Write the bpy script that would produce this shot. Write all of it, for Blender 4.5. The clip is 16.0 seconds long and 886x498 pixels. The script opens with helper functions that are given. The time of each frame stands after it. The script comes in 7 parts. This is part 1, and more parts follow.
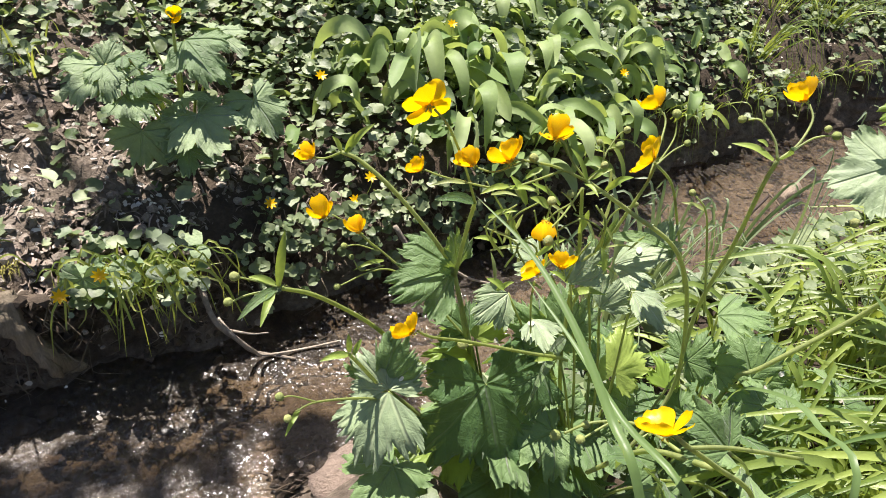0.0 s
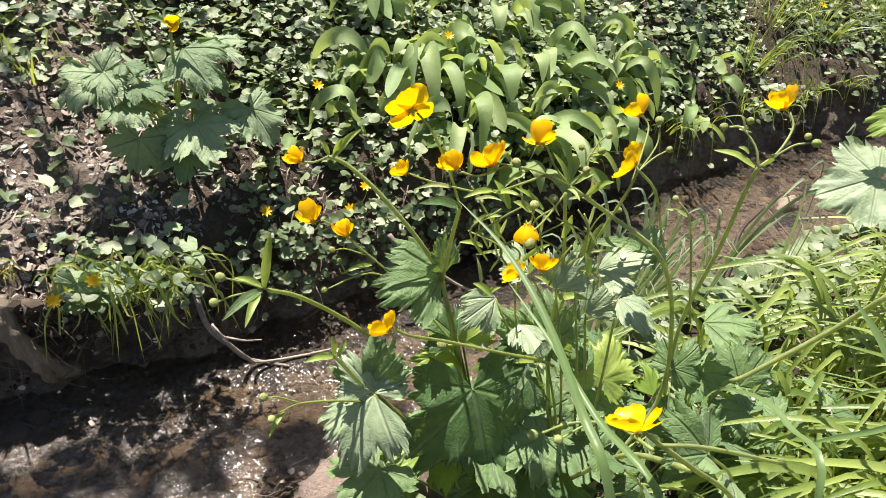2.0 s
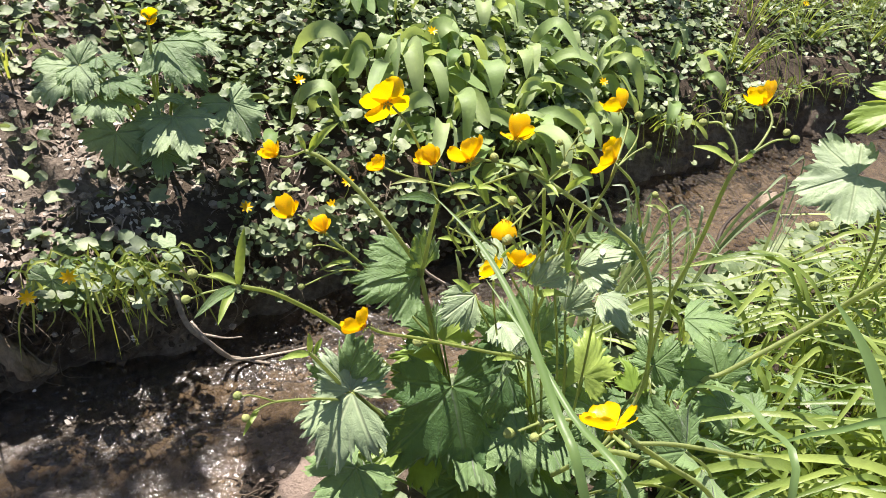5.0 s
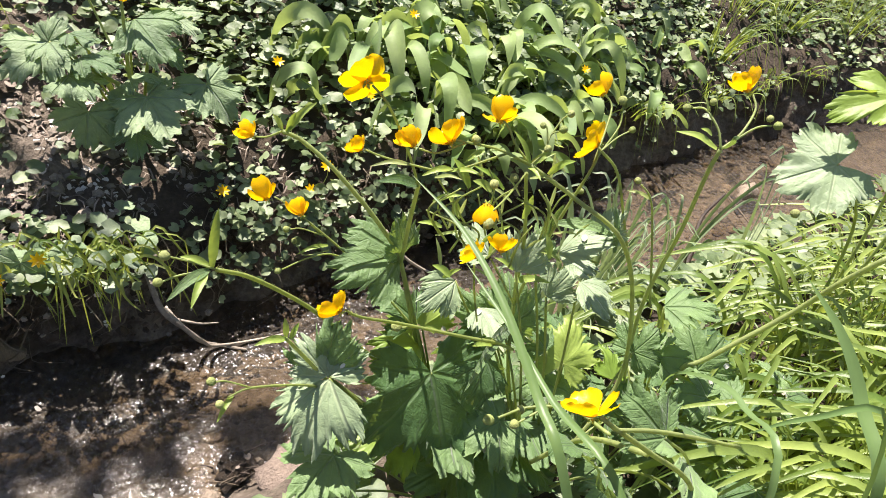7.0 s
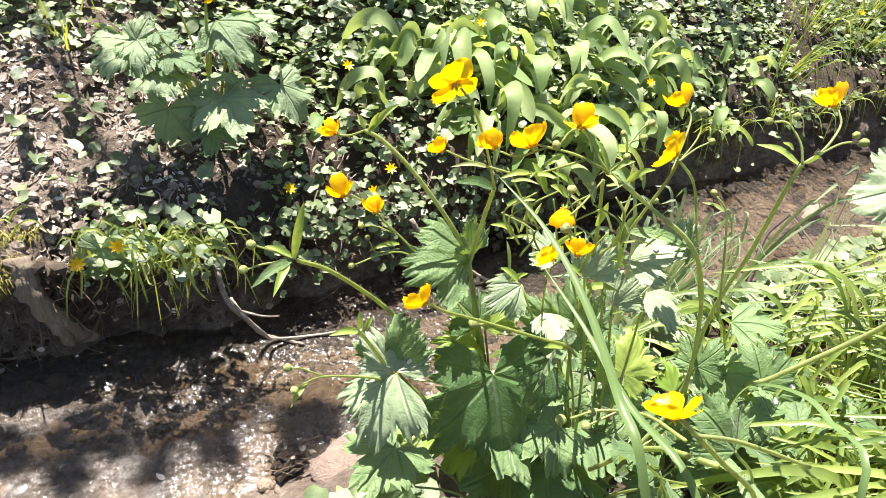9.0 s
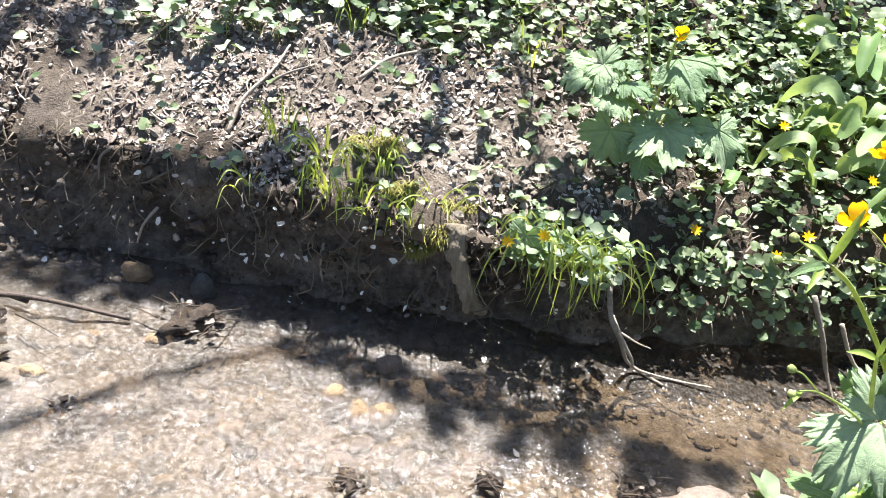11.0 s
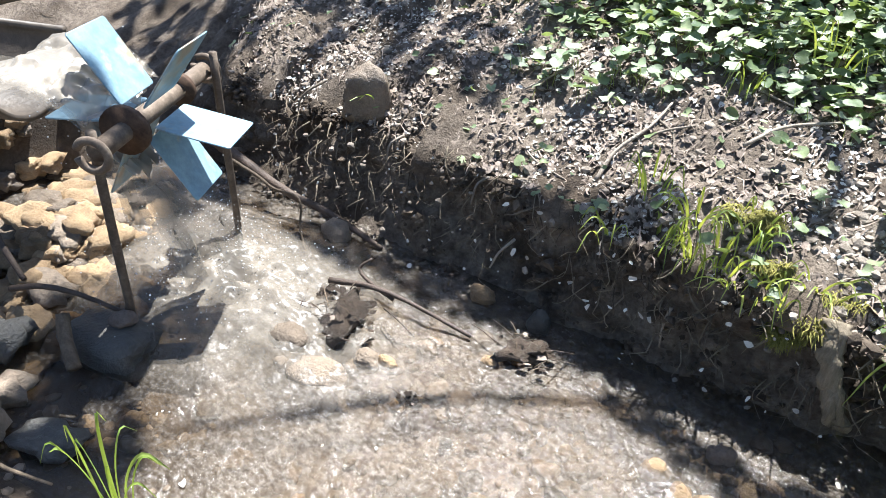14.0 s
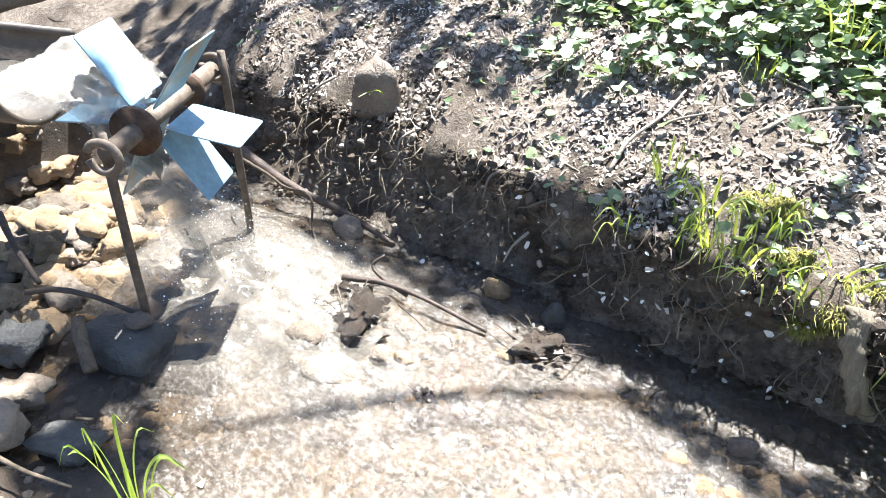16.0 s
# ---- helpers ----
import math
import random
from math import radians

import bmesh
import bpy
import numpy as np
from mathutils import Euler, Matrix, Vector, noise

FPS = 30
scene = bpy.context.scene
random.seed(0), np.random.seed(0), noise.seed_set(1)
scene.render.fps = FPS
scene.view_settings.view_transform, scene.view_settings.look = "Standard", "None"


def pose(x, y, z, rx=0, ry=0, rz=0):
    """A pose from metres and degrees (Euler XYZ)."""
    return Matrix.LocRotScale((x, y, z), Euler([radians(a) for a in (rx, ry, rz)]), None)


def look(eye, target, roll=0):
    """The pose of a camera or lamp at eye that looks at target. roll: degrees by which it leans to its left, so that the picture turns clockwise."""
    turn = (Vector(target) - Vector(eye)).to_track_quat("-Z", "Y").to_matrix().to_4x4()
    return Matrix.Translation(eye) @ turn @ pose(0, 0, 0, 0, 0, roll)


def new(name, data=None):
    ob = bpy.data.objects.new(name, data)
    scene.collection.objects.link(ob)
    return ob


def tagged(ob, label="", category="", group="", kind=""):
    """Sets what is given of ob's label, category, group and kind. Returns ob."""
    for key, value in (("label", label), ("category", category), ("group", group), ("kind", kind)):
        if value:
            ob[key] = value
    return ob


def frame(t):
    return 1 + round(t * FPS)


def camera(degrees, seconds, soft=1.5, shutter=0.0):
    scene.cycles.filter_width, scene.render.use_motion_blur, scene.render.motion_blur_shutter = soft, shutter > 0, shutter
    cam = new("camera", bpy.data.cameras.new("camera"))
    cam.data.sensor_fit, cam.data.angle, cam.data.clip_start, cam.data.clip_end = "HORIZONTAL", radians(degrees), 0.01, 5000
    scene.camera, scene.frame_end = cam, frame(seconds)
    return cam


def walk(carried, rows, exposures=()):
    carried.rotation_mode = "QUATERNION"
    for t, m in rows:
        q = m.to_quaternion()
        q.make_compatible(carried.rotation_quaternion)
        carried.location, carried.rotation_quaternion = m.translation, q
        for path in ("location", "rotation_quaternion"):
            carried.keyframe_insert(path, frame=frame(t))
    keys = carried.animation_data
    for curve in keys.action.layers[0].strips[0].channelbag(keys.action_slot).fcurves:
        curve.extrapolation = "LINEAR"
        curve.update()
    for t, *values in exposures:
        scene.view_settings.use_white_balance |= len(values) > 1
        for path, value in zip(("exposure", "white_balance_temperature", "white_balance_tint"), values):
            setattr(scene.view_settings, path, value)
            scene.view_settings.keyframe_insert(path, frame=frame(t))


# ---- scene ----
cam = camera(67.2, 16.0, soft=0.82)


PATH = [
    (0, (0.053, 0.018, 0.951), (0.708, 1.437, -0.297), 7.9),
    (0.5, (0.049, 0.019, 0.948), (0.687, 1.435, -0.312), 6.2),
    (1, (0.052, 0.013, 0.948), (0.703, 1.429, -0.305), 7.1),
    (1.5, (0.063, 0.007, 0.949), (0.728, 1.433, -0.285), 7.5),
    (2, (0.063, 0.004, 0.95), (0.719, 1.449, -0.268), 8.1),
    (2.5, (0.065, 0.005, 0.949), (0.742, 1.442, -0.267), 8.7),
    (3, (0.068, 0.005, 0.949), (0.754, 1.442, -0.261), 8.9),
    (5.5, (0.075, 0.007, 0.944), (0.773, 1.424, -0.283), 9.1),
    (6, (0.079, 0.009, 0.94), (0.813, 1.407, -0.287), 10.0),
    (6.5, (0.079, 0.01, 0.937), (0.823, 1.398, -0.296), 10.7),
    (7, (0.075, 0.011, 0.938), (0.818, 1.393, -0.302), 11.0),
    (7.5, (0.072, 0.009, 0.939), (0.816, 1.387, -0.306), 11.0),
    (8, (0.07, 0.007, 0.94), (0.801, 1.391, -0.305), 10.7),
    (8.2, (0.07, 0.007, 0.94), (0.789, 1.396, -0.307), 10.4),
    (10.3, (-0.067, -0.001, 0.926), (0.072, 1.553, -0.325), 10.2),
    (10.4, (-0.079, -0.006, 0.925), (0.003, 1.55, -0.329), 10.0),
    (10.5, (-0.088, -0.01, 0.921), (-0.058, 1.55, -0.331), 10.5),
    (11, (-0.139, -0.056, 0.866), (-0.351, 1.54, -0.321), 8.6),
    (11.5, (-0.178, -0.071, 0.859), (-0.613, 1.492, -0.31), 7.7),
    (12, (-0.206, -0.088, 0.849), (-0.895, 1.402, -0.293), 5.7),
    (12.5, (-0.228, -0.086, 0.862), (-1.123, 1.338, -0.221), 3.6),
    (13, (-0.245, -0.089, 0.868), (-1.286, 1.251, -0.191), 2.3),
    (13.5, (-0.242, -0.093, 0.859), (-1.282, 1.229, -0.223), 2.9),
    (14, (-0.247, -0.095, 0.845), (-1.249, 1.217, -0.285), 3.5),
    (14.5, (-0.243, -0.086, 0.841), (-1.269, 1.193, -0.303), 2.3),
    (15, (-0.245, -0.086, 0.839), (-1.254, 1.203, -0.309), 2.4),
    (15.5, (-0.255, -0.09, 0.839), (-1.262, 1.194, -0.318), 1.9),
    (16, (-0.254, -0.091, 0.839), (-1.277, 1.193, -0.304), 1.6),
]
walk(cam, [(t, look(eye, target, roll)) for t, eye, target, roll in PATH], exposures=[(0, 1.34, 6550, 16), (3, 1.42, 6550, 16), (5.4, 1.46, 6550, 16), (8.2, 1.72, 6550, 16), (10.3, 2.12, 6250, 13), (11, 2.12, 6050, 12), (11.5, 1.7, 6050, 12), (12.5, 1.77, 5950, 11), (14, 1.95, 5900, 10), (16, 2.60, 5850, 9)])


# ---- light ----
SUN_WAY = Vector((-0.10, 0.41, 1.0)).normalized()
world = bpy.data.worlds.new("sky")
scene.world = world
world.use_nodes = True
_sky = world.node_tree.nodes.new("ShaderNodeTexSky")
_sky.sky_type, _sky.sun_disc = "NISHITA", False
_sky.sun_elevation = math.asin(SUN_WAY.z)
_sky.sun_rotation = math.atan2(SUN_WAY.x, SUN_WAY.y)
world.node_tree.links.new(_sky.outputs[0], world.node_tree.nodes["Background"].inputs[0])
world.node_tree.nodes["Background"].inputs[1].default_value = 0.052
sun = new("sun", bpy.data.lights.new("sun", "SUN"))
sun.data.energy, sun.data.angle, sun.data.color = 5.0, radians(0.5), (1.0, 0.95, 0.87)
sun.matrix_world = look(SUN_WAY * 20, (0, 0, 0))

RNG = random.Random(7)


# ---- materials ----
def shader(name):
    m = bpy.data.materials.new(name)
    m.use_nodes = True
    t = m.node_tree
    return m, t, t.nodes["Principled BSDF"], t.nodes["Material Output"]


def nod(t, kind, **values):
    n = t.nodes.new(kind)
    for key, value in values.items():
        n.inputs[key.replace("_", " ")].default_value = value
    return n


def ramp(t, source, stops):
    n = t.nodes.new("ShaderNodeValToRGB")
    e = n.color_ramp.elements
    while len(e) < len(stops):
        e.new(0.5)
    for el, (at, col) in zip(e, stops):
        el.position, el.color = at, (*col, 1) if len(col) == 3 else col
    t.links.new(source, n.inputs[0])
    return n.outputs[0]


def noise_out(t, scale, detail=5, rough=0.6, coords="Object", stretch=None):
    c = t.nodes.new("ShaderNodeTexCoord")
    src = c.outputs[coords]
    if stretch:
        mp = t.nodes.new("ShaderNodeMapping")
        mp.inputs["Scale"].default_value = stretch
        t.links.new(src, mp.inputs[0])
        src = mp.outputs[0]
    n = nod(t, "ShaderNodeTexNoise", Scale=scale, Detail=detail, Roughness=rough)
    t.links.new(src, n.inputs["Vector"])
    return n.outputs["Fac"]


def mixed(t, kind, fac, a, b):
    n = t.nodes.new("ShaderNodeMix")
    n.data_type, n.blend_type = "RGBA", kind
    for sock, val in ((n.inputs[0], fac), (n.inputs[6], a), (n.inputs[7], b)):
        if hasattr(val, "is_linked"):
            t.links.new(val, sock)
        else:
            sock.default_value = val if isinstance(val, (int, float)) else (*val, 1)
    return n.outputs[2]


def bump(t, height, strength, distance, target):
    n = nod(t, "ShaderNodeBump", Strength=strength, Distance=distance)
    t.links.new(height, n.inputs["Height"])
    t.links.new(n.outputs[0], target.inputs["Normal"])
    return n


def solid(name, stops, scale, rough=0.8, metal=0.0, fine=6.0, strength=0.5, distance=0.004, vary=True, spec=0.4, stretch=None):
    """An opaque surface: coarse colour noise, fine grain over it, relief."""
    m, t, p, _ = shader(name)
    col = ramp(t, noise_out(t, scale, 6, 0.65, stretch=stretch), stops)
    grain = noise_out(t, scale * fine, 4, 0.7, stretch=stretch)
    col = mixed(t, "MULTIPLY", 0.55, col, ramp(t, grain, [(0.25, (0.45, 0.45, 0.45)), (0.7, (1.25, 1.25, 1.25))]))
    if vary:
        info = t.nodes.new("ShaderNodeObjectInfo")
        geo = t.nodes.new("ShaderNodeNewGeometry")
        both = t.nodes.new("ShaderNodeMath")
        both.operation = "ADD"
        t.links.new(info.outputs["Random"], both.inputs[0])
        t.links.new(geo.outputs["Random Per Island"], both.inputs[1])
        frac = t.nodes.new("ShaderNodeMath")
        frac.operation = "FRACT"
        t.links.new(both.outputs[0], frac.inputs[0])
        col = mixed(t, "MULTIPLY", 1.0, col, ramp(t, frac.outputs[0], [(0, (0.6, 0.58, 0.55)), (1, (1.3, 1.28, 1.25))]))
    t.links.new(col, p.inputs["Base Color"])
    p.inputs["Roughness"].default_value, p.inputs["Metallic"].default_value = rough, metal
    p.inputs["Specular IOR Level"].default_value = spec
    bump(t, grain, strength, distance, p)
    return m


def leafy(name, dark, light, through_col, rough=0.42, share=0.4, scale=45.0, veins=False, spec=0.5, uneven=0.6, relief=0.35, bloom_coat=0.0):
    """A thin leaf: it reflects, and lets light through in a yellower green."""
    m, t, p, out = shader(name)
    info = t.nodes.new("ShaderNodeObjectInfo")
    geo = t.nodes.new("ShaderNodeNewGeometry")
    add = t.nodes.new("ShaderNodeMath")
    add.operation = "ADD"
    t.links.new(info.outputs["Random"], add.inputs[0])
    t.links.new(geo.outputs["Random Per Island"], add.inputs[1])
    fr = t.nodes.new("ShaderNodeMath")
    fr.operation = "FRACT"
    t.links.new(add.outputs[0], fr.inputs[0])
    col = ramp(t, fr.outputs[0], [(0, dark), (1, light)])
    spots = noise_out(t, scale, 5, 0.65)
    col = mixed(t, "MULTIPLY", uneven, col, ramp(t, spots, [(0.3, (0.6, 0.62, 0.6)), (0.7, (1.3, 1.28, 1.1))]))
    grain = noise_out(t, scale * 9, 3, 0.7)
    thr = mixed(t, "MULTIPLY", uneven * 0.8, through_col, ramp(t, spots, [(0.3, (0.6, 0.6, 0.6)), (0.7, (1.25, 1.25, 1.1))]))
    height = grain
    if veins:
        grain = noise_out(t, scale * 3.2, 4, 0.75)
        uv = t.nodes.new("ShaderNodeUVMap")
        sep = t.nodes.new("ShaderNodeSeparateXYZ")
        t.links.new(uv.outputs[0], sep.inputs[0])

        def calc(op, a, b):
            n = t.nodes.new("ShaderNodeMath")
            n.operation = op
            for sock, val in zip(n.inputs, (a, b)):
                if hasattr(val, "is_linked"):
                    t.links.new(val, sock)
                else:
                    sock.default_value = val
            return n.outputs[0]

        across = calc("ABSOLUTE", sep.outputs["X"], 0)
        slant = calc("FRACT", calc("MULTIPLY", calc("SUBTRACT", sep.outputs["Y"], calc("MULTIPLY", across, 0.9)), 6.5), 0)
        main = ramp(t, across, [(0.0, (1, 1, 1)), (0.012, (0.8, 0.8, 0.8)), (0.03, (0, 0, 0))])
        side = ramp(t, slant, [(0.0, (0.30 * veins,) * 3), (0.10, (0, 0, 0)), (0.90, (0, 0, 0)), (1.0, (0.30 * veins,) * 3)])
        band = calc("MAXIMUM", main, side)
        col = mixed(t, "MIX", 0.0, col, (dark[0] * 2.2 + 0.04, dark[1] * 1.8 + 0.05, dark[2] * 2 + 0.02))
        mixn = col.node
        sc = t.nodes.new("ShaderNodeMath")
        sc.operation = "MULTIPLY"
        sc.inputs[1].default_value = 0.22
        t.links.new(band, sc.inputs[0])
        t.links.new(sc.outputs[0], mixn.inputs[0])
        sub = t.nodes.new("ShaderNodeMath")
        sub.operation = "SUBTRACT"
        t.links.new(grain, sub.inputs[0])
        t.links.new(band, sub.inputs[1])
        height = sub.outputs[0]
    t.links.new(col, p.inputs["Base Color"])
    p.inputs["Roughness"].default_value = rough
    p.inputs["Specular IOR Level"].default_value = spec
    p.inputs["Sheen Weight"].default_value = bloom_coat
    p.inputs["Sheen Roughness"].default_value = 0.4
    b = bump(t, height, relief * (1.6 if veins else 1.0), 0.003 if veins else 0.002, p)
    tr = t.nodes.new("ShaderNodeBsdfTranslucent")
    t.links.new(thr, tr.inputs["Color"])
    t.links.new(b.outputs[0], tr.inputs["Normal"])
    mx = t.nodes.new("ShaderNodeMixShader")
    mx.inputs[0].default_value = share
    t.links.new(p.outputs[0], mx.inputs[1])
    t.links.new(tr.outputs[0], mx.inputs[2])
    t.links.new(mx.outputs[0], out.inputs["Surface"])
    return m


M_BUTTER = leafy("buttercup_leaf", (0.062, 0.130, 0.042), (0.195, 0.295, 0.125), (0.30, 0.42, 0.06), 0.50, 0.33, 40, spec=0.4, veins=0.5, bloom_coat=0.25, relief=0.5)
M_BANKLEAF = leafy("bank_plant_leaf", (0.10, 0.18, 0.07), (0.30, 0.39, 0.22), (0.26, 0.37, 0.07), 0.48, 0.30, 40, spec=0.45, veins=0.6, bloom_coat=0.3, relief=0.6)
M_PALE = leafy("pale_hairy_leaf", (0.25, 0.33, 0.19), (0.29, 0.37, 0.23), (0.30, 0.38, 0.12), 0.5, 0.25, 40, veins=0.35, bloom_coat=0.4)
M_STEM = leafy("green_stem", (0.27, 0.33, 0.10), (0.38, 0.44, 0.19), (0.50, 0.56, 0.16), 0.4, 0.45, 60)
M_PETAL = leafy("yellow_petal", (0.90, 0.54, 0.0), (0.95, 0.60, 0.002), (1.0, 0.68, 0.0), 0.3, 0.52, 25, spec=0.4, uneven=0.2, relief=0.06)
M_STAMEN = leafy("yellow_stamen", (0.85, 0.52, 0.01), (0.92, 0.62, 0.03), (0.8, 0.5, 0.03), 0.5, 0.3, 80)
M_BUD = leafy("bud", (0.26, 0.32, 0.10), (0.42, 0.45, 0.18), (0.45, 0.5, 0.15), 0.65, 0.3, 160, uneven=0.9, relief=0.6)
M_GARLIC = leafy("broad_leaf", (0.15, 0.25, 0.085), (0.36, 0.45, 0.21), (0.42, 0.52, 0.12), 0.55, 0.40, 22, spec=0.35, uneven=0.5, bloom_coat=0.15)
M_COVER = leafy("ground_cover_leaf", (0.05, 0.09, 0.035), (0.29, 0.345, 0.20), (0.28, 0.36, 0.09), 0.42, 0.28, 60, spec=0.5, uneven=0.8)
M_PATCH = leafy("celandine_leaf", (0.09, 0.14, 0.07), (0.33, 0.385, 0.27), (0.28, 0.36, 0.12), 0.48, 0.22, 40, spec=0.5, uneven=0.8)
M_GRASS = leafy("grass_blade", (0.08, 0.14, 0.028), (0.31, 0.39, 0.10), (0.42, 0.50, 0.07), 0.42, 0.40, 20)
M_SEDGE = leafy("sedge_blade", (0.16, 0.23, 0.12), (0.36, 0.43, 0.28), (0.32, 0.40, 0.14), 0.36, 0.28, 20)
M_YOUNG = leafy("young_leaf", (0.19, 0.30, 0.05), (0.34, 0.44, 0.11), (0.42, 0.52, 0.07), 0.45, 0.42, 30)
M_BLOSSOM = leafy("fallen_blossom", (0.34, 0.30, 0.26), (0.80, 0.78, 0.75), (0.5, 0.46, 0.42), 0.6, 0.25, 60)
M_MOSS = leafy("moss", (0.14, 0.14, 0.03), (0.34, 0.31, 0.09), (0.3, 0.28, 0.06), 0.9, 0.3, 120)
M_LIPGRASS = leafy("lip_grass", (0.17, 0.24, 0.04), (0.42, 0.46, 0.13), (0.5, 0.55, 0.08), 0.42, 0.42, 30)
M_BLADE = leafy("broad_blade", (0.12, 0.20, 0.065), (0.16, 0.245, 0.09), (0.24, 0.36, 0.07), 0.42, 0.4, 14, spec=0.4, uneven=0.3, relief=0.05)

M_STONE = solid("stone", [(0.2, (0.10, 0.08, 0.06)), (0.55, (0.22, 0.175, 0.13)), (0.85, (0.33, 0.28, 0.21))], 16, 0.5, strength=0.8, distance=0.009, fine=9.0)
M_OCHRE = solid("ochre_stone", [(0.2, (0.17, 0.11, 0.06)), (0.55, (0.33, 0.235, 0.135)), (0.85, (0.45, 0.345, 0.22))], 26, 0.5, strength=0.8, distance=0.009, fine=9.0)
M_GREY = solid("dark_stone", [(0.2, (0.045, 0.045, 0.042)), (0.6, (0.10, 0.098, 0.09)), (0.9, (0.16, 0.15, 0.135))], 14, 0.4, strength=0.8, distance=0.009, fine=9.0)
M_PINK = solid("pinkish_stone", [(0.2, (0.13, 0.098, 0.08)), (0.6, (0.225, 0.175, 0.14)), (0.9, (0.32, 0.265, 0.22))], 20, 0.75, strength=1.0, distance=0.009, fine=9.0)
M_ROOT = solid("pale_root", [(0.2, (0.06, 0.045, 0.03)), (0.55, (0.15, 0.115, 0.08)), (0.85, (0.26, 0.21, 0.155))], 26, 0.85, strength=0.9, stretch=(3, 3, 0.5))
M_PALEROOT = solid("bare_root", [(0.2, (0.16, 0.13, 0.10)), (0.55, (0.30, 0.26, 0.21)), (0.85, (0.42, 0.38, 0.32))], 26, 0.8, strength=0.9)
M_MIDROOT = solid("broken_root", [(0.2, (0.11, 0.09, 0.06)), (0.55, (0.21, 0.175, 0.125)), (0.85, (0.33, 0.285, 0.215))], 26, 0.85, strength=0.9, stretch=(3, 3, 0.5))
M_CRUMB = solid("dry_earth", [(0.2, (0.15, 0.123, 0.10)), (0.55, (0.27, 0.235, 0.195)), (0.85, (0.40, 0.36, 0.31))], 40, 0.9, strength=0.8)
M_DARKWOOD = solid("wet_wood", [(0.2, (0.03, 0.022, 0.016)), (0.6, (0.08, 0.055, 0.04)), (0.9, (0.16, 0.12, 0.09))], 30, 0.6, strength=0.7)
M_RUST = solid("rusty_iron", [(0.25, (0.09, 0.068, 0.052)), (0.55, (0.19, 0.15, 0.115)), (0.85, (0.36, 0.30, 0.24))], 45, 0.7, 0.35, strength=0.5, distance=0.001)
M_DARKRUST = solid("dark_rust", [(0.25, (0.035, 0.02, 0.012)), (0.55, (0.085, 0.05, 0.03)), (0.85, (0.16, 0.10, 0.065))], 45, 0.75, 0.25, strength=0.5, distance=0.001)
M_LITTER = solid("dead_leaf", [(0.2, (0.14, 0.105, 0.08)), (0.6, (0.29, 0.24, 0.20)), (0.9, (0.44, 0.38, 0.33))], 40, 0.8)


def earth():
    m, t, p, _ = shader("damp_earth")
    big = noise_out(t, 3.2, 8, 0.6)
    mid = noise_out(t, 26, 6, 0.7)
    fine = noise_out(t, 160, 4, 0.75)
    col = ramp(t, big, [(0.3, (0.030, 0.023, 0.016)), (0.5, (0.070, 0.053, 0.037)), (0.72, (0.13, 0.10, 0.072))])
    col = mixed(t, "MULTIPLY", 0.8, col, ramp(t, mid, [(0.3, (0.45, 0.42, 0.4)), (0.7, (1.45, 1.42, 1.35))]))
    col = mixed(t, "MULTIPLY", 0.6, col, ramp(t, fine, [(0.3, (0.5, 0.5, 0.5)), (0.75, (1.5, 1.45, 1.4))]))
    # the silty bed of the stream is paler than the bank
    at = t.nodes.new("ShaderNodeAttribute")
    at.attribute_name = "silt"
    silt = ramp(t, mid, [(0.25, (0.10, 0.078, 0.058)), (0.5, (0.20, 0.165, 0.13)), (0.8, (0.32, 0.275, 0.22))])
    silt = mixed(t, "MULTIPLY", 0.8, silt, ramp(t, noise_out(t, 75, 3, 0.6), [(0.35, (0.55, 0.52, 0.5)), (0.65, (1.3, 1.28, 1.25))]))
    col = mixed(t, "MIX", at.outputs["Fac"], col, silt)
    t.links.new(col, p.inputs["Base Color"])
    p.inputs["Roughness"].default_value = 0.85
    p.inputs["Specular IOR Level"].default_value = 0.3
    add = t.nodes.new("ShaderNodeMath")
    add.operation = "ADD"
    t.links.new(mid, add.inputs[0])
    t.links.new(fine, add.inputs[1])
    bump(t, add.outputs[0], 0.9, 0.012, p)
    return m


M_EARTH = earth()


# ---- the lie of the land: a stream along x, a cut bank beyond it, a low bank on the near side ----
FOOT = [(-6, 0.55), (-2.4, 0.72), (-1.3, 0.785), (-0.8, 0.83), (-0.2, 0.89), (0.2, 0.95), (0.7, 1.115), (1.06, 1.245), (1.35, 1.30), (2.0, 1.385), (4, 1.62), (9, 2.0)]
OVER = [(-6, 0.30), (-2.5, 0.55), (-2.0, 0.36), (-1.72, 0.12), (-1.5, 0.13), (-1.2, 0.13), (-0.98, 0.095), (-0.8, 0.07), (-0.62, 0.02), (-0.2, 0.0), (0.0, 0.03), (0.17, 0.09), (0.5, 0.06), (1.0, 0.03), (1.35, 0.05), (2.0, 0.10), (4, 0.10), (9, 0.08)]
NEAR = [(-6, -0.3), (-2.2, -0.05), (-1.3, -0.01), (-0.9, 0.05), (-0.6, 0.29), (-0.43, 0.44), (0.06, 0.59), (0.2, 0.64), (0.7, 0.76), (1.2, 0.88), (2.0, 1.05), (4, 1.25), (9, 1.6)]
LIP = [(-6, 0.26), (-2.2, 0.25), (-1.3, 0.228), (-1.1, 0.23), (-0.7, 0.242), (-0.3, 0.225), (0.1, 0.21), (0.5, 0.21), (1.2, 0.19), (2, 0.19), (4, 0.2), (9, 0.2)]
LOW = [(-6, 0.1), (-1.3, 0.05), (-0.6, 0.03), (0.05, 0.035), (0.3, 0.10), (0.8, 0.13), (2, 0.12), (9, 0.12)]


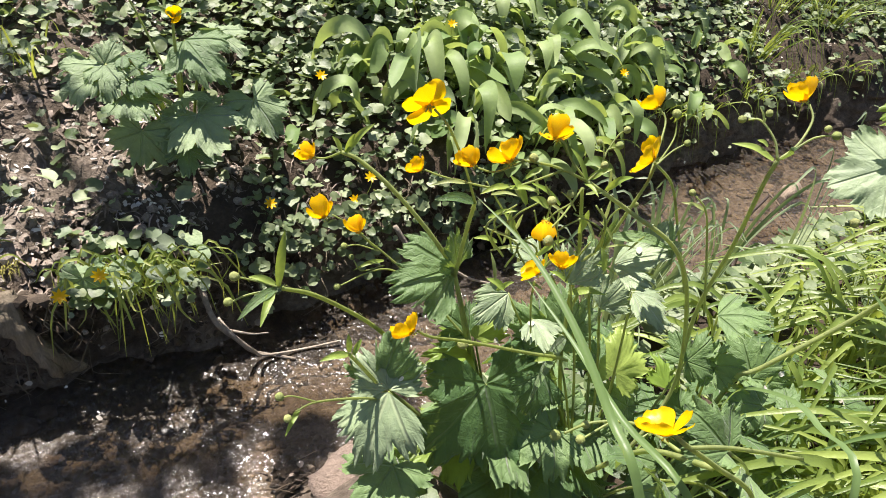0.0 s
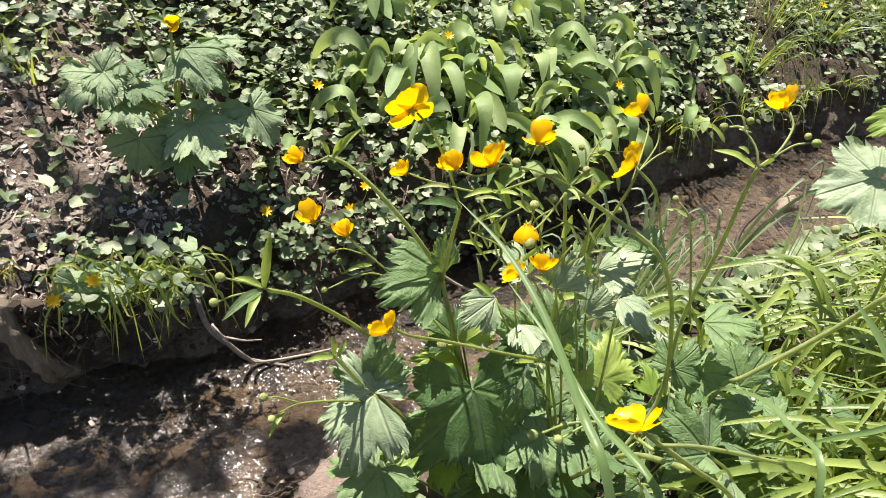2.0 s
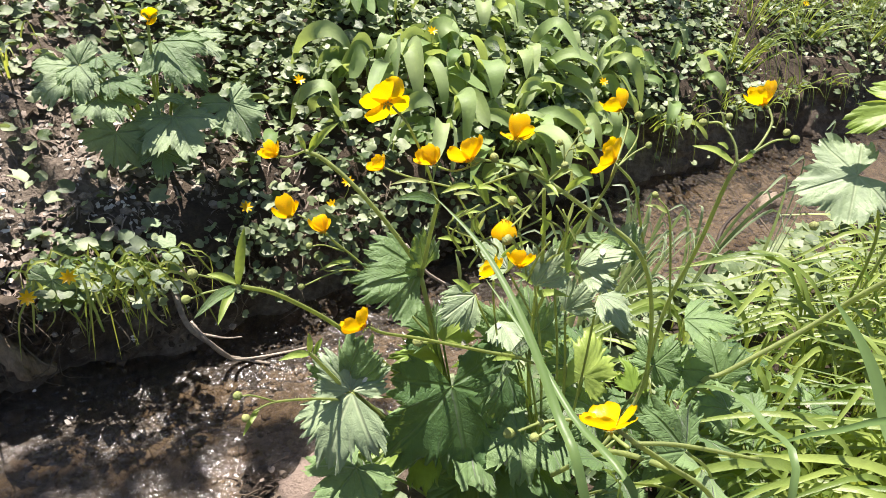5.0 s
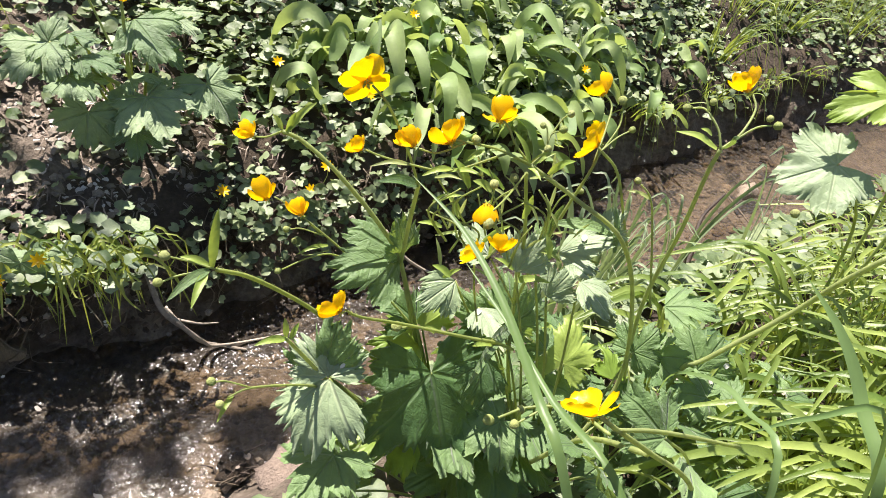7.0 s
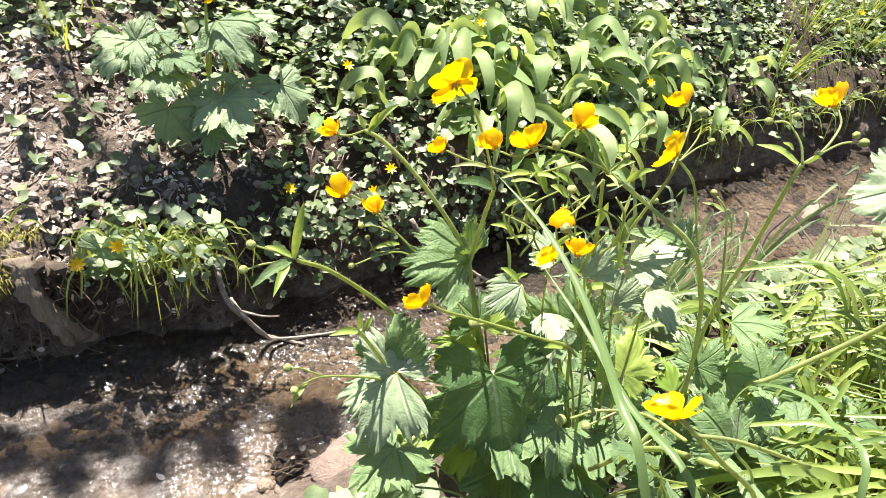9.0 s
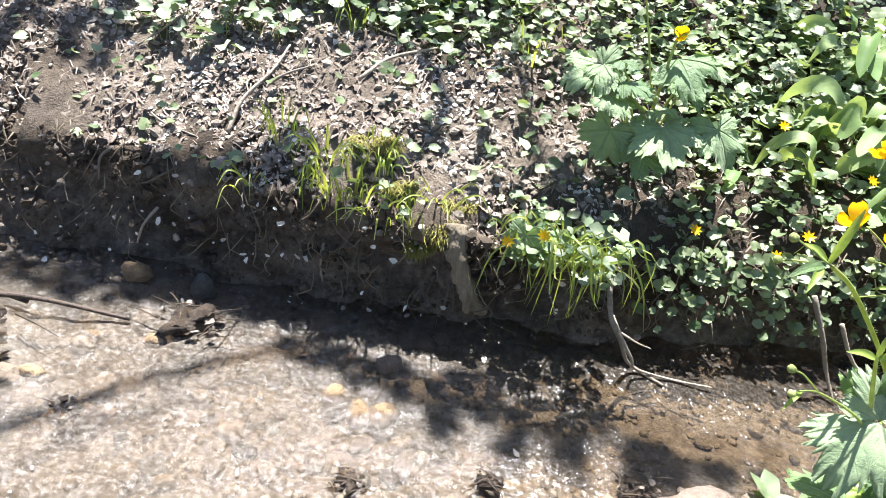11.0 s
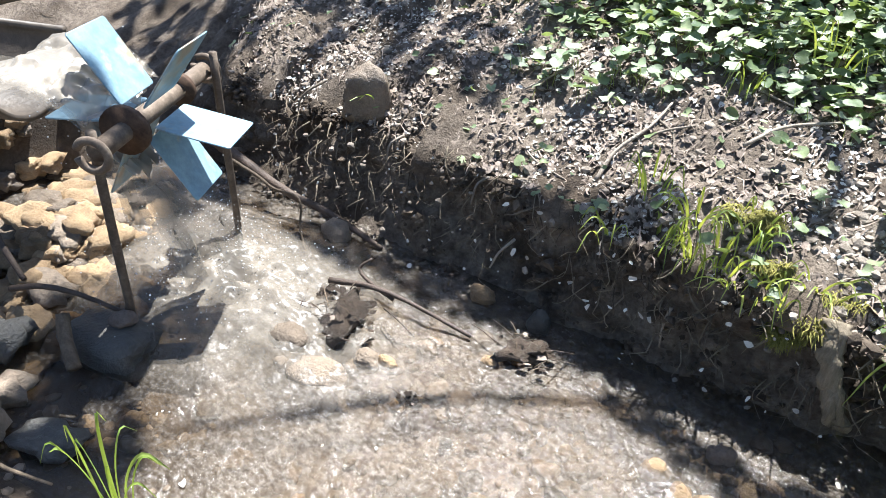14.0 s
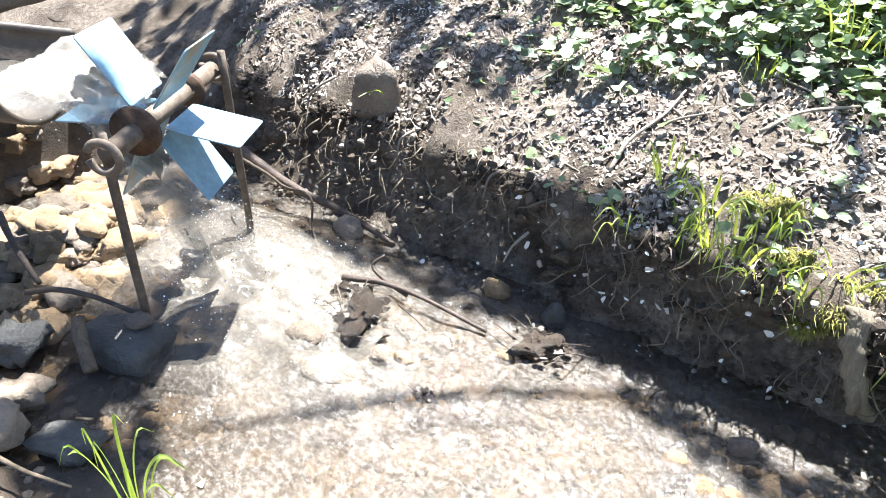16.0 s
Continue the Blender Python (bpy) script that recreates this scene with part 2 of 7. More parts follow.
def along(table, x):
    for (x0, a), (x1, b) in zip(table, table[1:]):
        if x <= x1:
            f = max(0.0, (x - x0) / (x1 - x0))
            return a + (b - a) * f
    return table[-1][1]


def ease(f):
    f = min(1.0, max(0.0, f))
    return f * f * (3 - 2 * f)


def lip_y(x):
    return along(FOOT, x) + along(OVER, x)


def face_y(x, k):
    """The cut face of the bank at a share k of its height, a little proud of the earth."""
    return along(FOOT, x) + along(OVER, x) * k**1.2 - 0.016


def bank_z(x, y):
    """The top of the far bank."""
    d = y - lip_y(x)
    rise = 0.40 * min(d, 1.1) + 0.22 * max(0.0, min(d - 1.1, 4.0)) + 0.03 * max(0.0, d - 5.1)
    return along(LIP, x) + rise - 0.03 * (1 - ease(d / 0.10))


def shore_z(x, y):
    """The near bank, from the water's edge towards the camera and beyond."""
    d = along(NEAR, x) - y
    return along(LOW, x) * ease(d / 0.14) + 0.10 * min(max(d - 0.05, 0), 1.5) + 0.01 * max(0, d - 1.5)


def bed_z(x, y):
    a, b = along(NEAR, x), along(FOOT, x)
    f = min(1, max(0, (y - a) / (b - a)))
    return -0.012 - 0.05 * math.sin(math.pi * min(1, f * 0.75 + 0.12)) + 0.012


def heap(x, y):
    """The drop below the flume, and the pile of stones before it."""
    step = 0.31 * ease((-1.90 - x) / 0.06) * ease((0.66 - y) / 0.15) * ease((y + 0.55) / 0.5)
    return step + 0.09 * math.exp(-(((x + 1.62) / 0.20) ** 2 + ((y - 0.36) / 0.16) ** 2)) * (1 - ease((-1.90 - x) / 0.06))


def land_z(x, y):
    if y > lip_y(x):
        return bank_z(x, y)
    if y < along(NEAR, x):
        return shore_z(x, y) + heap(x, y)
    return bed_z(x, y) + heap(x, y)


# ---- building tools ----
class Shape:
    """Vertices, faces and leaf coordinates on their way to becoming a mesh."""

    def __init__(self):
        self.v, self.f, self.uv = [], [], []

    def add(self, verts, faces, uv=None):
        n = len(self.v)
        self.v += [tuple(p) for p in verts]
        self.f += [tuple(i + n for i in q) for q in faces]
        self.uv += uv if uv else [(0.5, 0.075)] * len(verts)
        return self

    def mesh(self, name, mat, origin=(0, 0, 0), smooth=True):
        me = bpy.data.meshes.new(name)
        o = origin
        me.from_pydata([(x - o[0], y - o[1], z - o[2]) for x, y, z in self.v], [], self.f)
        me.materials.append(mat)
        layer = me.uv_layers.new(name="uv")
        idx = np.zeros(len(me.loops), dtype=np.int32)
        me.loops.foreach_get("vertex_index", idx)
        layer.data.foreach_set("uv", np.array(self.uv, dtype=np.float32)[idx].ravel())
        me.polygons.foreach_set("use_smooth", [smooth] * len(me.polygons))
        me.update()
        return me


def part(name, shape, mat, parent=None, label="", smooth=True, at=None):
    """One mesh object: under a thing or a part, whose place is taken off its vertices, or on its own."""
    origin = at if at is not None else (parent["base"] if parent is not None and "base" in parent else (0, 0, 0))
    ob = new(name, shape.mesh(name, mat, origin, smooth))
    if parent is not None:
        ob.parent = parent
    if label:
        ob["label"] = label
    return ob


def thing(name, base, label, category, group=""):
    e = new(name)
    e.empty_display_size = 0.05
    e.location = base
    e["base"] = tuple(float(c) for c in base)
    return tagged(e, label, category, group)


def lone(name, shape, mat, base, label, category, group="", kind="", smooth=True):
    ob = new(name, shape.mesh(name, mat, base, smooth))
    ob.location = base
    return tagged(ob, label, category, group, kind)


def frame_of(way, up=(0, 0, 1)):
    """Three axes: along, across and the side nearest to up."""
    a = Vector(way).normalized()
    u = Vector(up)
    c = u.cross(a)
    if c.length < 1e-4:
        c = Vector((1, 0, 0)).cross(a)
    c.normalize()
    return a, c, a.cross(c).normalized()


def curve_of(points, n):
    """A smooth line through the points (Catmull-Rom), n steps a span."""
    p = [Vector(q) for q in points]
    if len(p) == 2:
        return [p[0].lerp(p[1], i / n) for i in range(n + 1)]
    p = [p[0] * 2 - p[1]] + p + [p[-1] * 2 - p[-2]]
    out = []
    for i in range(1, len(p) - 2):
        a, b, c, d = p[i - 1 : i + 3]
        for k in range(n):
            t = k / n
            out.append(0.5 * (2 * b + (c - a) * t + (2 * a - 5 * b + 4 * c - d) * t * t + (3 * b - 3 * c + d - a) * t**3))
    return out + [p[-2]]


def tube(s, points, r0, r1, sides=7, steps=5, wobble=0.0, seed=0, smooth_path=True):
    path = curve_of(points, steps) if smooth_path else [Vector(p) for p in points]
    rnd = random.Random(seed)
    verts, faces = [], []
    up = Vector((0.3, 0.2, 1))
    n = len(path)
    for i, p in enumerate(path):
        a = (path[min(i + 1, n - 1)] - path[max(i - 1, 0)]).normalized()
        c = up.cross(a)
        if c.length < 1e-3:
            c = Vector((1, 0, 0)).cross(a)
        c.normalize()
        d = a.cross(c)
        up = d
        r = r0 + (r1 - r0) * i / max(1, n - 1)
        for k in range(sides):
            w = 2 * math.pi * k / sides
            rr = r * (1 + wobble * rnd.uniform(-1, 1))
            verts.append(p + c * (math.cos(w) * rr) + d * (math.sin(w) * rr))
    for i in range(n - 1):
        for k in range(sides):
            a, b = i * sides + k, i * sides + (k + 1) % sides
            faces.append((a, b, b + sides, a + sides))
    faces.append(tuple(range(sides))[::-1])
    faces.append(tuple((n - 1) * sides + k for k in range(sides)))
    return s.add(verts, faces)


def hairs(s, points, r, count, length, seed):
    """Fine spreading hairs on a stem."""
    rnd = random.Random(seed)
    path = curve_of(points, 6)
    for _ in range(count):
        i = rnd.randrange(len(path) - 1)
        p = path[i].lerp(path[i + 1], rnd.random())
        a, c, d = frame_of(path[i + 1] - path[i])
        w = rnd.uniform(0, 6.283)
        o = c * math.cos(w) + d * math.sin(w)
        q = a * 0.00018
        b = p + o * r * 0.9
        e = b + o * length * rnd.uniform(0.6, 1.2) + a * rnd.uniform(-0.0006, 0.0006)
        s.add([b - q, b + q, e, b + o.cross(a) * 0.0002], [(0, 1, 2), (1, 3, 2), (3, 0, 2)])


def blade(s, points, width, up=(0, 0, 1), fold=0.25, steps=4, tip=0.02, swell=0.35, twist=0.0, neck=0.45):
    """A long leaf: widest a little along, tapering to its tip, folded along the midrib."""
    path = curve_of(points, steps)
    n = len(path)
    verts, faces, uv = [], [], []
    for i, p in enumerate(path):
        f = i / (n - 1)
        a, c, u = frame_of(path[min(i + 1, n - 1)] - path[max(i - 1, 0)], up)
        if twist:
            c, u = c * math.cos(twist * f) + u * math.sin(twist * f), u * math.cos(twist * f) - c * math.sin(twist * f)
        g = (f / swell) if f < swell else (1 - (f - swell) / (1 - swell))
        w = width * 0.5 * max(tip, math.sin(max(0.0, g) * math.pi / 2) ** 0.8 if f > swell else neck + (1 - neck) * math.sin(g * math.pi / 2) ** 1.3)
        for k in (-1, -0.5, 0, 0.5, 1):
            wave = 0.06 * w * math.sin(9 * f + 3 * k) * abs(k)
            verts.append(p + c * (w * k) + u * (abs(k) ** 1.5 * w * fold + wave))
            uv.append((k * w / width, 0.075))
    for i in range(n - 1):
        for k in range(4):
            a = i * 5 + k
            faces.append((a, a + 1, a + 6, a + 5))
    return s.add(verts, faces, uv)


def thin_blade(s, points, width, up=(0, 0, 1), steps=3):
    """A grass blade in six or so quads."""
    path = curve_of(points, steps)
    n = len(path)
    verts, faces = [], []
    for i, p in enumerate(path):
        f = i / (n - 1)
        _, c, u = frame_of(path[min(i + 1, n - 1)] - path[max(i - 1, 0)], up)
        w = width * 0.5 * (0.6 + 0.4 * math.sin(min(1, f * 3) * 1.57)) * (1 - f) ** 0.6 + 0.0002
        verts += [p - c * w + u * w * 0.35, p, p + c * w + u * w * 0.35]
    for i in range(n - 1):
        for k in range(2):
            a = i * 3 + k
            faces.append((a, a + 1, a + 4, a + 3))
    return s.add(verts, faces)


def lobed(s, base, way, up, size, lobes=((0, 1.0), (62, 0.92), (-62, 0.92), (122, 0.72), (-122, 0.72)), deep=0.45, teeth=0.11, fold=0.16, droop=0.35, seed=0, rings=7, steps=190, half=158, broad=31, crumple=0.07):
    """A palmate leaf: broad wedge lobes with coarse pointed teeth, sharp bays between them, puckered between the veins, its rim drooping."""
    rnd = random.Random(seed)
    a, c, u = frame_of(way, up)
    b = Vector(base)
    jit = [(math.radians(ang + rnd.uniform(-7, 7)), ln * rnd.uniform(0.88, 1.1), rnd.uniform(-0.25, 0.3)) for ang, ln in lobes]
    gap = math.radians(broad)
    ph = rnd.uniform(0, 6.28)
    bow = rnd.uniform(-0.2, 0.2)
    verts, faces, uv = [b], [], [(0.0, 0.075)]
    for j in range(steps + 1):
        th = math.radians(-half + 2 * half * j / steps)
        best, mid, tilt, near = 0, 0, 0, 0
        for ang, ln, lean in jit:
            q = abs(th - ang) / gap
            if q < 1.25:
                wedge = 1 - 0.30 * q * q if q < 0.8 else 0.81 - (0.81 - deep) * ease((q - 0.8) / 0.3)
                if ln * wedge > best:
                    best, mid, tilt, near = ln * wedge, ang, lean, q
        best = max(best, 0.28)
        off = abs(th - mid)
        # three or four main teeth on either half of a lobe, each with a nick in its flank
        saw = (off / (gap * 0.52) + 0.5) % 1.0
        nick = (off / (gap * 0.14) + 0.3) % 1.0
        cut = teeth * (0.55 - 1.5 * saw**1.4) * (1 - 0.5 * max(0, near - 0.7)) + teeth * 0.35 * (0.5 - nick)
        for i in range(1, rings + 1):
            f = i / rings
            smooth_r = size * (best * f + (1 - f) * 0.55 * f) * f**-0.12
            r = smooth_r * (1 + cut * max(0.0, (f - 0.6) / 0.4))
            x, y = r * math.cos(th), r * math.sin(th)
            p = Vector((x / size, y / size, seed * 1.7))
            z = smooth_r * (fold * min(off / gap, 1.0) ** 1.2 - droop * (smooth_r / size) ** 1.6 * 0.7) + tilt * 0.35 * size * f * f * (1 - min(1.0, near))
            z += size * 0.03 * math.sin(5 * th + ph + 4 * f) * f + bow * r * math.sin(th)
            z += size * crumple * f * (1.5 * noise.noise(p * 2.2) + 0.7 * noise.noise(p * 6.1) + 0.4 * noise.noise(p * 13))
            verts.append(b + a * x + c * y + u * z)
            uv.append((r * math.sin(th - mid) / size, r * math.cos(th - mid) / size))
    for j in range(steps):
        p, q = 1 + j * rings, 1 + (j + 1) * rings
        faces.append((0, p, q))
        for i in range(rings - 1):
            faces.append((p + i, p + i + 1, q + i + 1, q + i))
    return s.add(verts, faces, uv)


def _ico():
    bm = bmesh.new()
    bmesh.ops.create_icosphere(bm, subdivisions=3, radius=1)
    big = ([tuple(v.co) for v in bm.verts], [tuple(v.index for v in f.verts) for f in bm.faces])
    bm.free()
    bm = bmesh.new()
    bmesh.ops.create_icosphere(bm, subdivisions=1, radius=1)
    small = ([tuple(v.co) for v in bm.verts], [tuple(v.index for v in f.verts) for f in bm.faces])
    bm.free()
    return big, small


ICO, ICO_SMALL = _ico()


def stone(s, centre, size, turn=0.0, rough=0.28, seed=0, small=False, cut=0.0):
    """A worn stone: three half-widths, turned about z, knocked about by noise; cut flattens its faces."""
    verts, faces = ICO_SMALL if small else ICO
    rot = Matrix.Rotation(turn, 3, "Z")
    off = Vector((seed * 3.7, seed * 1.9, seed * 5.3))
    out = []
    for p in verts:
        v = Vector(p)
        k = 1 + rough * noise.noise(v * 1.1 + off) + rough * 0.7 * noise.noise(v * 2.7 + off) + rough * 0.25 * noise.noise(v * 7.0 + off)
        if cut:
            m = max(abs(v.x), abs(v.y), abs(v.z))
            k *= 1 + cut * (1 / m - 1)
        v = v * k
        out.append(rot @ Vector((v.x * size[0], v.y * size[1], v.z * size[2])) + Vector(centre))
    return s.add(out, faces)


def rough_z(x, y):
    """Unevenness of the land."""
    p = Vector((x, y, 0.3))
    return 0.030 * noise.noise(p * 3.1) + 0.024 * noise.noise(p * 9.0) + 0.016 * noise.noise(p * 24.0) + 0.006 * noise.noise(p * 55.0)


def top_z(x, y):
    k = ease((y - lip_y(x)) / 0.05)
    return bank_z(x, y) + rough_z(x, y) * (0.75 + 0.25 * k)


def near_z(x, y):
    k = ease((along(NEAR, x) - y) / 0.1)
    return shore_z(x, y) + heap(x, y) + rough_z(x, y) * (0.2 + 0.6 * k)


def surf_z(x, y):
    if y > lip_y(x):
        return top_z(x, y)
    if y < along(NEAR, x):
        return near_z(x, y)
    return bed_z(x, y) + heap(x, y) + 0.5 * rough_z(x, y)


# ---- ground and water ----
def build_ground():
    xs = []
    x = -60.0
    while x < 60:
        xs.append(x)
        near = max(abs(x + 0.2) - 2.3, 0)
        x += 0.016 + 0.12 * near
    verts, silt = [], []
    back = [-60, -25, -10, -4, -2, -1.2, -0.8, -0.55, -0.4] + [-0.3 + 0.02 * i for i in range(15)]
    ahead = [0.004 + 0.018 * i for i in range(70)] + [1.3, 1.4, 1.6, 1.9, 2.4, 3.2, 5, 8, 14, 25, 45, 70]
    beds, face = 22, 26
    for x in xs:
        n, f, l = along(NEAR, x), along(FOOT, x), along(LIP, x)
        jag = 0.055 * noise.noise(Vector((x * 4.3, 3, 7))) + 0.050 * noise.noise(Vector((x * 9, 3, 1))) + 0.030 * noise.noise(Vector((x * 21, 3, 1))) + 0.008 * noise.noise(Vector((x * 50, 3, 1)))
        for d in back:
            verts.append((x, n + d, near_z(x, n + d)))
            silt.append(max(0.0, 1 + d / 0.30) * (0.9 if -1.0 < x < 0.42 else 0.15))
        for i in range(beds):
            y = n + (f - n) * i / beds
            verts.append((x, y, bed_z(x, y) + heap(x, y) + 0.5 * rough_z(x, y)))
            # silt thinned: paints the left pool deep and shaded, the flume drop shaded
            silt.append((1.0 if i < beds - 3 else 0.5) * (1 - 0.95 * ease((-0.80 - x) / 0.15) * ease((0.36 - y) / 0.12)) * ease((x + 1.95) / 0.1))
        z0, z1 = bed_z(x, f) + heap(x, f) - 0.01, top_z(x, lip_y(x))
        for i in range(face):
            k = i / face
            y = f + (lip_y(x) - f) * k**1.2 + 0.03 * math.sin(k * math.pi)
            p = Vector((x * 5, k * 1.5, 2.0))
            y += math.sin(k * math.pi) ** 0.5 * (0.044 * noise.noise(p) + 0.030 * noise.noise(p * 3.1) + 0.018 * noise.noise(p * 8) + 0.010 * noise.noise(p * 19))
            verts.append((x, y + jag * k**1.5, z0 + (z1 - z0) * k))
            silt.append(min(0.85, max(0.0, 0.50 + 1.1 * noise.noise(p * 1.3) + 0.5 * noise.noise(p * 5))))
        for d in ahead:
            y = lip_y(x) + d
            verts.append((x, y + jag * (1 - ease(d / 0.16)), top_z(x, y)))
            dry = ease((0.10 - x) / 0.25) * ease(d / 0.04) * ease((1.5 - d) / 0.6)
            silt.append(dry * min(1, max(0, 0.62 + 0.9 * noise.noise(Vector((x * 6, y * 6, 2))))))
    m = len(back) + beds + face + len(ahead)
    faces = [(i * m + j, (i + 1) * m + j, (i + 1) * m + j + 1, i * m + j + 1) for i in range(len(xs) - 1) for j in range(m - 1)]
    s = Shape().add(verts, faces)
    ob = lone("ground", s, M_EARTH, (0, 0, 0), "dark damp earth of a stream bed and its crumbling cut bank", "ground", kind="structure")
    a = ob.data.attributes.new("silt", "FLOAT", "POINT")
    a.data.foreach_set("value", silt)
    return ob


build_ground()


def water_material():
    m, t, p, out = shader("stream_water")
    t.nodes.remove(p)
    clear = t.nodes.new("ShaderNodeBsdfTransparent")
    clear.inputs[0].default_value = (0.80, 0.74, 0.64, 1)
    murk = t.nodes.new("ShaderNodeBsdfDiffuse")
    # pale and dark flecks paint ripple glitter into the murk, along with air bubbles
    bubble_glitter = noise_out(t, 130, 6, 0.75, stretch=(0.7, 1.0, 1.0))
    t.links.new(ramp(t, bubble_glitter, [(0.36, (0.065, 0.052, 0.04)), (0.5, (0.15, 0.127, 0.10)), (0.66, (0.40, 0.36, 0.32))]), murk.inputs[0])
    gloss = nod(t, "ShaderNodeBsdfGlossy", Roughness=0.115)
    b = nod(t, "ShaderNodeBump", Strength=1.0, Distance=0.0048)
    # small ripples everywhere, a fine chop where the stream runs fast
    at = t.nodes.new("ShaderNodeAttribute")
    at.attribute_name = "run"
    chop = t.nodes.new("ShaderNodeMath")
    chop.operation = "MULTIPLY_ADD"
    t.links.new(noise_out(t, 190, 4, 0.6), chop.inputs[0])
    half = t.nodes.new("ShaderNodeMath")
    half.operation = "MULTIPLY"
    half.inputs[1].default_value = 0.55
    t.links.new(at.outputs["Fac"], half.inputs[0])
    t.links.new(half.outputs[0], chop.inputs[1])
    t.links.new(noise_out(t, 78, 2, 0.5), chop.inputs[2])
    t.links.new(chop.outputs[0], b.inputs["Height"])
    for n in (murk, gloss):
        t.links.new(b.outputs[0], n.inputs["Normal"])
    fr = nod(t, "ShaderNodeFresnel", IOR=1.33)
    t.links.new(b.outputs[0], fr.inputs["Normal"])
    body = t.nodes.new("ShaderNodeMixShader")
    milky = nod(t, "ShaderNodeMath")
    milky.operation = "MULTIPLY_ADD"
    milky.inputs[1].default_value, milky.inputs[2].default_value = 0.28, 0.17
    t.links.new(at.outputs["Fac"], milky.inputs[0])
    t.links.new(milky.outputs[0], body.inputs[0])
    t.links.new(clear.outputs[0], body.inputs[1])
    t.links.new(murk.outputs[0], body.inputs[2])
    top = t.nodes.new("ShaderNodeMixShader")
    t.links.new(fr.outputs[0], top.inputs[0])
    t.links.new(body.outputs[0], top.inputs[1])
    t.links.new(gloss.outputs[0], top.inputs[2])
    t.links.new(top.outputs[0], out.inputs["Surface"])
    return m


M_WATER = water_material()


def churn(x, y):
    """How much the water boils under the wheel and races below it."""
    return math.exp(-(((x + 1.20) / 0.30) ** 2 + ((y - 0.485) / 0.19) ** 2))


def wave(x, y):
    """The height of the moving surface: ripples, and the boil below the wheel."""
    run = 0.35 + 0.65 * ease((0.35 - x) / 0.5)
    z = run * (0.0050 * noise.noise(Vector((x * 11, y * 20, 1))) + 0.0040 * noise.noise(Vector((x * 28, y * 40, 4))) + 0.0025 * noise.noise(Vector((x * 80, y * 95, 8))))
    return z + churn(x, y) * (0.040 + 0.030 * noise.noise(Vector((x * 11, y * 11, 3))) + 0.016 * noise.noise(Vector((x * 28, y * 28, 5))))


def build_water():
    verts = []
    nx, ny = 470, 90
    xs = [-59, -40, -25, -14, -8, -5, -3.4, -2.7] + [-2.3 + 5.2 * i / (nx - 1) for i in range(nx)] + [3.3, 4, 5.5, 8, 14, 25, 40, 59]
    nx = len(xs)
    for x in xs:
        a, b = along(NEAR, x) - 0.10, along(FOOT, x) + 0.04
        for j in range(ny):
            y = a + (b - a) * j / (ny - 1)
            z = wave(x, y)
            verts.append((x, y, z))
    faces = [(i * ny + j, (i + 1) * ny + j, (i + 1) * ny + j + 1, i * ny + j + 1) for i in range(nx - 1) for j in range(ny - 1)]
    ob = lone("water", Shape().add(verts, faces), M_WATER, (0, 0, 0), "shallow clear stream water with small ripples over silt", "water", kind="structure")
    # less murk over the left pool, putting its shade into the colour
    run = [1.1 * (1 - 0.9 * ease((-0.85 - x) / 0.2) * ease((0.34 - y) / 0.12)) * ease((0.15 - x) / 0.5) * (0.45 + 0.55 * ease(0.5 + 1.6 * noise.noise(Vector((x * 5, y * 9, 6))))) for x, y, z in verts]
    ob.data.attributes.new("run", "FLOAT", "POINT").data.foreach_set("value", run)


build_water()


# ---- buttercups ----
def petal_mesh(cup, seed):
    """An obovate, cupped, slightly crinkled petal of unit length along x."""
    rnd = random.Random(seed)
    s = Shape()
    verts, faces, uv = [], [], []
    n, m = 9, 8
    notch = rnd.uniform(0.0, 0.10)
    skew = rnd.uniform(-0.06, 0.06)
    for i in range(n + 1):
        f = i / n
        w = 0.15 + 0.27 * math.sin(min(1.0, f * 1.06) ** 1.35 * math.pi * 0.72) ** 1.0
        if f > 0.72:
            w *= math.sqrt(max(0.0, 1 - ((f - 0.72) / 0.34) ** 2))
        for j in range(m + 1):
            k = -1 + 2 * j / m
            x = f * (1 - notch * (1 - abs(k)) * f) - 0.10 * k * k * f
            y = w * k + skew * f * f
            lift = cup * (0.55 * f + 0.55 * f * f) * 0.95
            z = lift + 0.22 * (0.5 + cup) * k * k * w + 0.018 * math.sin(7 * k + 5 * f + seed) * f
            roll = 1 - 0.36 * cup * f * f
            verts.append((x * roll, y, z + 0.02))
    for i in range(n):
        for j in range(m):
            a = i * (m + 1) + j
            faces.append((a, a + 1, a + m + 2, a + m + 1))
    return s.add(verts, faces).mesh("petal", M_PETAL)


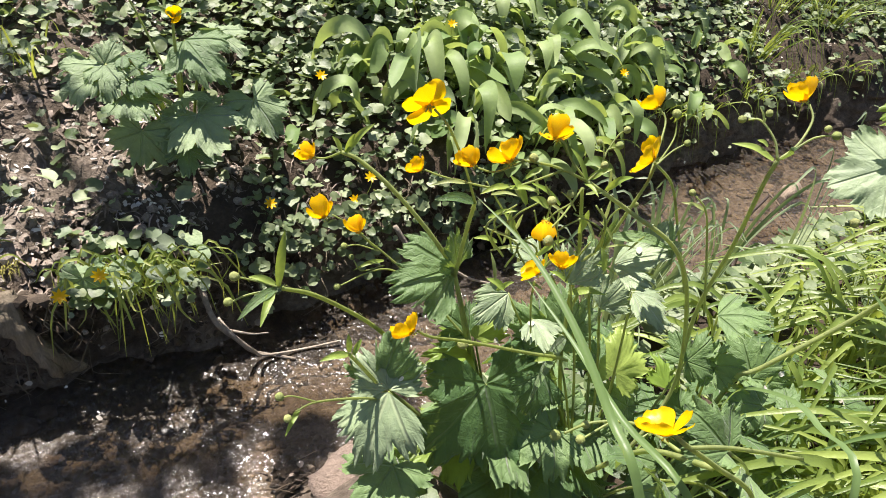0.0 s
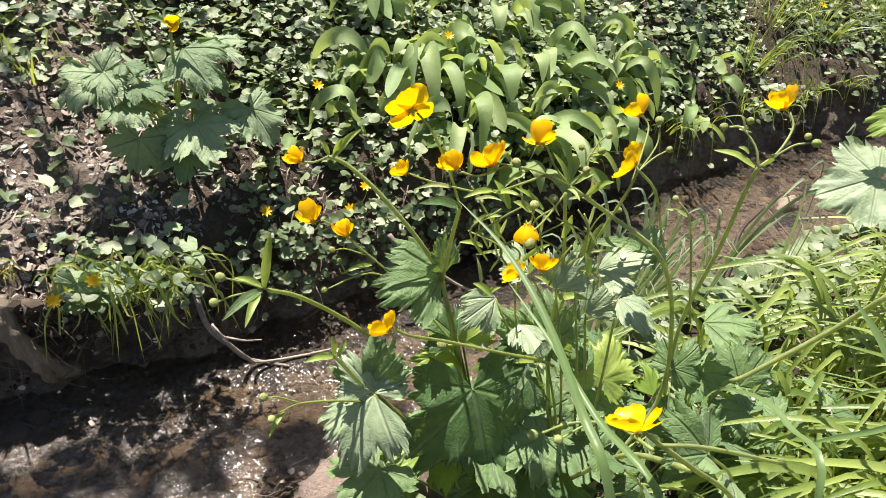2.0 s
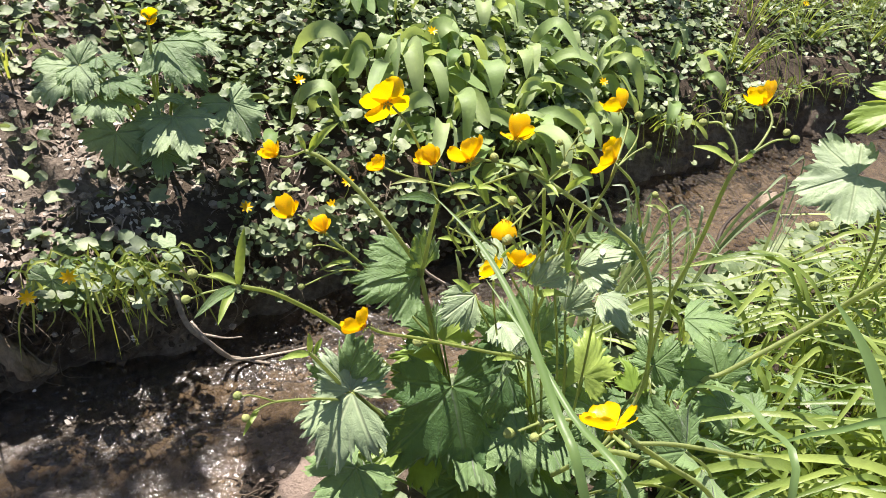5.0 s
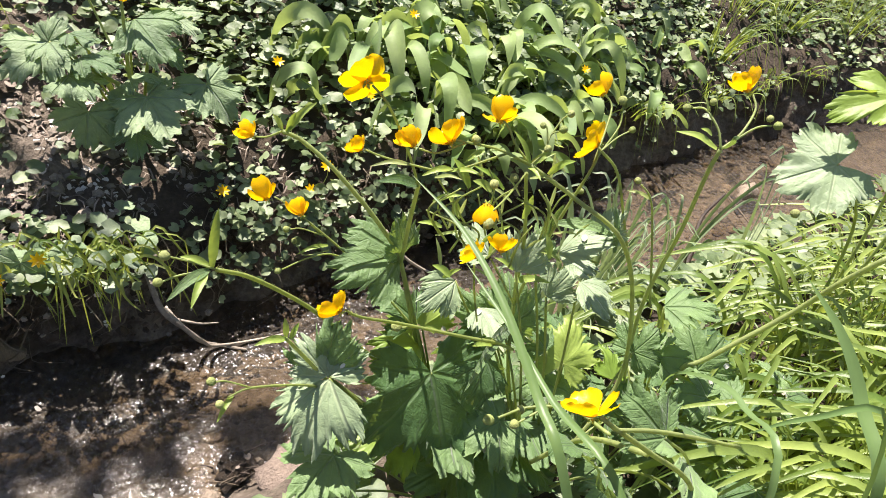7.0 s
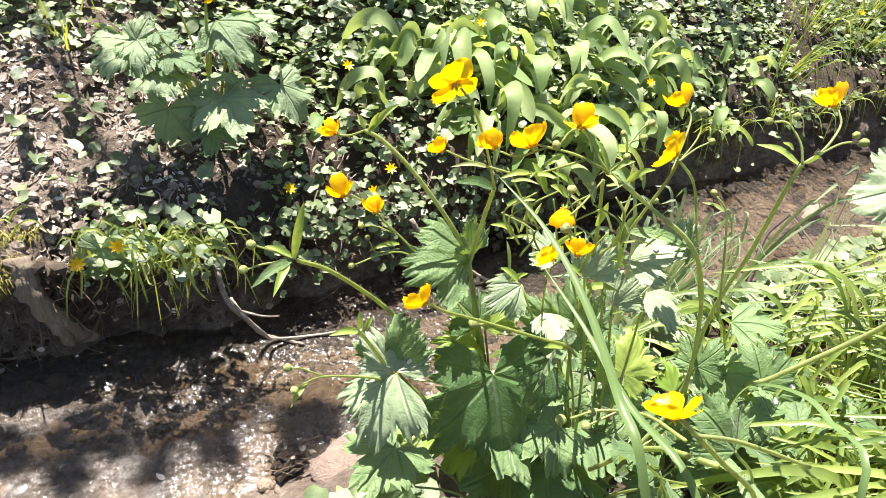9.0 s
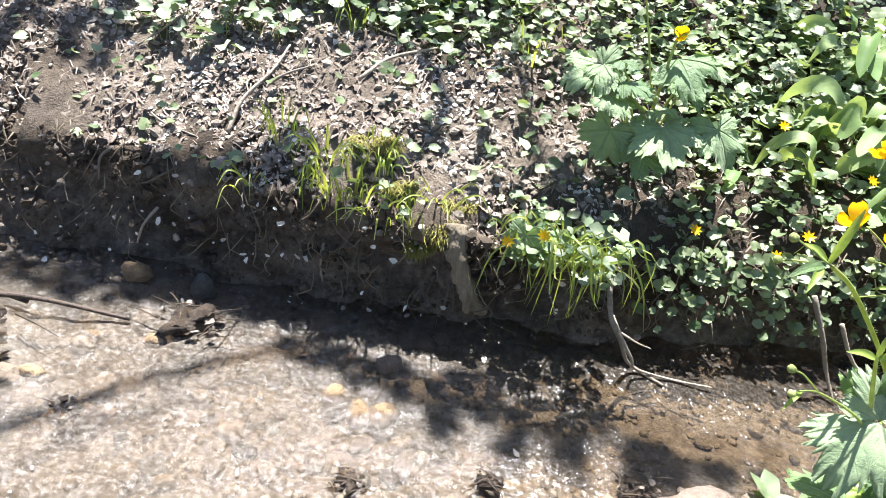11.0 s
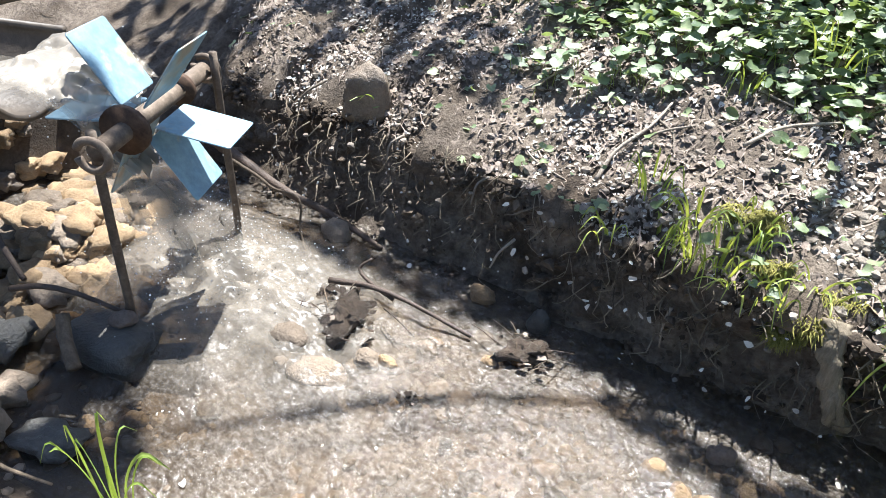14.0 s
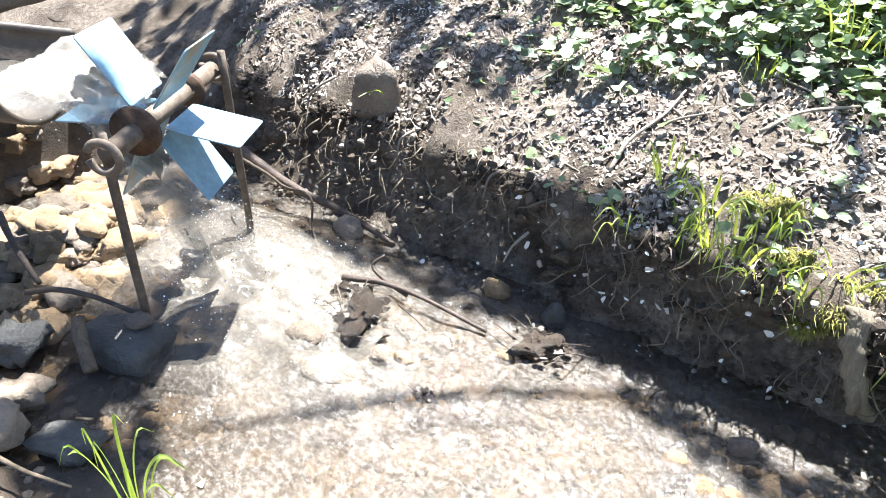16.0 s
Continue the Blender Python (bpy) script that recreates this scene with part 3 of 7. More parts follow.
def heart_mesh(seed):
    """The green centre of a flower in its ring of stamens, for petals of unit length."""
    rnd = random.Random(seed)
    s = Shape()
    stone(s, (0, 0, 0.08), (0.10, 0.10, 0.10), 0, 0.3, seed, small=True)
    for _ in range(34):
        w, tilt = rnd.uniform(0, 6.283), rnd.uniform(0.25, 0.95)
        o = Vector((math.cos(w) * math.sin(tilt), math.sin(w) * math.sin(tilt), math.cos(tilt)))
        base = Vector((math.cos(w), math.sin(w), 0)) * 0.10
        tip = base + o * rnd.uniform(0.09, 0.17)
        side = o.cross(Vector((0, 0, 1))).normalized() * 0.016
        up = o.cross(side).normalized() * 0.016
        s.add([base - side, base + side, tip + side, tip - side], [(0, 1, 2, 3)])
        c = tip
        s.add([c - side * 1.8 - o * 0.05, c + side * 1.8 - o * 0.05, c + up * 1.8, c - up * 1.8, c + o * 0.06], [(0, 2, 4), (2, 1, 4), (1, 3, 4), (3, 0, 4), (0, 3, 1, 2)])
    return s.mesh("flower", M_STAMEN)


HEARTS = [heart_mesh(3), heart_mesh(8)]
PETALS = {}


def bloom(plant, at, face, radius, cup, seed):
    """A flower: the centre is the part, its five petals hang under it."""
    radius *= 1.1
    rnd = random.Random(seed)
    f = new("flower", HEARTS[seed % 2])
    f.parent = plant
    z = Vector(face).normalized()
    x = z.orthogonal().normalized()
    y = z.cross(x)
    turn = Matrix((x, y, z)).transposed().to_4x4() @ Matrix.Rotation(seed * 1.3, 4, "Z")
    o = Vector(at) - Vector(plant["base"])
    f.matrix_local = Matrix.Translation(o) @ turn @ Matrix.Diagonal((radius, radius, radius, 1))
    f["label"] = "glossy golden-yellow buttercup flower"
    for k in range(5):
        c = round(min(1.3, max(0.1, cup + rnd.uniform(-0.32, 0.25))), 1)
        key = (c, rnd.randrange(3))
        if key not in PETALS:
            PETALS[key] = petal_mesh(key[0], key[1] + 1)
        p = new("petal", PETALS[key])
        p.parent = f
        p.matrix_local = Matrix.Rotation(radians(72 * k + rnd.uniform(-9, 9)), 4, "Z") @ Matrix.Rotation(rnd.uniform(-0.25, 0.25), 4, "X") @ Matrix.Rotation(rnd.uniform(-0.2, 0.12), 4, "Y") @ Matrix.Diagonal((rnd.uniform(0.93, 1.07), rnd.uniform(0.92, 1.12), 1, 1))
    # sepals below the petals
    s = Shape()
    for k in range(5):
        w = radians(72 * k + 36)
        o2 = Vector((math.cos(w), math.sin(w), 0))
        blade(s, [o2 * 0.05 + Vector((0, 0, -0.03)), o2 * 0.14 + Vector((0, 0, -0.07)), o2 * 0.20 + Vector((0, 0, -0.15))], 0.10, fold=0.3, steps=2)
    c = new("calyx", s.mesh("calyx", M_YOUNG))
    c.parent = f


def stalk(plant, points, r0, r1, hair):
    s = Shape()
    tube(s, points, r0 * 0.86, r1 * 0.86, 7, 6)
    if hair:
        hairs(s, points, (r0 + r1) / 2, hair, 0.0024, hair)
    return part("stem", s, M_STEM, plant)


def bud(plant, at, prev, r):
    """A round closed bud in its pale hairy sepals."""
    a, c, u = frame_of(Vector(at) - Vector(prev))
    r *= 0.76
    s = Shape()
    verts, faces = [], []
    n, m = 7, 15
    for i in range(n + 1):
        th = math.pi * i / n
        for j in range(m):
            w = 2 * math.pi * j / m
            rr = r * math.sin(th) * (1 + 0.09 * math.cos(5 * w) + 0.04 * math.cos(3 * w + 7 * th))
            verts.append(Vector(at) + a * (-r * 1.1 * math.cos(th)) + c * (rr * math.cos(w)) + u * (rr * math.sin(w)))
    for i in range(n):
        for j in range(m):
            k = (j + 1) % m
            faces.append((i * m + j, i * m + k, (i + 1) * m + k, (i + 1) * m + j))
    s.add(verts, faces)
    return part("bud", s, M_BUD, plant)


def bract(plant, a, b, width, sag):
    a, b = Vector(a), Vector(b)
    mid = (a + b) / 2 + Vector((0, 0, (b - a).length * sag))
    s = Shape()
    toward = Vector((0.1, -0.6, 0.8))
    blade(s, [a, mid, b], width * 0.58, up=toward, fold=0.35, steps=5, swell=0.3)
    return part("bract", s, M_STEM if width < 0.008 else (M_YOUNG if width < 0.0135 else M_BUTTER), plant)


TRI = ((0, 1.0), (52, 0.78), (-52, 0.78))
FIVE = ((0, 1.0), (58, 0.92), (-58, 0.92), (114, 0.70), (-114, 0.70))


def leaf(plant, a, b, up, kind, seed, young_or_backlit=False):
    a, b = Vector(a), Vector(b)
    s = Shape()
    if kind == "fold":
        lobed(s, a, b - a, up, (b - a).length * 1.0, ((0, 1.0), (41, 0.80), (-41, 0.80)), deep=0.58, teeth=0.14, fold=0.08, droop=0.5, seed=seed, half=68, broad=25, crumple=0.11)
    elif kind == "tri":
        lobed(s, a, b - a, up, (b - a).length * 1.0, TRI, deep=0.36, teeth=0.17, fold=0.10, droop=0.38, seed=seed, half=86, broad=28, crumple=0.11)
    else:
        lobed(s, a, b - a, up, (b - a).length * 0.98, FIVE, deep=0.46, teeth=0.15, fold=0.06, droop=0.42, seed=seed, broad=31, half=150, crumple=0.11)
    # the yellower colour serves young leaves and imitates light through a backlit one
    return part("leaf", s, M_YOUNG if young_or_backlit else M_PALE if 200 <= seed < 225 else M_BUTTER, plant)


plant_a = thing("buttercup_plant", (0.37, 0.417, 0.124), "tall hairy buttercup leaning over the stream, yellow flowers and buds", "flower", "buttercups by the stream")
stalk(plant_a, [(0.37, 0.417, 0.124), (0.326, 0.451, 0.337), (0.297, 0.456, 0.435), (0.276, 0.465, 0.52), (0.253, 0.473, 0.564), (0.215, 0.487, 0.614), (0.187, 0.501, 0.64), (0.17, 0.505, 0.649)], 0.0032, 0.0021, 260)
stalk(plant_a, [(0.17, 0.505, 0.649), (0.158, 0.509, 0.642), (0.148, 0.516, 0.639)], 0.0012, 0.001, 0)
stalk(plant_a, [(0.276, 0.465, 0.52), (0.271, 0.446, 0.592), (0.266, 0.429, 0.636)], 0.0026, 0.002, 90)
stalk(plant_a, [(0.266, 0.429, 0.636), (0.246, 0.419, 0.682), (0.223, 0.405, 0.724), (0.209, 0.4, 0.741)], 0.0014, 0.001, 40)
stalk(plant_a, [(0.297, 0.456, 0.435), (0.247, 0.485, 0.497), (0.218, 0.497, 0.528), (0.195, 0.499, 0.553), (0.185, 0.494, 0.568)], 0.0016, 0.0009, 30)
stalk(plant_a, [(0.204, 0.499, 0.541), (0.183, 0.519, 0.558), (0.167, 0.527, 0.567)], 0.001, 0.0009, 0)
stalk(plant_a, [(0.247, 0.485, 0.497), (0.217, 0.49, 0.519), (0.19, 0.479, 0.529), (0.163, 0.47, 0.527)], 0.0012, 0.0008, 0)
stalk(plant_a, [(0.37, 0.417, 0.124), (0.32, 0.451, 0.334), (0.254, 0.446, 0.408), (0.205, 0.441, 0.474), (0.175, 0.438, 0.512), (0.131, 0.426, 0.561), (0.103, 0.417, 0.583)], 0.003, 0.0021, 220)
stalk(plant_a, [(0.103, 0.417, 0.583), (0.084, 0.42, 0.592), (0.07, 0.42, 0.599)], 0.001, 0.0009, 0)
stalk(plant_a, [(0.098, 0.417, 0.583), (0.077, 0.418, 0.581), (0.064, 0.412, 0.582)], 0.001, 0.0009, 0)
stalk(plant_a, [(0.37, 0.417, 0.124), (0.283, 0.408, 0.268), (0.217, 0.405, 0.392), (0.188, 0.396, 0.453), (0.168, 0.389, 0.494), (0.149, 0.379, 0.534)], 0.003, 0.0018, 160)
stalk(plant_a, [(0.193, 0.394, 0.44), (0.161, 0.38, 0.472), (0.119, 0.366, 0.498), (0.1, 0.358, 0.502)], 0.0016, 0.001, 30)
stalk(plant_a, [(0.119, 0.366, 0.498), (0.1, 0.364, 0.514), (0.091, 0.362, 0.518)], 0.0009, 0.0008, 0)
stalk(plant_a, [(0.32, 0.451, 0.334), (0.266, 0.434, 0.377), (0.21, 0.4, 0.436)], 0.0014, 0.001, 20)
bloom(plant_a, (0.205, 0.401, 0.743), (-0.05, 0.95, 0.30), 0.0190, 0.16, 1)
bloom(plant_a, (0.148, 0.516, 0.639), (-0.6, 0.6, 0.4), 0.0125, 0.8, 2)
bloom(plant_a, (0.161, 0.527, 0.564), (-0.35, 0.75, 0.5), 0.0165, 0.95, 3)
bloom(plant_a, (0.185, 0.491, 0.569), (-0.3, 0.75, 0.5), 0.0145, 1.0, 4)
bud(plant_a, (0.159, 0.469, 0.527), (0.185, 0.478, 0.527), 0.0042)
bud(plant_a, (0.068, 0.421, 0.599), (0.082, 0.421, 0.593), 0.005)
bud(plant_a, (0.061, 0.412, 0.582), (0.077, 0.418, 0.581), 0.0045)
bud(plant_a, (0.089, 0.363, 0.518), (0.1, 0.363, 0.513), 0.0045)
bud(plant_a, (0.093, 0.352, 0.503), (0.104, 0.362, 0.499), 0.0042)
bud(plant_a, (0.173, 0.501, 0.548), (0.201, 0.5, 0.541), 0.004)
stalk(plant_a, [(0.206, 0.497, 0.539), (0.187, 0.502, 0.546), (0.174, 0.5, 0.548)], 0.0008, 0.0007, 0)
stalk(plant_a, [(0.212, 0.494, 0.522), (0.188, 0.489, 0.524), (0.181, 0.494, 0.534)], 0.0008, 0.0007, 0)
bud(plant_a, (0.179, 0.496, 0.537), (0.188, 0.489, 0.524), 0.0036)
bract(plant_a, (0.1, 0.419, 0.584), (0.109, 0.43, 0.631), 0.013, 0.1)
bract(plant_a, (0.098, 0.418, 0.583), (0.065, 0.394, 0.578), 0.014, 0.1)
bract(plant_a, (0.096, 0.417, 0.582), (0.081, 0.388, 0.573), 0.012, 0.1)
bract(plant_a, (0.098, 0.42, 0.586), (0.078, 0.423, 0.595), 0.01, 0.1)
bract(plant_a, (0.173, 0.504, 0.648), (0.198, 0.502, 0.676), 0.011, 0.1)
bract(plant_a, (0.17, 0.506, 0.65), (0.163, 0.509, 0.663), 0.009, 0.1)
bract(plant_a, (0.174, 0.504, 0.649), (0.181, 0.502, 0.668), 0.009, 0.1)
bract(plant_a, (0.149, 0.379, 0.534), (0.123, 0.374, 0.538), 0.011, 0.1)
bract(plant_a, (0.149, 0.38, 0.535), (0.149, 0.385, 0.552), 0.009, 0.1)
bract(plant_a, (0.152, 0.378, 0.534), (0.16, 0.383, 0.546), 0.008, 0.1)
bract(plant_a, (0.266, 0.429, 0.636), (0.228, 0.427, 0.645), 0.016, 0.1)
bract(plant_a, (0.212, 0.497, 0.526), (0.18, 0.491, 0.524), 0.008, 0.1)
bract(plant_a, (0.104, 0.362, 0.499), (0.089, 0.344, 0.491), 0.008, 0.1)
leaf(plant_a, (0.276, 0.47, 0.525), (0.211, 0.443, 0.543), (-0.2, -0.6, 1), "fold", 11, False)
leaf(plant_a, (0.277, 0.469, 0.525), (0.275, 0.467, 0.569), (0.3, -0.6, 1), "tri", 12, False)
leaf(plant_a, (0.189, 0.387, 0.463), (0.152, 0.336, 0.424), (-0.5, -0.5, 0.9), "fold", 213, False)
leaf(plant_a, (0.189, 0.390, 0.464), (0.164, 0.401, 0.500), (-0.2, -0.6, 0.8), "fold", 223, False)
leaf(plant_a, (0.190, 0.389, 0.464), (0.226, 0.401, 0.484), (0.2, -0.6, 0.8), "fold", 224, False)
leaf(plant_a, (0.298, 0.40, 0.425), (0.304, 0.335, 0.345), (0.0, -0.7, 0.7), "five", 225, False)
leaf(plant_a, (0.331, 0.36, 0.479), (0.306, 0.335, 0.445), (-0.1, -0.6, 0.8), "fold", 26, False)
leaf(plant_a, (0.190, 0.36, 0.385), (0.148, 0.325, 0.390), (-0.3, -0.5, 1), "five", 27, False)
leaf(plant_a, (0.183, 0.395, 0.463), (0.196, 0.403, 0.514), (0.1, -0.5, 1), "tri", 14, False)
leaf(plant_a, (0.221, 0.378, 0.28), (0.166, 0.381, 0.339), (-0.3, -0.4, 1), "five", 15, False)
leaf(plant_a, (0.326, 0.419, 0.341), (0.319, 0.327, 0.37), (0.1, -0.55, 0.9), "five", 16, False)
leaf(plant_a, (0.295, 0.423, 0.305), (0.225, 0.404, 0.331), (-0.3, -0.4, 1), "tri", 17, True)
leaf(plant_a, (0.308, 0.441, 0.335), (0.256, 0.415, 0.36), (-0.1, -0.4, 1), "tri", 18, False)
leaf(plant_a, (0.301, 0.46, 0.439), (0.269, 0.481, 0.472), (-0.1, -0.6, 1), "tri", 19, False)
leaf(plant_a, (0.309, 0.459, 0.429), (0.333, 0.469, 0.465), (0.1, -0.5, 1), "tri", 20, True)
leaf(plant_a, (0.306, 0.455, 0.411), (0.256, 0.439, 0.43), (0, -0.3, 1), "tri", 21, True)
leaf(plant_a, (0.351, 0.393, 0.261), (0.285, 0.368, 0.294), (-0.2, -0.5, 1), "five", 22, False)

plant_b = thing("buttercup_plant", (0.469, 0.38, 0.138), "branched hairy buttercup with a crowd of yellow flowers beside the stream", "flower", "buttercups by the stream")
stalk(plant_b, [(0.469, 0.38, 0.138), (0.418, 0.424, 0.34), (0.382, 0.413, 0.491), (0.362, 0.399, 0.588), (0.34, 0.391, 0.666)], 0.003, 0.0018, 220)
stalk(plant_b, [(0.469, 0.38, 0.138), (0.476, 0.351, 0.307), (0.514, 0.362, 0.395), (0.482, 0.361, 0.517), (0.43, 0.355, 0.611), (0.379, 0.369, 0.651), (0.333, 0.378, 0.682)], 0.003, 0.002, 200)
stalk(plant_b, [(0.333, 0.378, 0.682), (0.309, 0.389, 0.691), (0.284, 0.394, 0.696), (0.272, 0.394, 0.699)], 0.0014, 0.001, 20)
stalk(plant_b, [(0.332, 0.38, 0.683), (0.322, 0.389, 0.695), (0.317, 0.396, 0.706), (0.312, 0.399, 0.71)], 0.0012, 0.001, 0)
stalk(plant_b, [(0.284, 0.394, 0.696), (0.262, 0.395, 0.688), (0.248, 0.398, 0.691)], 0.001, 0.0009, 0)
stalk(plant_b, [(0.317, 0.388, 0.688), (0.28, 0.403, 0.666), (0.25, 0.414, 0.667), (0.228, 0.421, 0.672), (0.216, 0.426, 0.676)], 0.0012, 0.0009, 20)
stalk(plant_b, [(0.34, 0.391, 0.666), (0.311, 0.366, 0.663), (0.294, 0.354, 0.661)], 0.001, 0.0009, 0)
stalk(plant_b, [(0.382, 0.413, 0.491), (0.313, 0.348, 0.596), (0.28, 0.319, 0.646)], 0.0014, 0.001, 10)
stalk(plant_b, [(0.343, 0.411, 0.478), (0.305, 0.37, 0.565), (0.275, 0.331, 0.631)], 0.0012, 0.001, 0)
stalk(plant_b, [(0.382, 0.413, 0.491), (0.387, 0.404, 0.565), (0.389, 0.391, 0.622), (0.393, 0.38, 0.672), (0.39, 0.375, 0.692)], 0.0022, 0.0012, 120)
stalk(plant_b, [(0.395, 0.382, 0.676), (0.417, 0.407, 0.697), (0.426, 0.42, 0.706), (0.423, 0.428, 0.712)], 0.0012, 0.0009, 0)
stalk(plant_b, [(0.397, 0.383, 0.681), (0.427, 0.404, 0.695), (0.433, 0.414, 0.708)], 0.001, 0.0008, 0)
stalk(plant_b, [(0.399, 0.384, 0.685), (0.416, 0.39, 0.693), (0.427, 0.39, 0.699)], 0.0009, 0.0007, 0)
stalk(plant_b, [(0.399, 0.386, 0.687), (0.427, 0.387, 0.661), (0.452, 0.388, 0.614), (0.485, 0.377, 0.533)], 0.0014, 0.0014, 30)
stalk(plant_b, [(0.333, 0.378, 0.682), (0.342, 0.379, 0.692), (0.35, 0.387, 0.702), (0.355, 0.385, 0.706)], 0.001, 0.0008, 0)
stalk(plant_b, [(0.345, 0.381, 0.698), (0.345, 0.387, 0.708), (0.344, 0.39, 0.71)], 0.0008, 0.0007, 0)
stalk(plant_b, [(0.35, 0.387, 0.702), (0.36, 0.392, 0.712), (0.365, 0.391, 0.717)], 0.0008, 0.0007, 0)
stalk(plant_b, [(0.507, 0.362, 0.511), (0.481, 0.372, 0.595), (0.465, 0.376, 0.636), (0.454, 0.383, 0.649)], 0.0014, 0.0009, 20)
stalk(plant_b, [(0.384, 0.406, 0.598), (0.388, 0.399, 0.631), (0.398, 0.391, 0.641)], 0.0009, 0.0007, 0)
stalk(plant_b, [(0.378, 0.387, 0.453), (0.288, 0.297, 0.581), (0.252, 0.287, 0.607), (0.203, 0.284, 0.634), (0.171, 0.272, 0.659), (0.16, 0.269, 0.67)], 0.0018, 0.0009, 60)
stalk(plant_b, [(0.213, 0.285, 0.627), (0.206, 0.285, 0.629), (0.202, 0.286, 0.629)], 0.001, 0.0009, 0)
bloom(plant_b, (0.27, 0.391, 0.698), (-0.2, 0.8, 0.45), 0.0185, 0.6, 5)
bloom(plant_b, (0.245, 0.4, 0.692), (-0.3, 0.8, 0.4), 0.0125, 0.75, 6)
bloom(plant_b, (0.311, 0.399, 0.708), (0.3, 0.7, 0.5), 0.016, 0.7, 7)
bloom(plant_b, (0.214, 0.426, 0.675), (-0.5, 0.4, 0.7), 0.0105, 0.9, 8)
bloom(plant_b, (0.291, 0.359, 0.665), (-0.1, -0.2, -0.9), 0.0135, 0.75, 9)
bloom(plant_b, (0.272, 0.324, 0.645), (-0.5, 0.7, 0.35), 0.013, 0.55, 10)
bloom(plant_b, (0.285, 0.317, 0.653), (0.3, 0.45, 0.7), 0.013, 0.55, 11)
bloom(plant_b, (0.39, 0.377, 0.696), (-0.6, 0.72, 0.2), 0.0195, 0.4, 12)
bloom(plant_b, (0.422, 0.429, 0.711), (-0.05, 0.8, 0.45), 0.015, 0.7, 13)
bloom(plant_b, (0.157, 0.268, 0.67), (-0.5, 0.7, 0.4), 0.012, 0.75, 14)
bud(plant_b, (0.288, 0.346, 0.656), (0.296, 0.354, 0.663), 0.0052)
bud(plant_b, (0.433, 0.417, 0.712), (0.428, 0.405, 0.699), 0.0048)
bud(plant_b, (0.429, 0.39, 0.7), (0.416, 0.39, 0.693), 0.0036)
bud(plant_b, (0.358, 0.384, 0.708), (0.35, 0.387, 0.702), 0.004)
bud(plant_b, (0.343, 0.39, 0.709), (0.345, 0.384, 0.702), 0.0032)
bud(plant_b, (0.366, 0.391, 0.717), (0.359, 0.392, 0.71), 0.0036)
bud(plant_b, (0.345, 0.379, 0.695), (0.337, 0.379, 0.687), 0.0038)
bud(plant_b, (0.452, 0.386, 0.651), (0.461, 0.377, 0.642), 0.0038)
bud(plant_b, (0.399, 0.391, 0.642), (0.392, 0.398, 0.634), 0.0036)
bud(plant_b, (0.201, 0.287, 0.629), (0.208, 0.284, 0.63), 0.0045)
bud(plant_b, (0.322, 0.379, 0.671), (0.335, 0.385, 0.673), 0.0045)
bud(plant_b, (0.291, 0.394, 0.698), (0.298, 0.391, 0.694), 0.0044)
bud(plant_b, (0.304, 0.376, 0.669), (0.318, 0.381, 0.67), 0.0048)
bract(plant_b, (0.333, 0.378, 0.682), (0.319, 0.391, 0.706), 0.009, 0.1)
bract(plant_b, (0.334, 0.379, 0.683), (0.35, 0.374, 0.694), 0.009, 0.1)
bract(plant_b, (0.331, 0.379, 0.68), (0.334, 0.361, 0.679), 0.008, 0.1)
bract(plant_b, (0.383, 0.387, 0.613), (0.427, 0.36, 0.612), 0.019, 0.1)
bract(plant_b, (0.383, 0.399, 0.59), (0.395, 0.401, 0.622), 0.014, 0.1)
bract(plant_b, (0.43, 0.359, 0.595), (0.429, 0.379, 0.634), 0.014, 0.1)
bract(plant_b, (0.295, 0.43, 0.588), (0.272, 0.433, 0.594), 0.009, 0.1)
bract(plant_b, (0.465, 0.376, 0.636), (0.447, 0.389, 0.639), 0.007, 0.1)
bract(plant_b, (0.25, 0.414, 0.667), (0.219, 0.419, 0.665), 0.007, 0.1)
bract(plant_b, (0.28, 0.403, 0.666), (0.298, 0.382, 0.672), 0.008, 0.1)
bract(plant_b, (0.28, 0.404, 0.667), (0.255, 0.402, 0.664), 0.009, 0.1)
bract(plant_b, (0.381, 0.404, 0.468), (0.26, 0.28, 0.553), 0.02, 0.1)
bract(plant_b, (0.288, 0.297, 0.581), (0.264, 0.291, 0.59), 0.012, 0.1)
bract(plant_b, (0.297, 0.389, 0.691), (0.281, 0.387, 0.683), 0.008, 0.1)
leaf(plant_b, (0.387, 0.424, 0.445), (0.391, 0.443, 0.509), (0.1, -0.7, 0.8), "five", 31, False)
leaf(plant_b, (0.38, 0.44, 0.439), (0.342, 0.465, 0.466), (-0.2, -0.6, 1), "tri", 32, False)
leaf(plant_b, (0.468, 0.405, 0.387), (0.494, 0.429, 0.426), (0.1, -0.6, 0.9), "five", 33, True)
leaf(plant_b, (0.445, 0.413, 0.405), (0.431, 0.438, 0.428), (0, -0.5, 1), "tri", 34, False)
# yellower colour stands in for sunlight through this leaf
leaf(plant_b, (0.526, 0.378, 0.372), (0.537, 0.415, 0.391), (0.3, -0.4, 0.6), "tri", 35, True)
leaf(plant_b, (0.533, 0.376, 0.42), (0.559, 0.379, 0.447), (0.1, -0.5, 1), "five", 36, False)
leaf(plant_b, (0.428, 0.399, 0.303), (0.424, 0.323, 0.336), (0.1, -0.4, 1), "five", 37, False)
leaf(plant_b, (0.408, 0.418, 0.33), (0.372, 0.459, 0.365), (0, -0.5, 1), "five", 38, False)
leaf(plant_b, (0.392, 0.415, 0.548), (0.394, 0.415, 0.583), (0, -0.7, 0.8), "tri", 39, False)
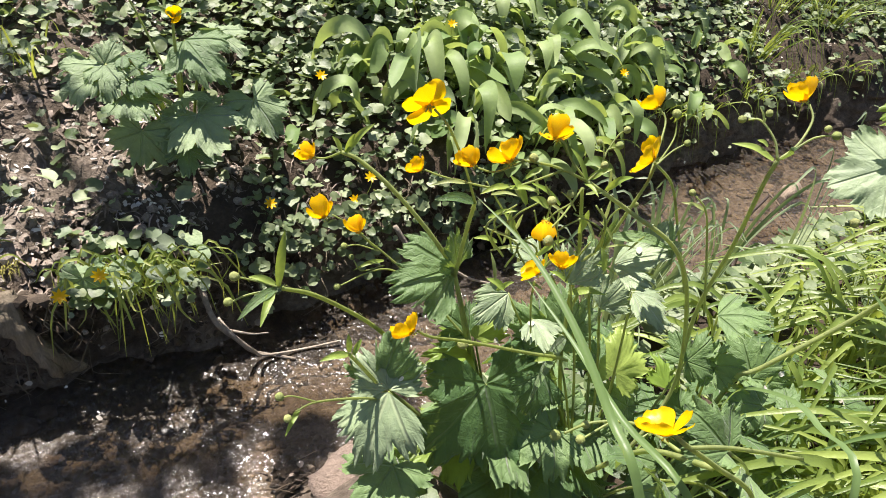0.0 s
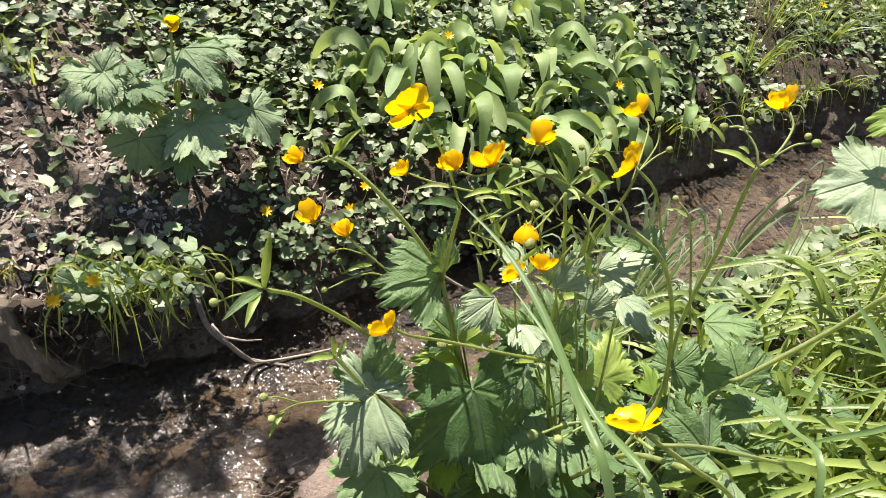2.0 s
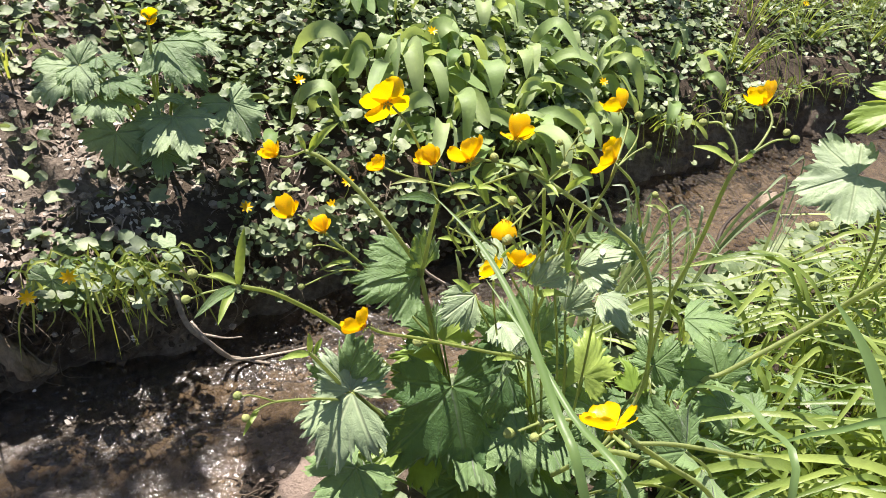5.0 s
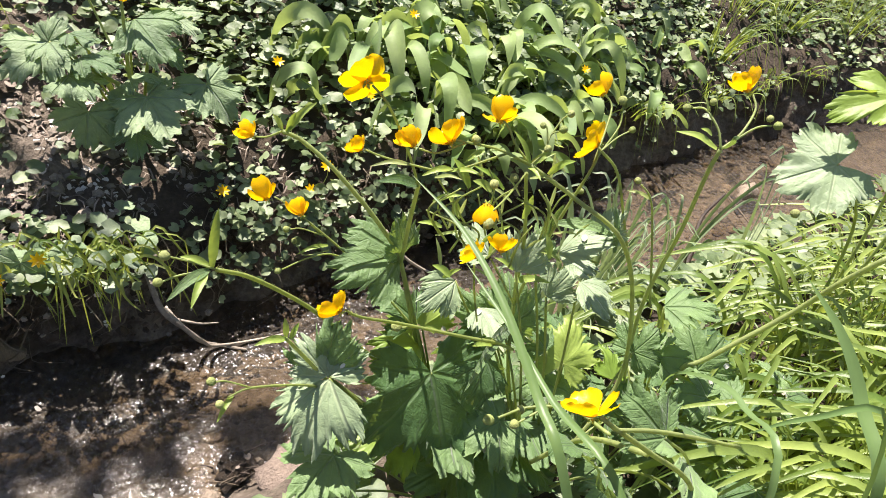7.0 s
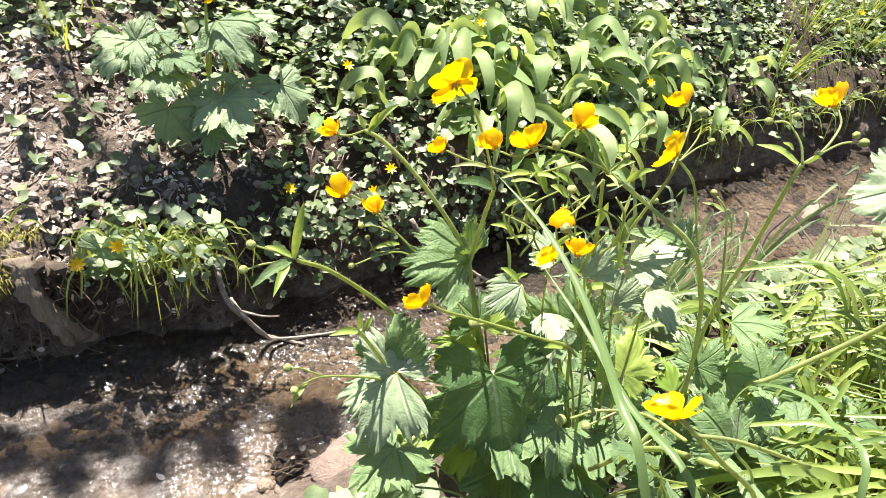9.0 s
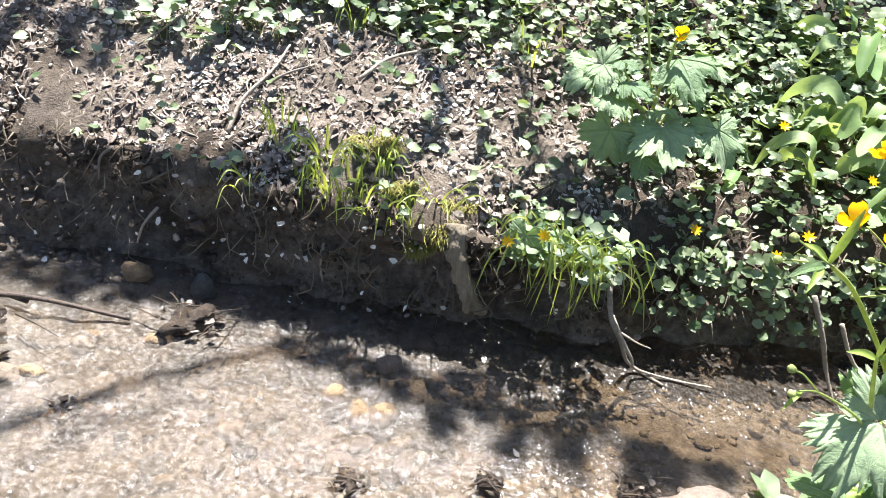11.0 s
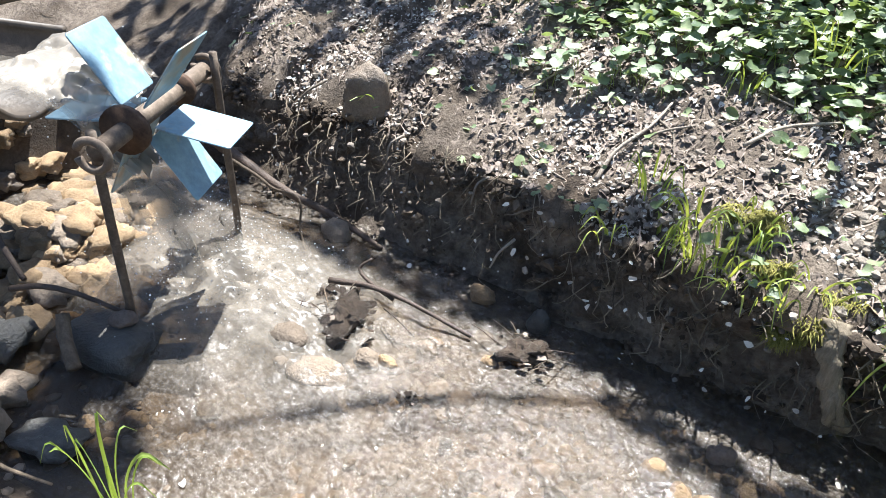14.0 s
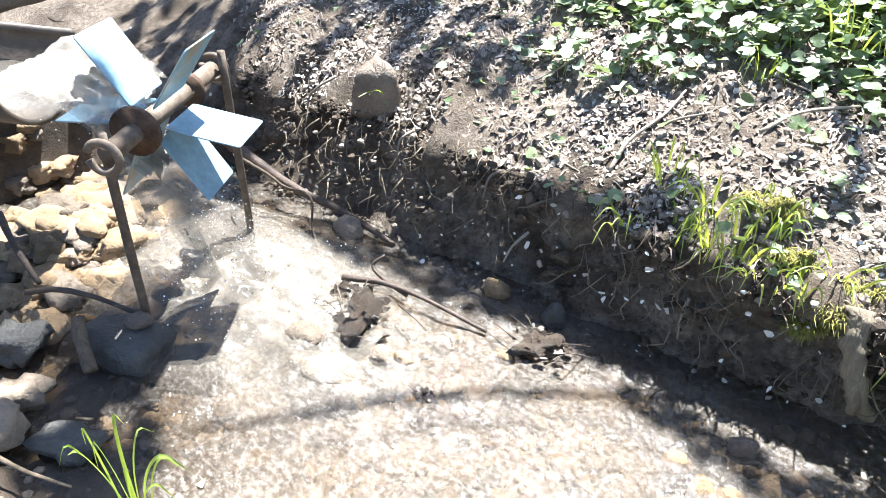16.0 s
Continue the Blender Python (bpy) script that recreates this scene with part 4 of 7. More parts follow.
leaf(plant_b, (0.383, 0.408, 0.285), (0.368, 0.311, 0.325), (0.1, -0.6, 0.8), "five", 40, False)
leaf(plant_b, (0.49, 0.389, 0.338), (0.448, 0.4, 0.37), (-0.1, -0.5, 1), "five", 41, False)
leaf(plant_b, (0.361, 0.396, 0.553), (0.374, 0.395, 0.595), (0.1, -0.5, 1), "fold", 200, False)
leaf(plant_b, (0.337, 0.411, 0.565), (0.311, 0.422, 0.59), (0.1, -0.5, 1), "fold", 201, False)
leaf(plant_b, (0.391, 0.383, 0.581), (0.412, 0.36, 0.613), (0.1, -0.5, 1), "fold", 202, False)
leaf(plant_b, (0.435, 0.392, 0.53), (0.452, 0.355, 0.531), (0.1, -0.5, 1), "fold", 203, False)
leaf(plant_b, (0.406, 0.398, 0.511), (0.422, 0.39, 0.549), (0.1, -0.5, 1), "fold", 204, False)
leaf(plant_b, (0.33, 0.447, 0.502), (0.292, 0.431, 0.495), (0.1, -0.5, 1), "fold", 205, False)
leaf(plant_b, (0.355, 0.432, 0.474), (0.363, 0.391, 0.475), (0.1, -0.5, 1), "fold", 206, False)
leaf(plant_b, (0.43, 0.385, 0.587), (0.444, 0.383, 0.619), (0.1, -0.5, 1), "fold", 207, False)
bract(plant_b, (0.291, 0.401, 0.657), (0.28, 0.403, 0.669), 0.007, 0.1)
bract(plant_b, (0.344, 0.406, 0.626), (0.322, 0.417, 0.638), 0.006, 0.1)
bract(plant_b, (0.293, 0.393, 0.655), (0.28, 0.404, 0.677), 0.013, 0.1)
bract(plant_b, (0.38, 0.38, 0.579), (0.376, 0.389, 0.601), 0.013, 0.1)
bract(plant_b, (0.403, 0.374, 0.573), (0.417, 0.357, 0.587), 0.007, 0.1)
bract(plant_b, (0.324, 0.392, 0.651), (0.3, 0.406, 0.667), 0.009, 0.1)
bract(plant_b, (0.342, 0.363, 0.686), (0.352, 0.351, 0.701), 0.009, 0.1)
bract(plant_b, (0.298, 0.41, 0.614), (0.302, 0.409, 0.633), 0.006, 0.1)
bract(plant_b, (0.337, 0.359, 0.686), (0.344, 0.35, 0.702), 0.009, 0.1)
bract(plant_b, (0.358, 0.387, 0.589), (0.366, 0.378, 0.605), 0.005, 0.1)
bract(plant_b, (0.344, 0.384, 0.625), (0.348, 0.385, 0.648), 0.013, 0.1)
bract(plant_b, (0.356, 0.394, 0.558), (0.338, 0.402, 0.569), 0.009, 0.1)
bract(plant_b, (0.335, 0.384, 0.649), (0.321, 0.392, 0.665), 0.004, 0.1)
bract(plant_b, (0.313, 0.41, 0.65), (0.306, 0.417, 0.672), 0.006, 0.1)
bract(plant_b, (0.284, 0.434, 0.614), (0.303, 0.42, 0.628), 0.009, 0.1)
bract(plant_b, (0.339, 0.383, 0.666), (0.35, 0.365, 0.675), 0.006, 0.1)
bract(plant_b, (0.342, 0.41, 0.538), (0.324, 0.416, 0.547), 0.005, 0.1)
bract(plant_b, (0.346, 0.427, 0.545), (0.36, 0.422, 0.567), 0.005, 0.1)
bract(plant_b, (0.309, 0.386, 0.655), (0.293, 0.39, 0.664), 0.013, 0.1)
bract(plant_b, (0.395, 0.376, 0.604), (0.403, 0.37, 0.623), 0.004, 0.1)
bract(plant_b, (0.302, 0.43, 0.586), (0.308, 0.436, 0.615), 0.007, 0.1)
bract(plant_b, (0.303, 0.416, 0.607), (0.292, 0.423, 0.626), 0.013, 0.1)
bract(plant_b, (0.397, 0.382, 0.57), (0.378, 0.391, 0.578), 0.005, 0.1)
bract(plant_b, (0.353, 0.402, 0.569), (0.345, 0.409, 0.587), 0.006, 0.1)
bract(plant_b, (0.366, 0.401, 0.537), (0.389, 0.378, 0.55), 0.013, 0.1)
bract(plant_b, (0.356, 0.377, 0.623), (0.343, 0.39, 0.643), 0.005, 0.1)
bract(plant_b, (0.333, 0.421, 0.571), (0.355, 0.412, 0.596), 0.009, 0.1)
bract(plant_b, (0.324, 0.43, 0.546), (0.322, 0.436, 0.567), 0.007, 0.1)
bract(plant_b, (0.314, 0.444, 0.512), (0.327, 0.436, 0.528), 0.009, 0.1)
bract(plant_b, (0.316, 0.434, 0.522), (0.298, 0.441, 0.534), 0.013, 0.1)
bract(plant_b, (0.332, 0.4, 0.611), (0.334, 0.405, 0.637), 0.005, 0.1)
bract(plant_b, (0.363, 0.374, 0.676), (0.343, 0.387, 0.69), 0.007, 0.1)
bract(plant_b, (0.39, 0.389, 0.601), (0.376, 0.402, 0.62), 0.006, 0.1)
bract(plant_b, (0.382, 0.39, 0.599), (0.398, 0.37, 0.61), 0.004, 0.1)
bract(plant_b, (0.289, 0.428, 0.581), (0.313, 0.409, 0.593), 0.005, 0.1)
bract(plant_b, (0.277, 0.424, 0.646), (0.293, 0.406, 0.654), 0.006, 0.1)
bract(plant_b, (0.351, 0.373, 0.671), (0.35, 0.376, 0.694), 0.006, 0.1)
bract(plant_b, (0.344, 0.421, 0.556), (0.345, 0.422, 0.573), 0.009, 0.1)
bract(plant_b, (0.374, 0.394, 0.622), (0.377, 0.397, 0.647), 0.007, 0.1)
bract(plant_b, (0.298, 0.424, 0.546), (0.294, 0.436, 0.572), 0.007, 0.1)
stalk(plant_b, [(0.284, 0.412, 0.596), (0.264, 0.399, 0.633), (0.276, 0.393, 0.652)], 0.0011, 0.0008, 0)
stalk(plant_b, [(0.3, 0.387, 0.589), (0.295, 0.368, 0.63), (0.265, 0.382, 0.641)], 0.0011, 0.0008, 0)
stalk(plant_b, [(0.284, 0.397, 0.6), (0.262, 0.385, 0.637), (0.277, 0.378, 0.657)], 0.0011, 0.0008, 0)
stalk(plant_b, [(0.336, 0.395, 0.603), (0.317, 0.381, 0.64), (0.308, 0.385, 0.656)], 0.0011, 0.0008, 0)
stalk(plant_b, [(0.309, 0.438, 0.602), (0.284, 0.426, 0.639), (0.274, 0.43, 0.655)], 0.0011, 0.0008, 0)
stalk(plant_b, [(0.375, 0.39, 0.598), (0.361, 0.374, 0.638), (0.354, 0.378, 0.653)], 0.0011, 0.0008, 0)
stalk(plant_b, [(0.365, 0.376, 0.614), (0.348, 0.361, 0.652), (0.338, 0.366, 0.667)], 0.0011, 0.0008, 0)
stalk(plant_b, [(0.31, 0.425, 0.577), (0.293, 0.411, 0.616), (0.291, 0.412, 0.634)], 0.0011, 0.0008, 0)
stalk(plant_b, [(0.337, 0.392, 0.592), (0.316, 0.38, 0.63), (0.332, 0.372, 0.651)], 0.0011, 0.0008, 0)
stalk(plant_b, [(0.296, 0.409, 0.576), (0.291, 0.39, 0.617), (0.264, 0.403, 0.63)], 0.0011, 0.0008, 0)
stalk(plant_b, [(0.332, 0.372, 0.591), (0.313, 0.36, 0.629), (0.301, 0.366, 0.644)], 0.0011, 0.0008, 0)
stalk(plant_b, [(0.362, 0.378, 0.606), (0.347, 0.361, 0.645), (0.325, 0.373, 0.656)], 0.0011, 0.0008, 0)
stalk(plant_b, [(0.3, 0.382, 0.597), (0.279, 0.37, 0.634), (0.299, 0.36, 0.655)], 0.0011, 0.0008, 0)
stalk(plant_b, [(0.326, 0.36, 0.596), (0.317, 0.343, 0.636), (0.322, 0.34, 0.654)], 0.0011, 0.0008, 0)
stalk(plant_b, [(0.301, 0.43, 0.585), (0.281, 0.417, 0.623), (0.295, 0.41, 0.643)], 0.0011, 0.0008, 0)
stalk(plant_b, [(0.343, 0.384, 0.583), (0.333, 0.367, 0.624), (0.313, 0.378, 0.636)], 0.0011, 0.0008, 0)
stalk(plant_b, [(0.324, 0.407, 0.62), (0.312, 0.388, 0.658), (0.305, 0.391, 0.674)], 0.0011, 0.0008, 0)
stalk(plant_b, [(0.336, 0.411, 0.596), (0.32, 0.396, 0.635), (0.333, 0.388, 0.656)], 0.0011, 0.0008, 0)
stalk(plant_b, [(0.31, 0.415, 0.599), (0.289, 0.401, 0.636), (0.306, 0.393, 0.657)], 0.0011, 0.0008, 0)
stalk(plant_b, [(0.329, 0.411, 0.589), (0.311, 0.397, 0.627), (0.306, 0.4, 0.643)], 0.0011, 0.0008, 0)

plant_c = thing("buttercup_plant", (0.629, 0.389, 0.149), "single tall buttercup stem, one yellow flower and buds at its top", "flower", "buttercups by the stream")
stalk(plant_c, [(0.629, 0.389, 0.149), (0.549, 0.381, 0.35), (0.525, 0.386, 0.483), (0.513, 0.372, 0.596), (0.499, 0.361, 0.669), (0.494, 0.355, 0.698)], 0.003, 0.002, 200)
stalk(plant_c, [(0.494, 0.355, 0.698), (0.508, 0.355, 0.711), (0.523, 0.364, 0.727), (0.525, 0.375, 0.736)], 0.0014, 0.001, 10)
stalk(plant_c, [(0.494, 0.355, 0.698), (0.493, 0.365, 0.711), (0.487, 0.38, 0.721), (0.48, 0.387, 0.719)], 0.0013, 0.0009, 10)
stalk(plant_c, [(0.488, 0.377, 0.719), (0.489, 0.379, 0.724)], 0.0008, 0.0007, 0)
stalk(plant_c, [(0.503, 0.354, 0.706), (0.518, 0.352, 0.718), (0.527, 0.346, 0.723)], 0.0012, 0.0008, 0)
stalk(plant_c, [(0.629, 0.389, 0.149), (0.575, 0.345, 0.40), (0.583, 0.327, 0.45), (0.624, 0.30, 0.535), (0.626, 0.28, 0.591), (0.630, 0.26, 0.639)], 0.0032, 0.003, 140)
bloom(plant_c, (0.524, 0.379, 0.736), (-0.15, 0.75, 0.6), 0.017, 0.75, 15)
bud(plant_c, (0.477, 0.39, 0.718), (0.485, 0.382, 0.721), 0.0042)
bud(plant_c, (0.491, 0.379, 0.728), (0.489, 0.377, 0.721), 0.0038)
bud(plant_c, (0.53, 0.343, 0.724), (0.523, 0.35, 0.72), 0.0045)
bud(plant_c, (0.526, 0.35, 0.727), (0.522, 0.351, 0.72), 0.0036)
bract(plant_c, (0.492, 0.357, 0.697), (0.464, 0.379, 0.703), 0.012, 0.1)
bract(plant_c, (0.495, 0.354, 0.699), (0.497, 0.345, 0.715), 0.014, 0.1)
bract(plant_c, (0.49, 0.366, 0.705), (0.481, 0.371, 0.709), 0.008, 0.1)
bract(plant_c, (0.488, 0.377, 0.719), (0.483, 0.384, 0.732), 0.006, 0.1)
leaf(plant_c, (0.562, 0.368, 0.412), (0.574, 0.347, 0.441), (0.1, -0.5, 1), "five", 51, False)
leaf(plant_c, (0.617, 0.351, 0.394), (0.655, 0.353, 0.436), (0.1, -0.6, 0.8), "five", 52, False)
leaf(plant_c, (0.555, 0.383, 0.479), (0.591, 0.355, 0.498), (0.1, -0.4, 1), "tri", 53, False)
leaf(plant_c, (0.572, 0.316, 0.362), (0.561, 0.255, 0.409), (0.1, -0.5, 1), "five", 54, False)
leaf(plant_c, (0.541, 0.351, 0.326), (0.566, 0.331, 0.365), (0.0, -0.6, 0.8), "five", 55, False)
leaf(plant_c, (0.604, 0.316, 0.392), (0.569, 0.335, 0.399), (0.0, -0.5, 0.9), "five", 56, False)

plant_d = thing("buttercup_plant", (0.674, 0.28, 0.163), "low buttercup by the grass with one wide open flower", "flower", "buttercups by the stream")
stalk(plant_d, [(0.674, 0.28, 0.163), (0.432, 0.191, 0.492), (0.331, 0.171, 0.604), (0.272, 0.159, 0.668), (0.257, 0.159, 0.684)], 0.0028, 0.0012, 120)
stalk(plant_d, [(0.468, 0.193, 0.525), (0.324, 0.164, 0.637), (0.275, 0.16, 0.663)], 0.0018, 0.0014, 40)
stalk(plant_d, [(0.288, 0.171, 0.639), (0.295, 0.21, 0.61), (0.277, 0.228, 0.595), (0.252, 0.224, 0.598)], 0.0014, 0.001, 30)
stalk(plant_d, [(0.286, 0.223, 0.598), (0.274, 0.221, 0.596), (0.265, 0.219, 0.595)], 0.001, 0.0009, 0)
stalk(plant_d, [(0.358, 0.189, 0.566), (0.367, 0.25, 0.495), (0.368, 0.297, 0.392)], 0.0028, 0.0026, 120)
bloom(plant_d, (0.253, 0.158, 0.684), (0.05, 0.75, 0.6), 0.0168, 0.6, 16)
bud(plant_d, (0.245, 0.224, 0.598), (0.256, 0.224, 0.598), 0.0046)
bud(plant_d, (0.262, 0.219, 0.594), (0.273, 0.221, 0.595), 0.004)
bud(plant_d, (0.272, 0.229, 0.593), (0.277, 0.225, 0.596), 0.0036)
bud(plant_d, (0.564, 0.313, 0.655), (0.573, 0.312, 0.627), 0.005)
leaf(plant_d, (0.388, 0.202, 0.555), (0.361, 0.225, 0.587), (-0.2, -0.5, 0.9), "tri", 61, False)
leaf(plant_d, (0.378, 0.236, 0.47), (0.359, 0.196, 0.517), (0, -0.5, 0.9), "five", 62, False)
leaf(plant_d, (0.482, 0.236, 0.442), (0.453, 0.181, 0.479), (0.1, -0.5, 0.9), "five", 63, False)
leaf(plant_d, (0.634, 0.298, 0.383), (0.612, 0.338, 0.382), (0, -0.5, 0.9), "five", 64, False)


def under_leaves(plant, seed):
    """Leaf stalks from the base of a plant to each of its low leaves."""
    base = Vector(plant["base"])
    for ob in list(plant.children):
        if ob.name.split(".")[0] == "leaf":
            a = Vector(ob.data.vertices[0].co) + base
            if a.z < base.z + 0.42:
                rnd = random.Random(int(a.x * 1e4))
                foot = base + Vector((rnd.uniform(-0.012, 0.012), rnd.uniform(-0.012, 0.012), -0.01))
                mid = foot.lerp(a, 0.6) + Vector((0, 0, 0.06 * (a - foot).length))
                stalk(plant, [foot, mid, a], 0.002, 0.0014, 0)


for n_plant, plant in enumerate((plant_a, plant_b, plant_c, plant_d)):
    under_leaves(plant, n_plant)


def leafy_base(plant, spots, seed):
    """The crowd of big leaves low down on a plant."""
    rnd = random.Random(seed)
    base = Vector(plant["base"])
    for k in range(spots):
        w = rnd.uniform(0, 6.283)
        r = rnd.uniform(0.05, 0.15)
        a = base + Vector((math.cos(w) * r, math.sin(w) * r * 0.8, rnd.uniform(0.07, 0.24)))
        out = Vector((math.cos(w), math.sin(w), -0.25 + rnd.uniform(-0.3, 0.3)))
        s = Shape()
        lobed(s, a, out, (rnd.uniform(-0.3, 0.3), -0.2 + rnd.uniform(-0.3, 0.3), 1), rnd.uniform(0.034, 0.058), FIVE, deep=0.46, teeth=0.15, fold=0.06, droop=0.45, seed=seed * 50 + k, broad=31, half=150, crumple=0.11)
        part("leaf", s, M_BUTTER, plant)
        stalk(plant, [base, base.lerp(a, 0.6) + Vector((0, 0, 0.03)), a], 0.002, 0.0014, 0)


leafy_base(plant_a, 3, 1)
leafy_base(plant_b, 8, 2)
leafy_base(plant_c, 12, 3)
leafy_base(plant_d, 10, 4)


# ---- the big leaves that reach in beside the buttercups ----
def tall_leaf_plant():
    base = Vector((0.98, 0.45, near_z(0.98, 0.45)))
    pl = thing("broad_leaf_plant", base, "tall plant with large pale toothed leaves among the grass", "plant")
    for a, b, up, mat, seed in (((0.842, 0.470, 0.580), (0.765, 0.505, 0.540), (-0.1, -0.35, 1), M_PALE, 5), ((0.888, 0.475, 0.668), (0.785, 0.52, 0.632), (-0.1, -0.5, 1), M_YOUNG, 6), ((0.93, 0.44, 0.69), (0.85, 0.46, 0.68), (-0.2, -0.5, 1), M_YOUNG, 9)):
        s = Shape()
        a, b = Vector(a), Vector(b)
        if mat is M_PALE:
            lobed(s, a, b - a, up, 0.070, FIVE, deep=0.66, teeth=0.11, fold=0.05, droop=0.22, seed=seed, steps=200, broad=33, crumple=0.09, half=150)
        else:
            lobed(s, a, b - a, up, 0.074, ((0, 1.0), (44, 0.75), (-44, 0.75)), deep=0.30, teeth=0.10, fold=0.1, droop=0.25, seed=seed, half=68, broad=22)
        part("leaf", s, mat, pl)
        stalk(pl, [base, base.lerp(a, 0.6) + Vector((0.05, 0, 0.05)), a], 0.003, 0.002, 60)


tall_leaf_plant()


# ---- blades that cross the view close by ----
def near_blades():
    for label, runs in (
        ("broad grey-green grass blade leaning across the buttercups", [([(0.36, 0.02, 0.20), (0.27, 0.06, 0.48), (0.237, 0.141, 0.655), (0.237, 0.181, 0.675), (0.236, 0.232, 0.696), (0.230, 0.283, 0.709), (0.214, 0.328, 0.718)], 0.0053)]),
        ("slim grey-green grass blade leaning over the stream", [([(0.36, 0.0, 0.20), (0.30, 0.05, 0.5), (0.273, 0.131, 0.637), (0.267, 0.20, 0.639), (0.267, 0.264, 0.641), (0.261, 0.324, 0.645)], 0.0046)]),
        ("broad upright grey-green grass blade close by", [([(0.62, 0.09, 0.2), (0.553, 0.12, 0.50), (0.56, 0.18, 0.566), (0.556, 0.22, 0.603), (0.542, 0.26, 0.631)], 0.0125)]),
        ("arching green grass blades close by", [([(0.30, 0.02, 0.2), (0.30, 0.06, 0.5), (0.314, 0.099, 0.687), (0.331, 0.138, 0.689), (0.338, 0.164, 0.679), (0.348, 0.195, 0.646), (0.36, 0.207, 0.604)], 0.0042), ([(0.47, 0.05, 0.2), (0.46, 0.09, 0.5), (0.444, 0.122, 0.657), (0.392, 0.136, 0.663), (0.353, 0.142, 0.654)], 0.0042)]),
    ):
        b = runs[0][0][0]
        base = (b[0], b[1], near_z(b[0], b[1]))
        t = thing("grass_tuft", base, label, "grass")
        for points, width in runs:
            s = Shape()
            blade(s, [(points[0][0], points[0][1], base[2] - 0.01)] + points[1:], width, up=(-0.3, -0.6, 0.9), fold=0.3, steps=5, swell=0.45)
            part("blade", s, M_BLADE, t)


near_blades()


def tuft(name, base, count, reach, height, width, mat, label, seed, lean=(0, 0), category="grass", group="", spread=0.02, droop=0.3):
    """A tuft of separate arching blades."""
    rnd = random.Random(seed)
    base = Vector(base)
    t = thing(name, base, label, category, group)
    for _ in range(count):
        w = rnd.uniform(0, 6.283)
        o = Vector((math.cos(w), math.sin(w), 0))
        r = reach * rnd.uniform(0.3, 1.0)
        h = height * rnd.uniform(0.55, 1.1)
        b = base + o * spread * rnd.random() + Vector((0, 0, -0.006))
        ln = Vector((lean[0], lean[1], 0)) * rnd.uniform(0.6, 1.2)
        p1 = b + (o * r * 0.25 + ln * 0.2) + Vector((0, 0, h * 0.6))
        p2 = b + (o * r * 0.65 + ln * 0.6) + Vector((0, 0, h * (1.0 - 0.1 * droop)))
        p3 = b + (o * r + ln) + Vector((0, 0, h * (1.05 - droop * rnd.uniform(0.3, 1.5))))
        s = Shape()
        thin_blade(s, [b, p1, p2, p3], width * rnd.uniform(0.7, 1.25), up=(rnd.uniform(-0.5, 0.5), -0.7, 0.8), steps=4)
        part("blade", s, mat, t)
    return t


SEDGE_SPOTS = ((0.72, 0.66, 14), (0.80, 0.71, 14), (0.66, 0.62, 9), (0.92, 0.70, 8), (0.60, 0.60, 7), (0.66, 0.68, 13), (0.74, 0.71, 13), (0.86, 0.76, 10))
# sedge at the water's edge
for n_tuft, (x, y, c) in enumerate(SEDGE_SPOTS):
    tuft("sedge_tuft", (x, y, near_z(x, y)), c, 0.13, 0.30, 0.0085, M_SEDGE, "grey-green sedge tuft standing at the water's edge", 20 + n_tuft, lean=(-0.03, -0.04), group="sedges", droop=0.10)
tuft("sedge_tuft", (1.04, 0.655, near_z(1.04, 0.655)), 4, 0.06, 0.40, 0.011, M_SEDGE, "few dark upright sedge blades by the water", 31, lean=(-0.17, -0.09), group="sedges", droop=0.05)


